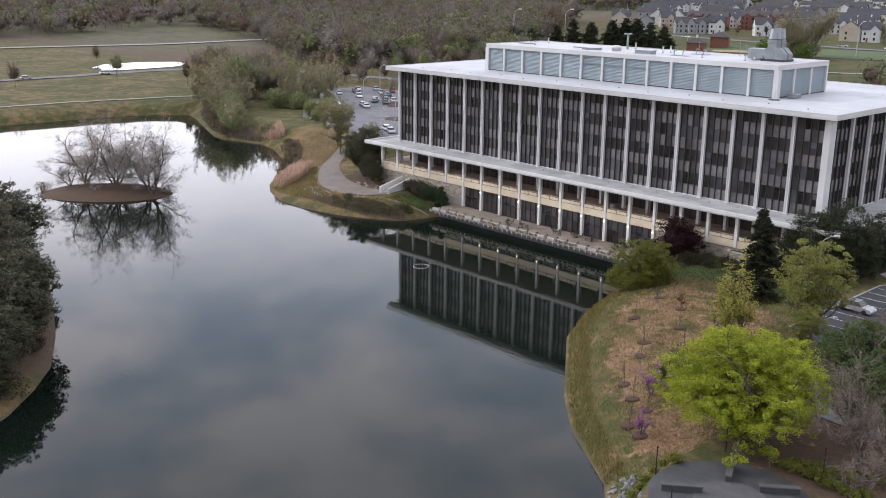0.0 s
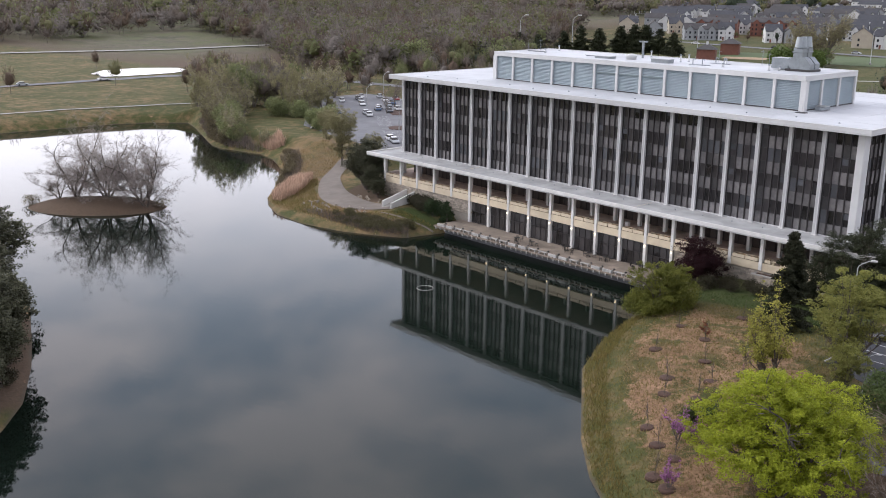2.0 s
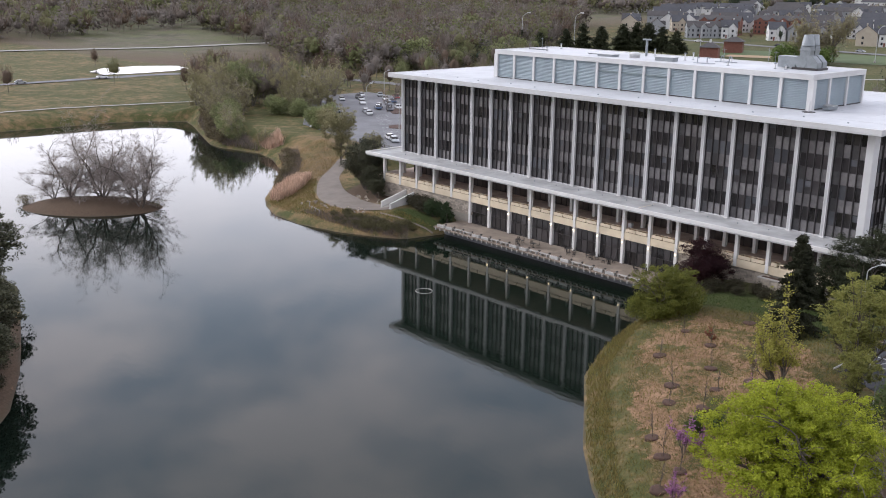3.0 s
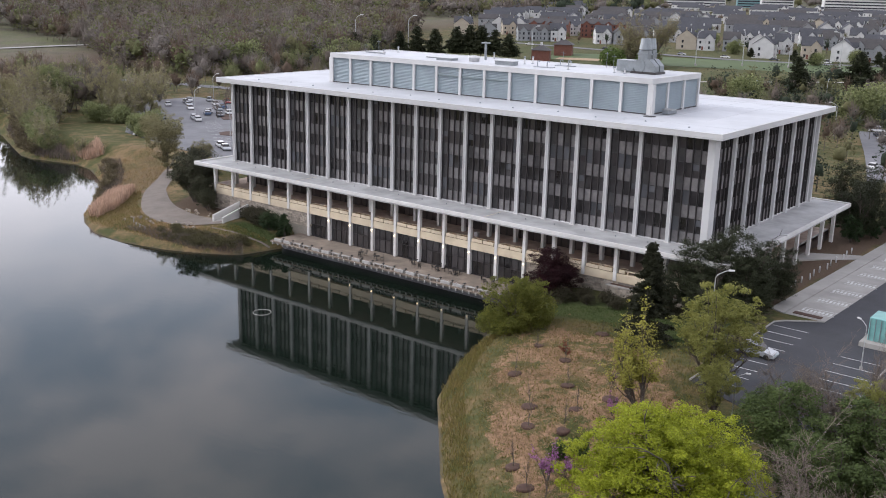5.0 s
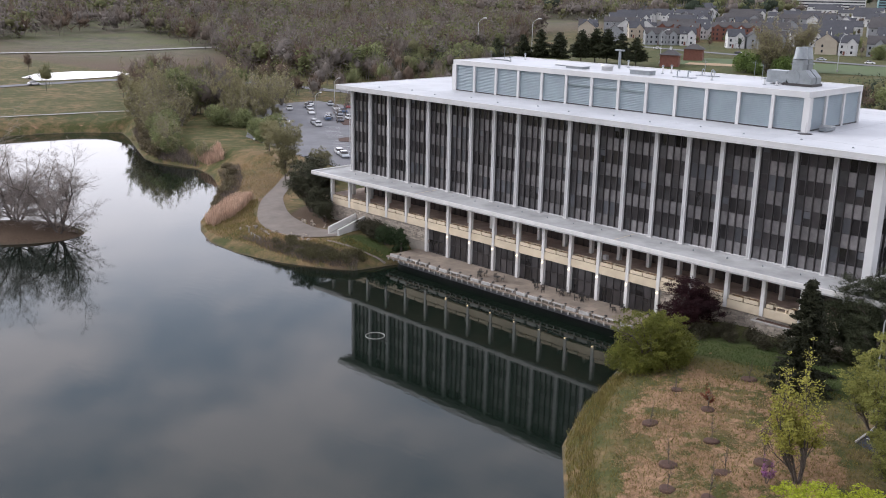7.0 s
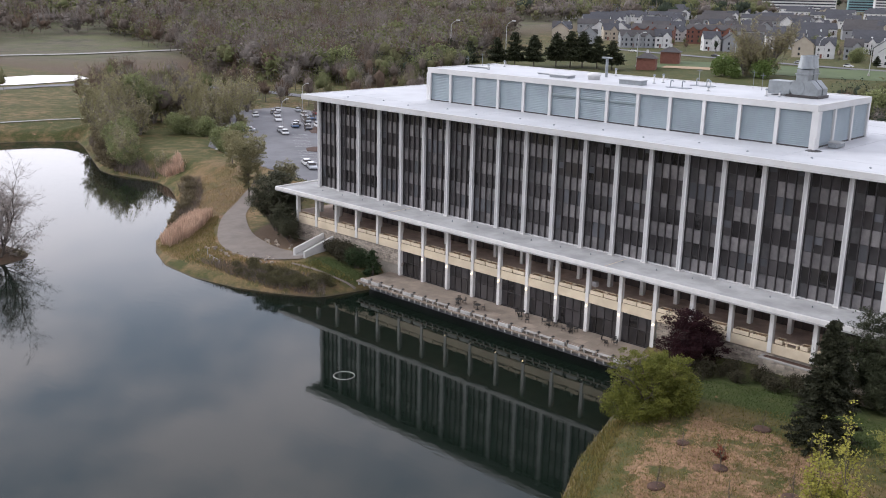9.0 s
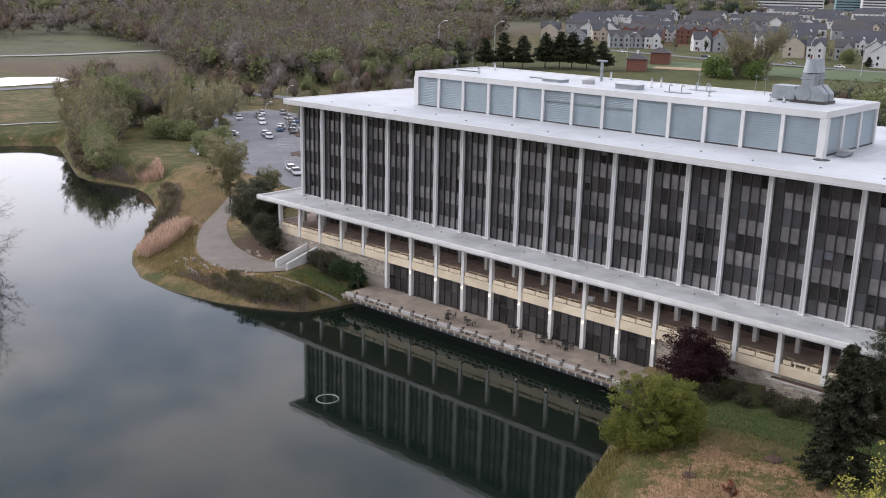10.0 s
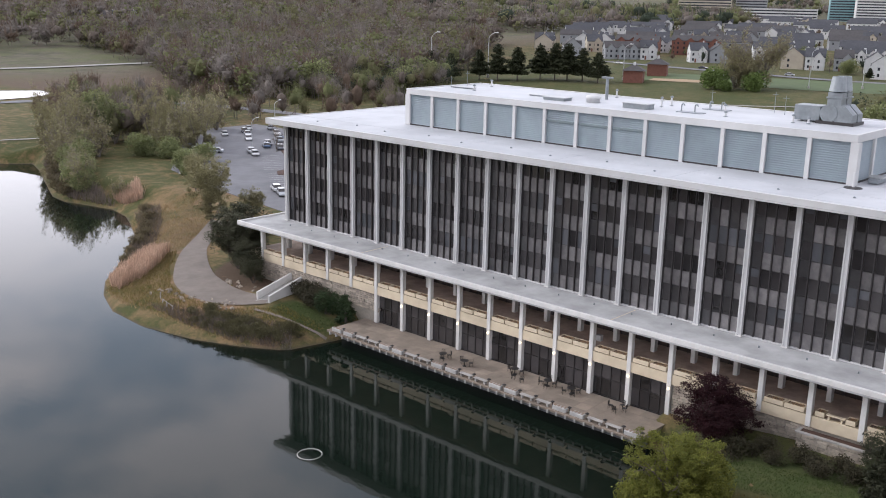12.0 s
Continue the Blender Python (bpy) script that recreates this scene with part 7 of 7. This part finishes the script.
wood_mass("woodland", "early spring woodland, mostly bare with some fresh green", [([(-262, 152), (-205, 150), (-190, 215), (-215, 300), (-260, 320), (-340, 240), (-330, 180)], 0.34),
          ([(-340, 190), (-330, 260), (-250, 340), (-330, 460), (-520, 420), (-560, 240), (-470, 225)], 0.56), ([(-560, -140), (-470, -80), (-480, 60), (-500, 150), (-600, 160), (-640, -80)], 0.10)], 1700, 101, WOOD, (12, 18), 92, 1.3, wide=(0.3, 0.42))
wood_mass("woodland", "distant wooded slope in early spring", [([(-520, 60), (-540, 420), (-400, 560), (-360, 640), (-700, 800), (-1050, 420), (-900, 0)], 1.0)], 1900, 105, WOOD, (12, 19), 40, 2.2, wide=(0.36, 0.5))
wood_mass("woodland", "brown trees beyond the building", [([(-215, 165), (-175, 160), (-160, 185), (-178, 250), (-205, 258), (-225, 230)], 1.0)], 110, 111, [w_brown, w_grey, w_rust, w_olive, w_green, w_dark], (9, 14), 150, 0.55)
wood_mass("woodland", "budding trees along the road and the car park", [([(-260, 92), (-212, 112), (-150, 122), (-110, 126), (-112, 112), (-150, 104), (-205, 92), (-240, 80)], 0.42), ([(-190, 136), (-120, 140), (-70, 162), (-90, 180), (-160, 160)], 0.34), ([(-150, 60), (-142, 100), (-120, 104), (-150, 112), (-196, 92), (-186, 60)], 0.24)], 75, 113, [w_brown, w_grey, w_rust, w_olive, w_green], (8, 13), 220, 0.5, core=0.5)
wood_mass("woodland", "leafless trees along the dam and road", [([(-238, -120), (-230, 0), (-236, 60), (-226, 80), (-215, 0), (-225, -120)], 0.05), ([(-148, 36), (-112, 40), (-128, 60), (-190, 90), (-190, 50)], 0.62), ([(-310, -120), (-300, 90), (-330, 90), (-345, -100)], 0.08)], 95, 121, [w_grey, w_brown, w_rust, w_olive], (8, 14), 260, 0.5, core=0.5)
wood_mass("woodland", "distant wooded ridge on the skyline", [([(-700, 760), (-420, 560), (-330, 900), (-560, 1300), (-1100, 1100), (-1300, 500), (-1000, 400)], 0.55), ([(-760, 1420), (-480, 1480), (-100, 1450), (250, 1300), (300, 1700), (-300, 2000), (-900, 1700)], 0.45)], 1500, 131, [w_brown, w_grey, w_olive, w_green, w_dark], (14, 21), 30, 2.6, wide=(0.45, 0.65), core=0.55)
wood_mass("street_trees", "scattered small trees among the houses", [([(-330, 520), (-200, 400), (-60, 372), (90, 360), (160, 420), (160, 1000), (-250, 1100), (-480, 860)], 1.0)], 620, 141, [w_brown, w_rust, w_olive, w_green, w_dark], (5, 9), 40, 0.8)
wood_mass("yard_trees", "mixed bushes and small trees behind the building", [([(50, 66), (100, 70), (112, 110), (100, 230), (60, 290), (0, 260), (0, 200), (40, 120)], 0.6), ([(20, 190), (60, 180), (75, 230), (60, 280), (10, 275), (-5, 230)], 0.4)], 170, 151, [w_brown, w_grey, w_rust, w_dark, w_dark, w_olive, w_olive, w_dark], (6, 12), 130, 0.55, twiggy=3)
wood_mass("yard_trees", "shrubby bank beyond the car park", [([(104, 60), (140, 66), (150, 96), (110, 110), (96, 80)], 1.0)], 40, 161, [w_brown, w_dark, w_dark, w_olive], (5, 9), 200, 0.45, twiggy=1)

def tiered_pine(name, label, seed, height, radius, leaf, count, size, group):
    """A pine with a bare foot and flat, uneven tiers of branches."""
    rng = np.random.default_rng(seed)
    g = Geo().tube((0, 0, -0.3), (0, 0, height * 0.6), 0.32, 0.18, 7).tube((0, 0, height * 0.6), (0, 0, height * 0.98), 0.18, 0.03, 5)
    pts = []
    tiers = 11
    for w in range(tiers):
        f = w / (tiers - 1)
        z = height * (0.2 + 0.78 * f)
        reach = radius * (0.75 + 0.35 * math.sin(math.pi * min(1, f * 1.6 + 0.1))) * (1 - f) ** 0.7 + 0.5
        for k in range(6):
            a, r = rng.uniform(0, 2 * math.pi), reach * rng.uniform(0.55, 1.15)
            tip = (r * math.cos(a), r * math.sin(a), z + 0.16 * r)
            g.tube((0, 0, z), tip, 0.07, 0.02, 3, cap=False)
            n = max(6, int(count * r / (tiers * 6 * radius * 0.6)))
            q = rng.uniform(0.3, 1.05, n)
            pts.append(np.stack([q * tip[0], q * tip[1], z + 0.16 * r * q], -1) + rng.normal(size=(n, 3)) * np.array([0.75, 0.75, 0.32]))
    pts = np.concatenate(pts)
    t = thing(name, label, "tree", group)
    part("trunk", g, M["bark"], t)
    part("crown", quads_mesh("crown", leaf_quads(rng, pts, size, flat=0.8, long=1.7), M[leaf]), None, t)
    return t


row_pine = put(tiered_pine("pine_tree", "tall dark pine in a row behind the building", 171, 16.4, 5.6, "leaf_cedar", 9500, 0.55, "row of pines"), -174.8, 265.6)
row_pine_b = put(tiered_pine("pine_tree", "tall dark pine in a row behind the building", 174, 15.6, 5.8, "leaf_cedar", 9500, 0.55, "row of pines"), -160.0, 279.0)
for i, (x, y, s) in enumerate(((-167, 270.6, 0.96), (-153, 281, 1.02), (-147.5, 283.1, 1.06), (-139.8, 284.2, 0.9), (-130.5, 283, 0.86), (-183, 262, 0.85), (-192, 252, 0.8), (-200, 246, 0.85), (-207, 240, 0.8), (26, 240, 0.95), (40, 268, 1.0), (48, 276, 0.9), (58, 285, 1.0), (66, 250, 0.8))):
    again(row_pine if i % 2 else row_pine_b, x, y, 63 * i, s)
big_bud = put(bare_tree("budding_tree", "large budding tree with rusty twigs by the playing field", 172, 23.0, 10.5, "bark_grey", 0.45, 4, 5, 5, 0.8, buds=16000, bud_size=0.34, clear=0.08, up=0.4, bud_leaf="leaf_pale", fine=0.02), -64, 303)
again(big_bud, -74, 303, 120, 0.85)
fresh_bush = put(shrub("shrub", "large fresh green bush below the budding tree", 173, 6.0, 8.0, "leaf_fresh", 2600, 0.6, "bushes by the playing field"), -63, 297)
again(fresh_bush, -80, 294, 70, 1.1)
again(fresh_bush, -72, 290, 170, 0.6)
again(cove_tree, -113.8, 55.1, 20, 1.35, label="budding pale brown tree beside the car park")
again(cove_tree, -122, 64, 120, 1.5, label="budding pale brown tree beside the car park")
again(cove_tree, -130, 50, 220, 1.3, label="budding pale brown tree beside the car park")
again(cove_tree, -134, 80, 320, 1.4, label="budding pale brown tree beside the car park")
again(cove_tree, -104, 44, 70, 1.1, label="budding pale brown tree beside the car park")
again(meadow_bush, -206, 176, 60, 2.8, label="broad pale green tree at the wood's edge")
again(meadow_bush, -178, 206, 160, 2.2, label="broad pale green tree at the wood's edge")
again(meadow_bush, -186, 232, 260, 2.4, label="broad pale green tree at the wood's edge")
again(meadow_bush, 17, 212, 0, 2.3, label="rounded olive-yellow tree behind the building")
again(meadow_bush, 58, 203, 90, 2.4, label="rounded olive-yellow tree behind the building")
again(meadow_bush, 70, 212, 190, 1.4, label="rounded olive-yellow tree behind the building")
for i, (x, y, s) in enumerate(((-3, 352, 1.2), (-31, 420, 1.5), (-95, 440, 1.7), (-112, 470, 1.6), (-92, 330, 1.1), (10, 372, 1.3), (-60, 392, 1.4), (36, 380, 1.2))):
    again(meadow_bush, x, y, 65 * i, s, label="small budding street tree in front of the houses")
for i, (x, y, s) in enumerate(((-14, 354, 0.42), (-4, 350, 0.36), (22, 362, 0.45), (30, 364, 0.38), (-40, 366, 0.34))):
    again(row_pine if i % 2 else row_pine_b, x, y, 80 * i, s, label="small dark evergreen in front of the houses")

setting("playing_field", ribbon([(-128, 318, 30), (-90, 326, 34), (-45, 330, 38), (30, 345, 36)], step=6, dz=0.12, lanes=6), mat("turf", (0.075, 0.105, 0.035), 0.9, var=0.4, scale=0.2, color2=(0.055, 0.08, 0.026)), "mown green playing field", "field")
setting("infield", ribbon([(-118, 308, 8), (-106, 311, 10), (-92, 314, 9)], step=3, dz=0.2), mat("infield_dirt", (0.36, 0.26, 0.16), 0.95, var=0.3, scale=0.3), "tan dirt infield", "field")
setting("lane", ribbon([(-60, 252, 2), (-20, 268, 2), (30, 300, 2.2), (80, 330, 2.4)], step=6, dz=0.15), M["pavement"], "pale footpath across the grass", "path")
setting("car_park", ribbon([(96, 108, 16), (84, 150, 16), (70, 190, 14)], step=5, dz=0.15), M["asphalt_old"], "grey car park behind the building", "car park")
setting("street", ribbon([(-190, 372, 6), (-120, 360, 6), (-40, 352, 6), (60, 372, 6), (140, 420, 6)], step=8, dz=0.2), M["asphalt_old"], "grey residential street", "road")
for i in range(9):
    x, y = 90 - 3.1 * i, 140 + 7.0 * i
    park((0, 1, 2, 3, 1, 0, 2, 4, 1)[i], x, y, 20, level(x, y) + 0.2)
for i in range(10):
    x = -170 + 24 * i
    park((0, 1, 2, 3, 1, 0, 2, 4, 1, 5)[i], x, 362 + 4 * math.sin(i), 5, level(x, 362) + 0.2)
again(lp1, -214, 262, 0, 2.6, label="tall floodlight mast by the playing field")
again(lp1, -186, 272, 0, 2.6, label="tall floodlight mast by the playing field")
for i, (x, y) in enumerate(((-128, 300), (-84, 312), (-48, 318), (-30, 330), (-10, 335), (10, 345))):
    again(lp1, x, y, 40 * i, 2.0, label="tall floodlight mast by the playing field")

# houses
H_WALLS = [mat("siding_white", (0.58, 0.58, 0.57), 0.7, var=0.2, scale=0.4), mat("siding_cream", (0.43, 0.38, 0.30), 0.7, var=0.2, scale=0.4), mat("siding_grey", (0.27, 0.28, 0.29), 0.7, var=0.2, scale=0.4), mat("brick_red", (0.20, 0.085, 0.06), 0.85, var=0.4, scale=1.0)]
H_ROOFS = [mat("shingle_grey", (0.068, 0.07, 0.08), 0.9, var=0.4, scale=0.6, stain=0.2), mat("shingle_brown", (0.075, 0.07, 0.07), 0.9, var=0.4, scale=0.6, stain=0.2)]
M["house_glass"] = mat("house_glass", (0.03, 0.033, 0.04), 0.15, var=0.3, scale=0.3)


def gable(w, d, h, rise, over=0.35):
    return Geo().add([(-w / 2 - over, -d / 2 - over, h - 0.1), (w / 2 + over, -d / 2 - over, h - 0.1), (w / 2 + over, d / 2 + over, h - 0.1), (-w / 2 - over, d / 2 + over, h - 0.1), (-w / 2 - over, 0, h + rise), (w / 2 + over, 0, h + rise)],
                     [(0, 1, 5, 4), (2, 3, 4, 5), (0, 4, 3), (1, 2, 5), (0, 3, 2, 1)])


def house(w, d, h, rise, wall, roof_m, label, wing=True, units=1, name="house", plain=False):
    t = thing(name, label, "house", "houses")
    g = Geo().box(-w / 2, w / 2, -d / 2, d / 2, -1.5, h)
    g.add([(-w / 2 + 0.05, -d / 2, h), (-w / 2 + 0.05, d / 2, h), (-w / 2 + 0.05, 0, h + rise - 0.25)], [(0, 1, 2)])
    g.add([(w / 2 - 0.05, -d / 2, h), (w / 2 - 0.05, d / 2, h), (w / 2 - 0.05, 0, h + rise - 0.25)], [(0, 1, 2)])
    part("wall", g, wall, t)
    # the gable ends stand a little proud, so the roof plates lie between them
    r = Geo()
    for s in (-1, 1):
        r.add([(-w / 2 - 0.3, s * (d / 2 + 0.35), h - 0.18), (w / 2 + 0.3, s * (d / 2 + 0.35), h - 0.18), (w / 2 + 0.3, 0, h + rise), (-w / 2 - 0.3, 0, h + rise),
               (-w / 2 - 0.3, s * (d / 2 + 0.35), h - 0.4), (w / 2 + 0.3, s * (d / 2 + 0.35), h - 0.4), (w / 2 + 0.3, 0, h + rise - 0.22), (-w / 2 - 0.3, 0, h + rise - 0.22)],
              [(0, 1, 2, 3), (4, 7, 6, 5), (0, 4, 5, 1), (0, 3, 7, 4), (1, 5, 6, 2)])
    part("roof", r, roof_m, t)
    win = Geo().box(-0.5, 0.5, -0.05, 0.05, 0, 1.4).mesh("window", M["house_glass"])
    n = max(3, int(w / 2.6)) if not plain else max(2, int(w / 5))
    for f in range(int(h // 2.8) if not plain else 1):
        for i in range(n):
            x = -w / 2 + (i + 0.5) * w / n
            part("window", win, None, t, m=pose(x, -d / 2 - 0.02, (0.9 if not plain else 3.7) + 2.8 * f))
        for s in ((-1, 1) if not plain else ()):
            part("window", win, None, t, m=pose(s * (w / 2 + 0.02), d * 0.18, 0.9 + 2.8 * f, 0, 0, 90))
    if wing:
        for u in range(units if not plain else 1):
            x = -w / 2 + (u + 0.5) * w / units + (0 if units > 1 else w * 0.18)
            gw = min(4.2, w / units * 0.6)
            gg = Geo().box(x - gw / 2, x + gw / 2, -d / 2 - 1.0, -d / 2, -1.5, h)
            gg.add([(x - gw / 2, -d / 2 - 1.0, h), (x + gw / 2, -d / 2 - 1.0, h), (x, -d / 2 - 1.0, h + rise * 0.55), (x, -d / 2 + d * 0.22, h + rise * 0.55)], [(0, 1, 2)])
            bay = part("bay", gg, wall, t)
            rr = Geo()
            for s in (-1, 1):
                rr.add([(x + s * (gw / 2 + 0.25), -d / 2 - 1.3, h - 0.15), (x, -d / 2 - 1.3, h + rise * 0.6), (x, -d / 2 + d * 0.3, h + rise * 0.6), (x + s * (gw / 2 + 0.25), -d / 2 + 0.1, h - 0.15)], [(0, 1, 2, 3)])
            part("bay_roof", rr, roof_m, bay)
            for f in range(int(h // 2.8)):
                part("window", win, None, bay, m=pose(x, -d / 2 - 1.03, 0.9 + 2.8 * f))
    if plain:
        return t
    part("door", Geo().box(-0.5, 0.5, -d / 2 - 0.06, -d / 2, 0, 2.1), H_WALLS[3], t, m=pose(-w * 0.2, 0, 0))
    part("chimney", Geo().box(w * 0.28, w * 0.28 + 0.7, 0.4, 1.1, h, h + rise + 0.9), wall, t)
    return t


KINDS = [house(9.5, 10.5, 6.8, 4.0, H_WALLS[0], H_ROOFS[0], "white two-storey house with a grey gable roof"),
         house(9.8, 11, 6.8, 4.2, H_WALLS[1], H_ROOFS[0], "cream two-storey house with a grey gable roof"),
         house(9.0, 10, 6.6, 4.0, H_WALLS[2], H_ROOFS[1], "grey two-storey house with a brown gable roof"),
         house(30, 10, 6.5, 3.2, H_WALLS[0], H_ROOFS[0], "long white terrace of town houses with grey roofs", units=5, name="terrace_houses"),
         house(26, 10.5, 6.5, 3.4, H_WALLS[2], H_ROOFS[1], "long grey terrace of town houses with brown roofs", units=4, name="terrace_houses"),
         house(15, 12, 9.0, 3.0, H_WALLS[3], H_ROOFS[1], "red brick three-storey house with a dark roof", units=2)]
FAR_KINDS = [house(9.5, 10, 6.4, 3.9, H_WALLS[0], H_ROOFS[0], "white house with a grey gable roof", plain=True), house(10.5, 10, 6.2, 3.6, H_WALLS[1], H_ROOFS[0], "cream house with a grey gable roof", plain=True),
             house(9.0, 9, 6.0, 3.4, H_WALLS[2], H_ROOFS[1], "grey house with a brown gable roof", plain=True), house(30, 10, 6.5, 3.2, H_WALLS[0], H_ROOFS[0], "long white terrace with grey roofs", wing=False, plain=True, name="terrace_houses"),
             house(26, 10.5, 6.5, 3.4, H_WALLS[2], H_ROOFS[1], "long grey terrace with brown roofs", wing=False, plain=True, name="terrace_houses")]
KINDS += FAR_KINDS
used = set()


def settle(kind, x, y, rz):
    m = pose(x, y, level(x, y) + 0.1, 0, 0, rz)
    if kind in used:
        copy_thing(KINDS[kind], m)
    else:
        used.add(kind)
        KINDS[kind].matrix_basis = m


hr = random.Random(77)
EX, EY = 140.0, -115.0
NAMED = [(5, -216, 446, 22), (5, -200, 441, 22), (5, -192, 472, 30), (5, -178, 478, 25), (0, -264, 466, 118), (0, -251, 472, 118), (0, -276, 441, 30), (1, -266, 425, 118), (2, -284, 446, 35), (1, -94, 408, 112), (0, -83, 410, 22), (2, -70, 414, 22),
         (0, -38, 378, 105), (0, -52, 408, 110), (0, -42, 418, 20), (1, -18, 390, 20), (0, -1, 386, 100), (2, 12, 392, 15)]
for kind, x, y, rz in NAMED:
    settle(kind, x, y, rz)
# street rows, seen one behind the other up the slope
for row in range(10):
    r0 = 555 + 54 * row + 2.5 * row * row
    a, end = radians(93), radians(126.5 if row < 8 else 124)
    face = hr.uniform(-16, 16)
    while a < end:
        r = r0 + 75 * max(0.0, (math.degrees(a) - 104) / 22)
        k = hr.choice((0, 1, 2, 0, 3, 4, 3)) if row else hr.choice((0, 0, 1, 2, 4))
        w = (10, 11, 9.5, 31, 27, 16)[k]
        for back in (0, 17) if 0 < row < 5 else (0,):
            rr = r + back + hr.uniform(-4, 4)
            x, y = EX + rr * math.cos(a), EY + rr * math.sin(a)
            turn = math.degrees(a) - 90 + face + (90 if k < 3 and hr.random() < 0.4 else 0)
            if hr.random() < 0.88 and min(math.hypot(x - n[1], y - n[2]) for n in NAMED) > 15 + 0.3 * w:
                settle(k if row < 2 else k + 6, x, y, turn)
        a += (w + hr.uniform(1.5, 5) + (6 if row > 6 else 0)) / r


def pavilion(x, y, s):
    t = thing("pavilion", "small red brick pavilion with a hipped roof", "building", at=(x, y, level(x, y)), rz=25)
    part("wall", Geo().box(-3.5 * s, 3.5 * s, -3 * s, 3 * s, -1, 4.2 * s), H_WALLS[3], t)
    part("roof", Geo().add([(-4.2 * s, -3.7 * s, 4.2 * s), (4.2 * s, -3.7 * s, 4.2 * s), (4.2 * s, 3.7 * s, 4.2 * s), (-4.2 * s, 3.7 * s, 4.2 * s), (-0.8, 0, 6.2 * s), (0.8, 0, 6.2 * s)],
                           [(0, 1, 5, 4), (1, 2, 5), (2, 3, 4, 5), (3, 0, 4), (3, 2, 1, 0)]), H_ROOFS[1], t)
    part("cupola", Geo().box(-0.5, 0.5, -0.5, 0.5, 6.0 * s, 7.2 * s, 0.05), M["white_paint"], t)


pavilion(-119.5, 295.5, 1.25)
pavilion(-124, 324, 1.3)
settle(0, -640, 330, 60)
settle(1, -655, 318, 60)
settle(0, -628, 342, 40)


def office_block(name, x, y, rz, w, d, h, wall, label):
    t = thing(name, label, "building", "distant blocks", at=(x, y, level(x, y) - 2), rz=rz)
    part("wall", Geo().box(-w / 2, w / 2, -d / 2, d / 2, 0, h), wall, t)
    part("roof", Geo().box(-w / 2 - 0.5, w / 2 + 0.5, -d / 2 - 0.5, d / 2 + 0.5, h, h + 1.2), M["white_paint"], t)
    strip = Geo().box(-w / 2 + 1, w / 2 - 1, -0.1, 0.1, 0, 1.8).mesh("window_band", M["house_glass"])
    f = 3.0
    while f < h - 2.5:
        part("window_band", strip, None, t, m=pose(0, -d / 2 - 0.05, f))
        f += 3.8


H_WALLS.append(mat("teal_cladding", (0.16, 0.3, 0.33), 0.4, var=0.2, scale=0.1))
for i, (px, py, w, h, wm, lab) in enumerate(((-580, 1235, 74, 34, 1, "cream office block in the distance"), (-535, 1290, 44, 30, 2, "grey office block in the distance"), (-477, 1229, 120, 17, 0, "long low white block in the distance"), (-446, 1404, 36, 40, 4, "teal glazed office tower in the distance"),
                                             (-390, 1371, 46, 42, 0, "white office tower in the distance"), (-250, 1290, 90, 30, 0, "white office block in the distance"), (-60, 1330, 70, 42, 2, "grey office tower in the distance"))):
    office_block("office_block", px, py, 26, w, 24, h, H_WALLS[wm], lab)
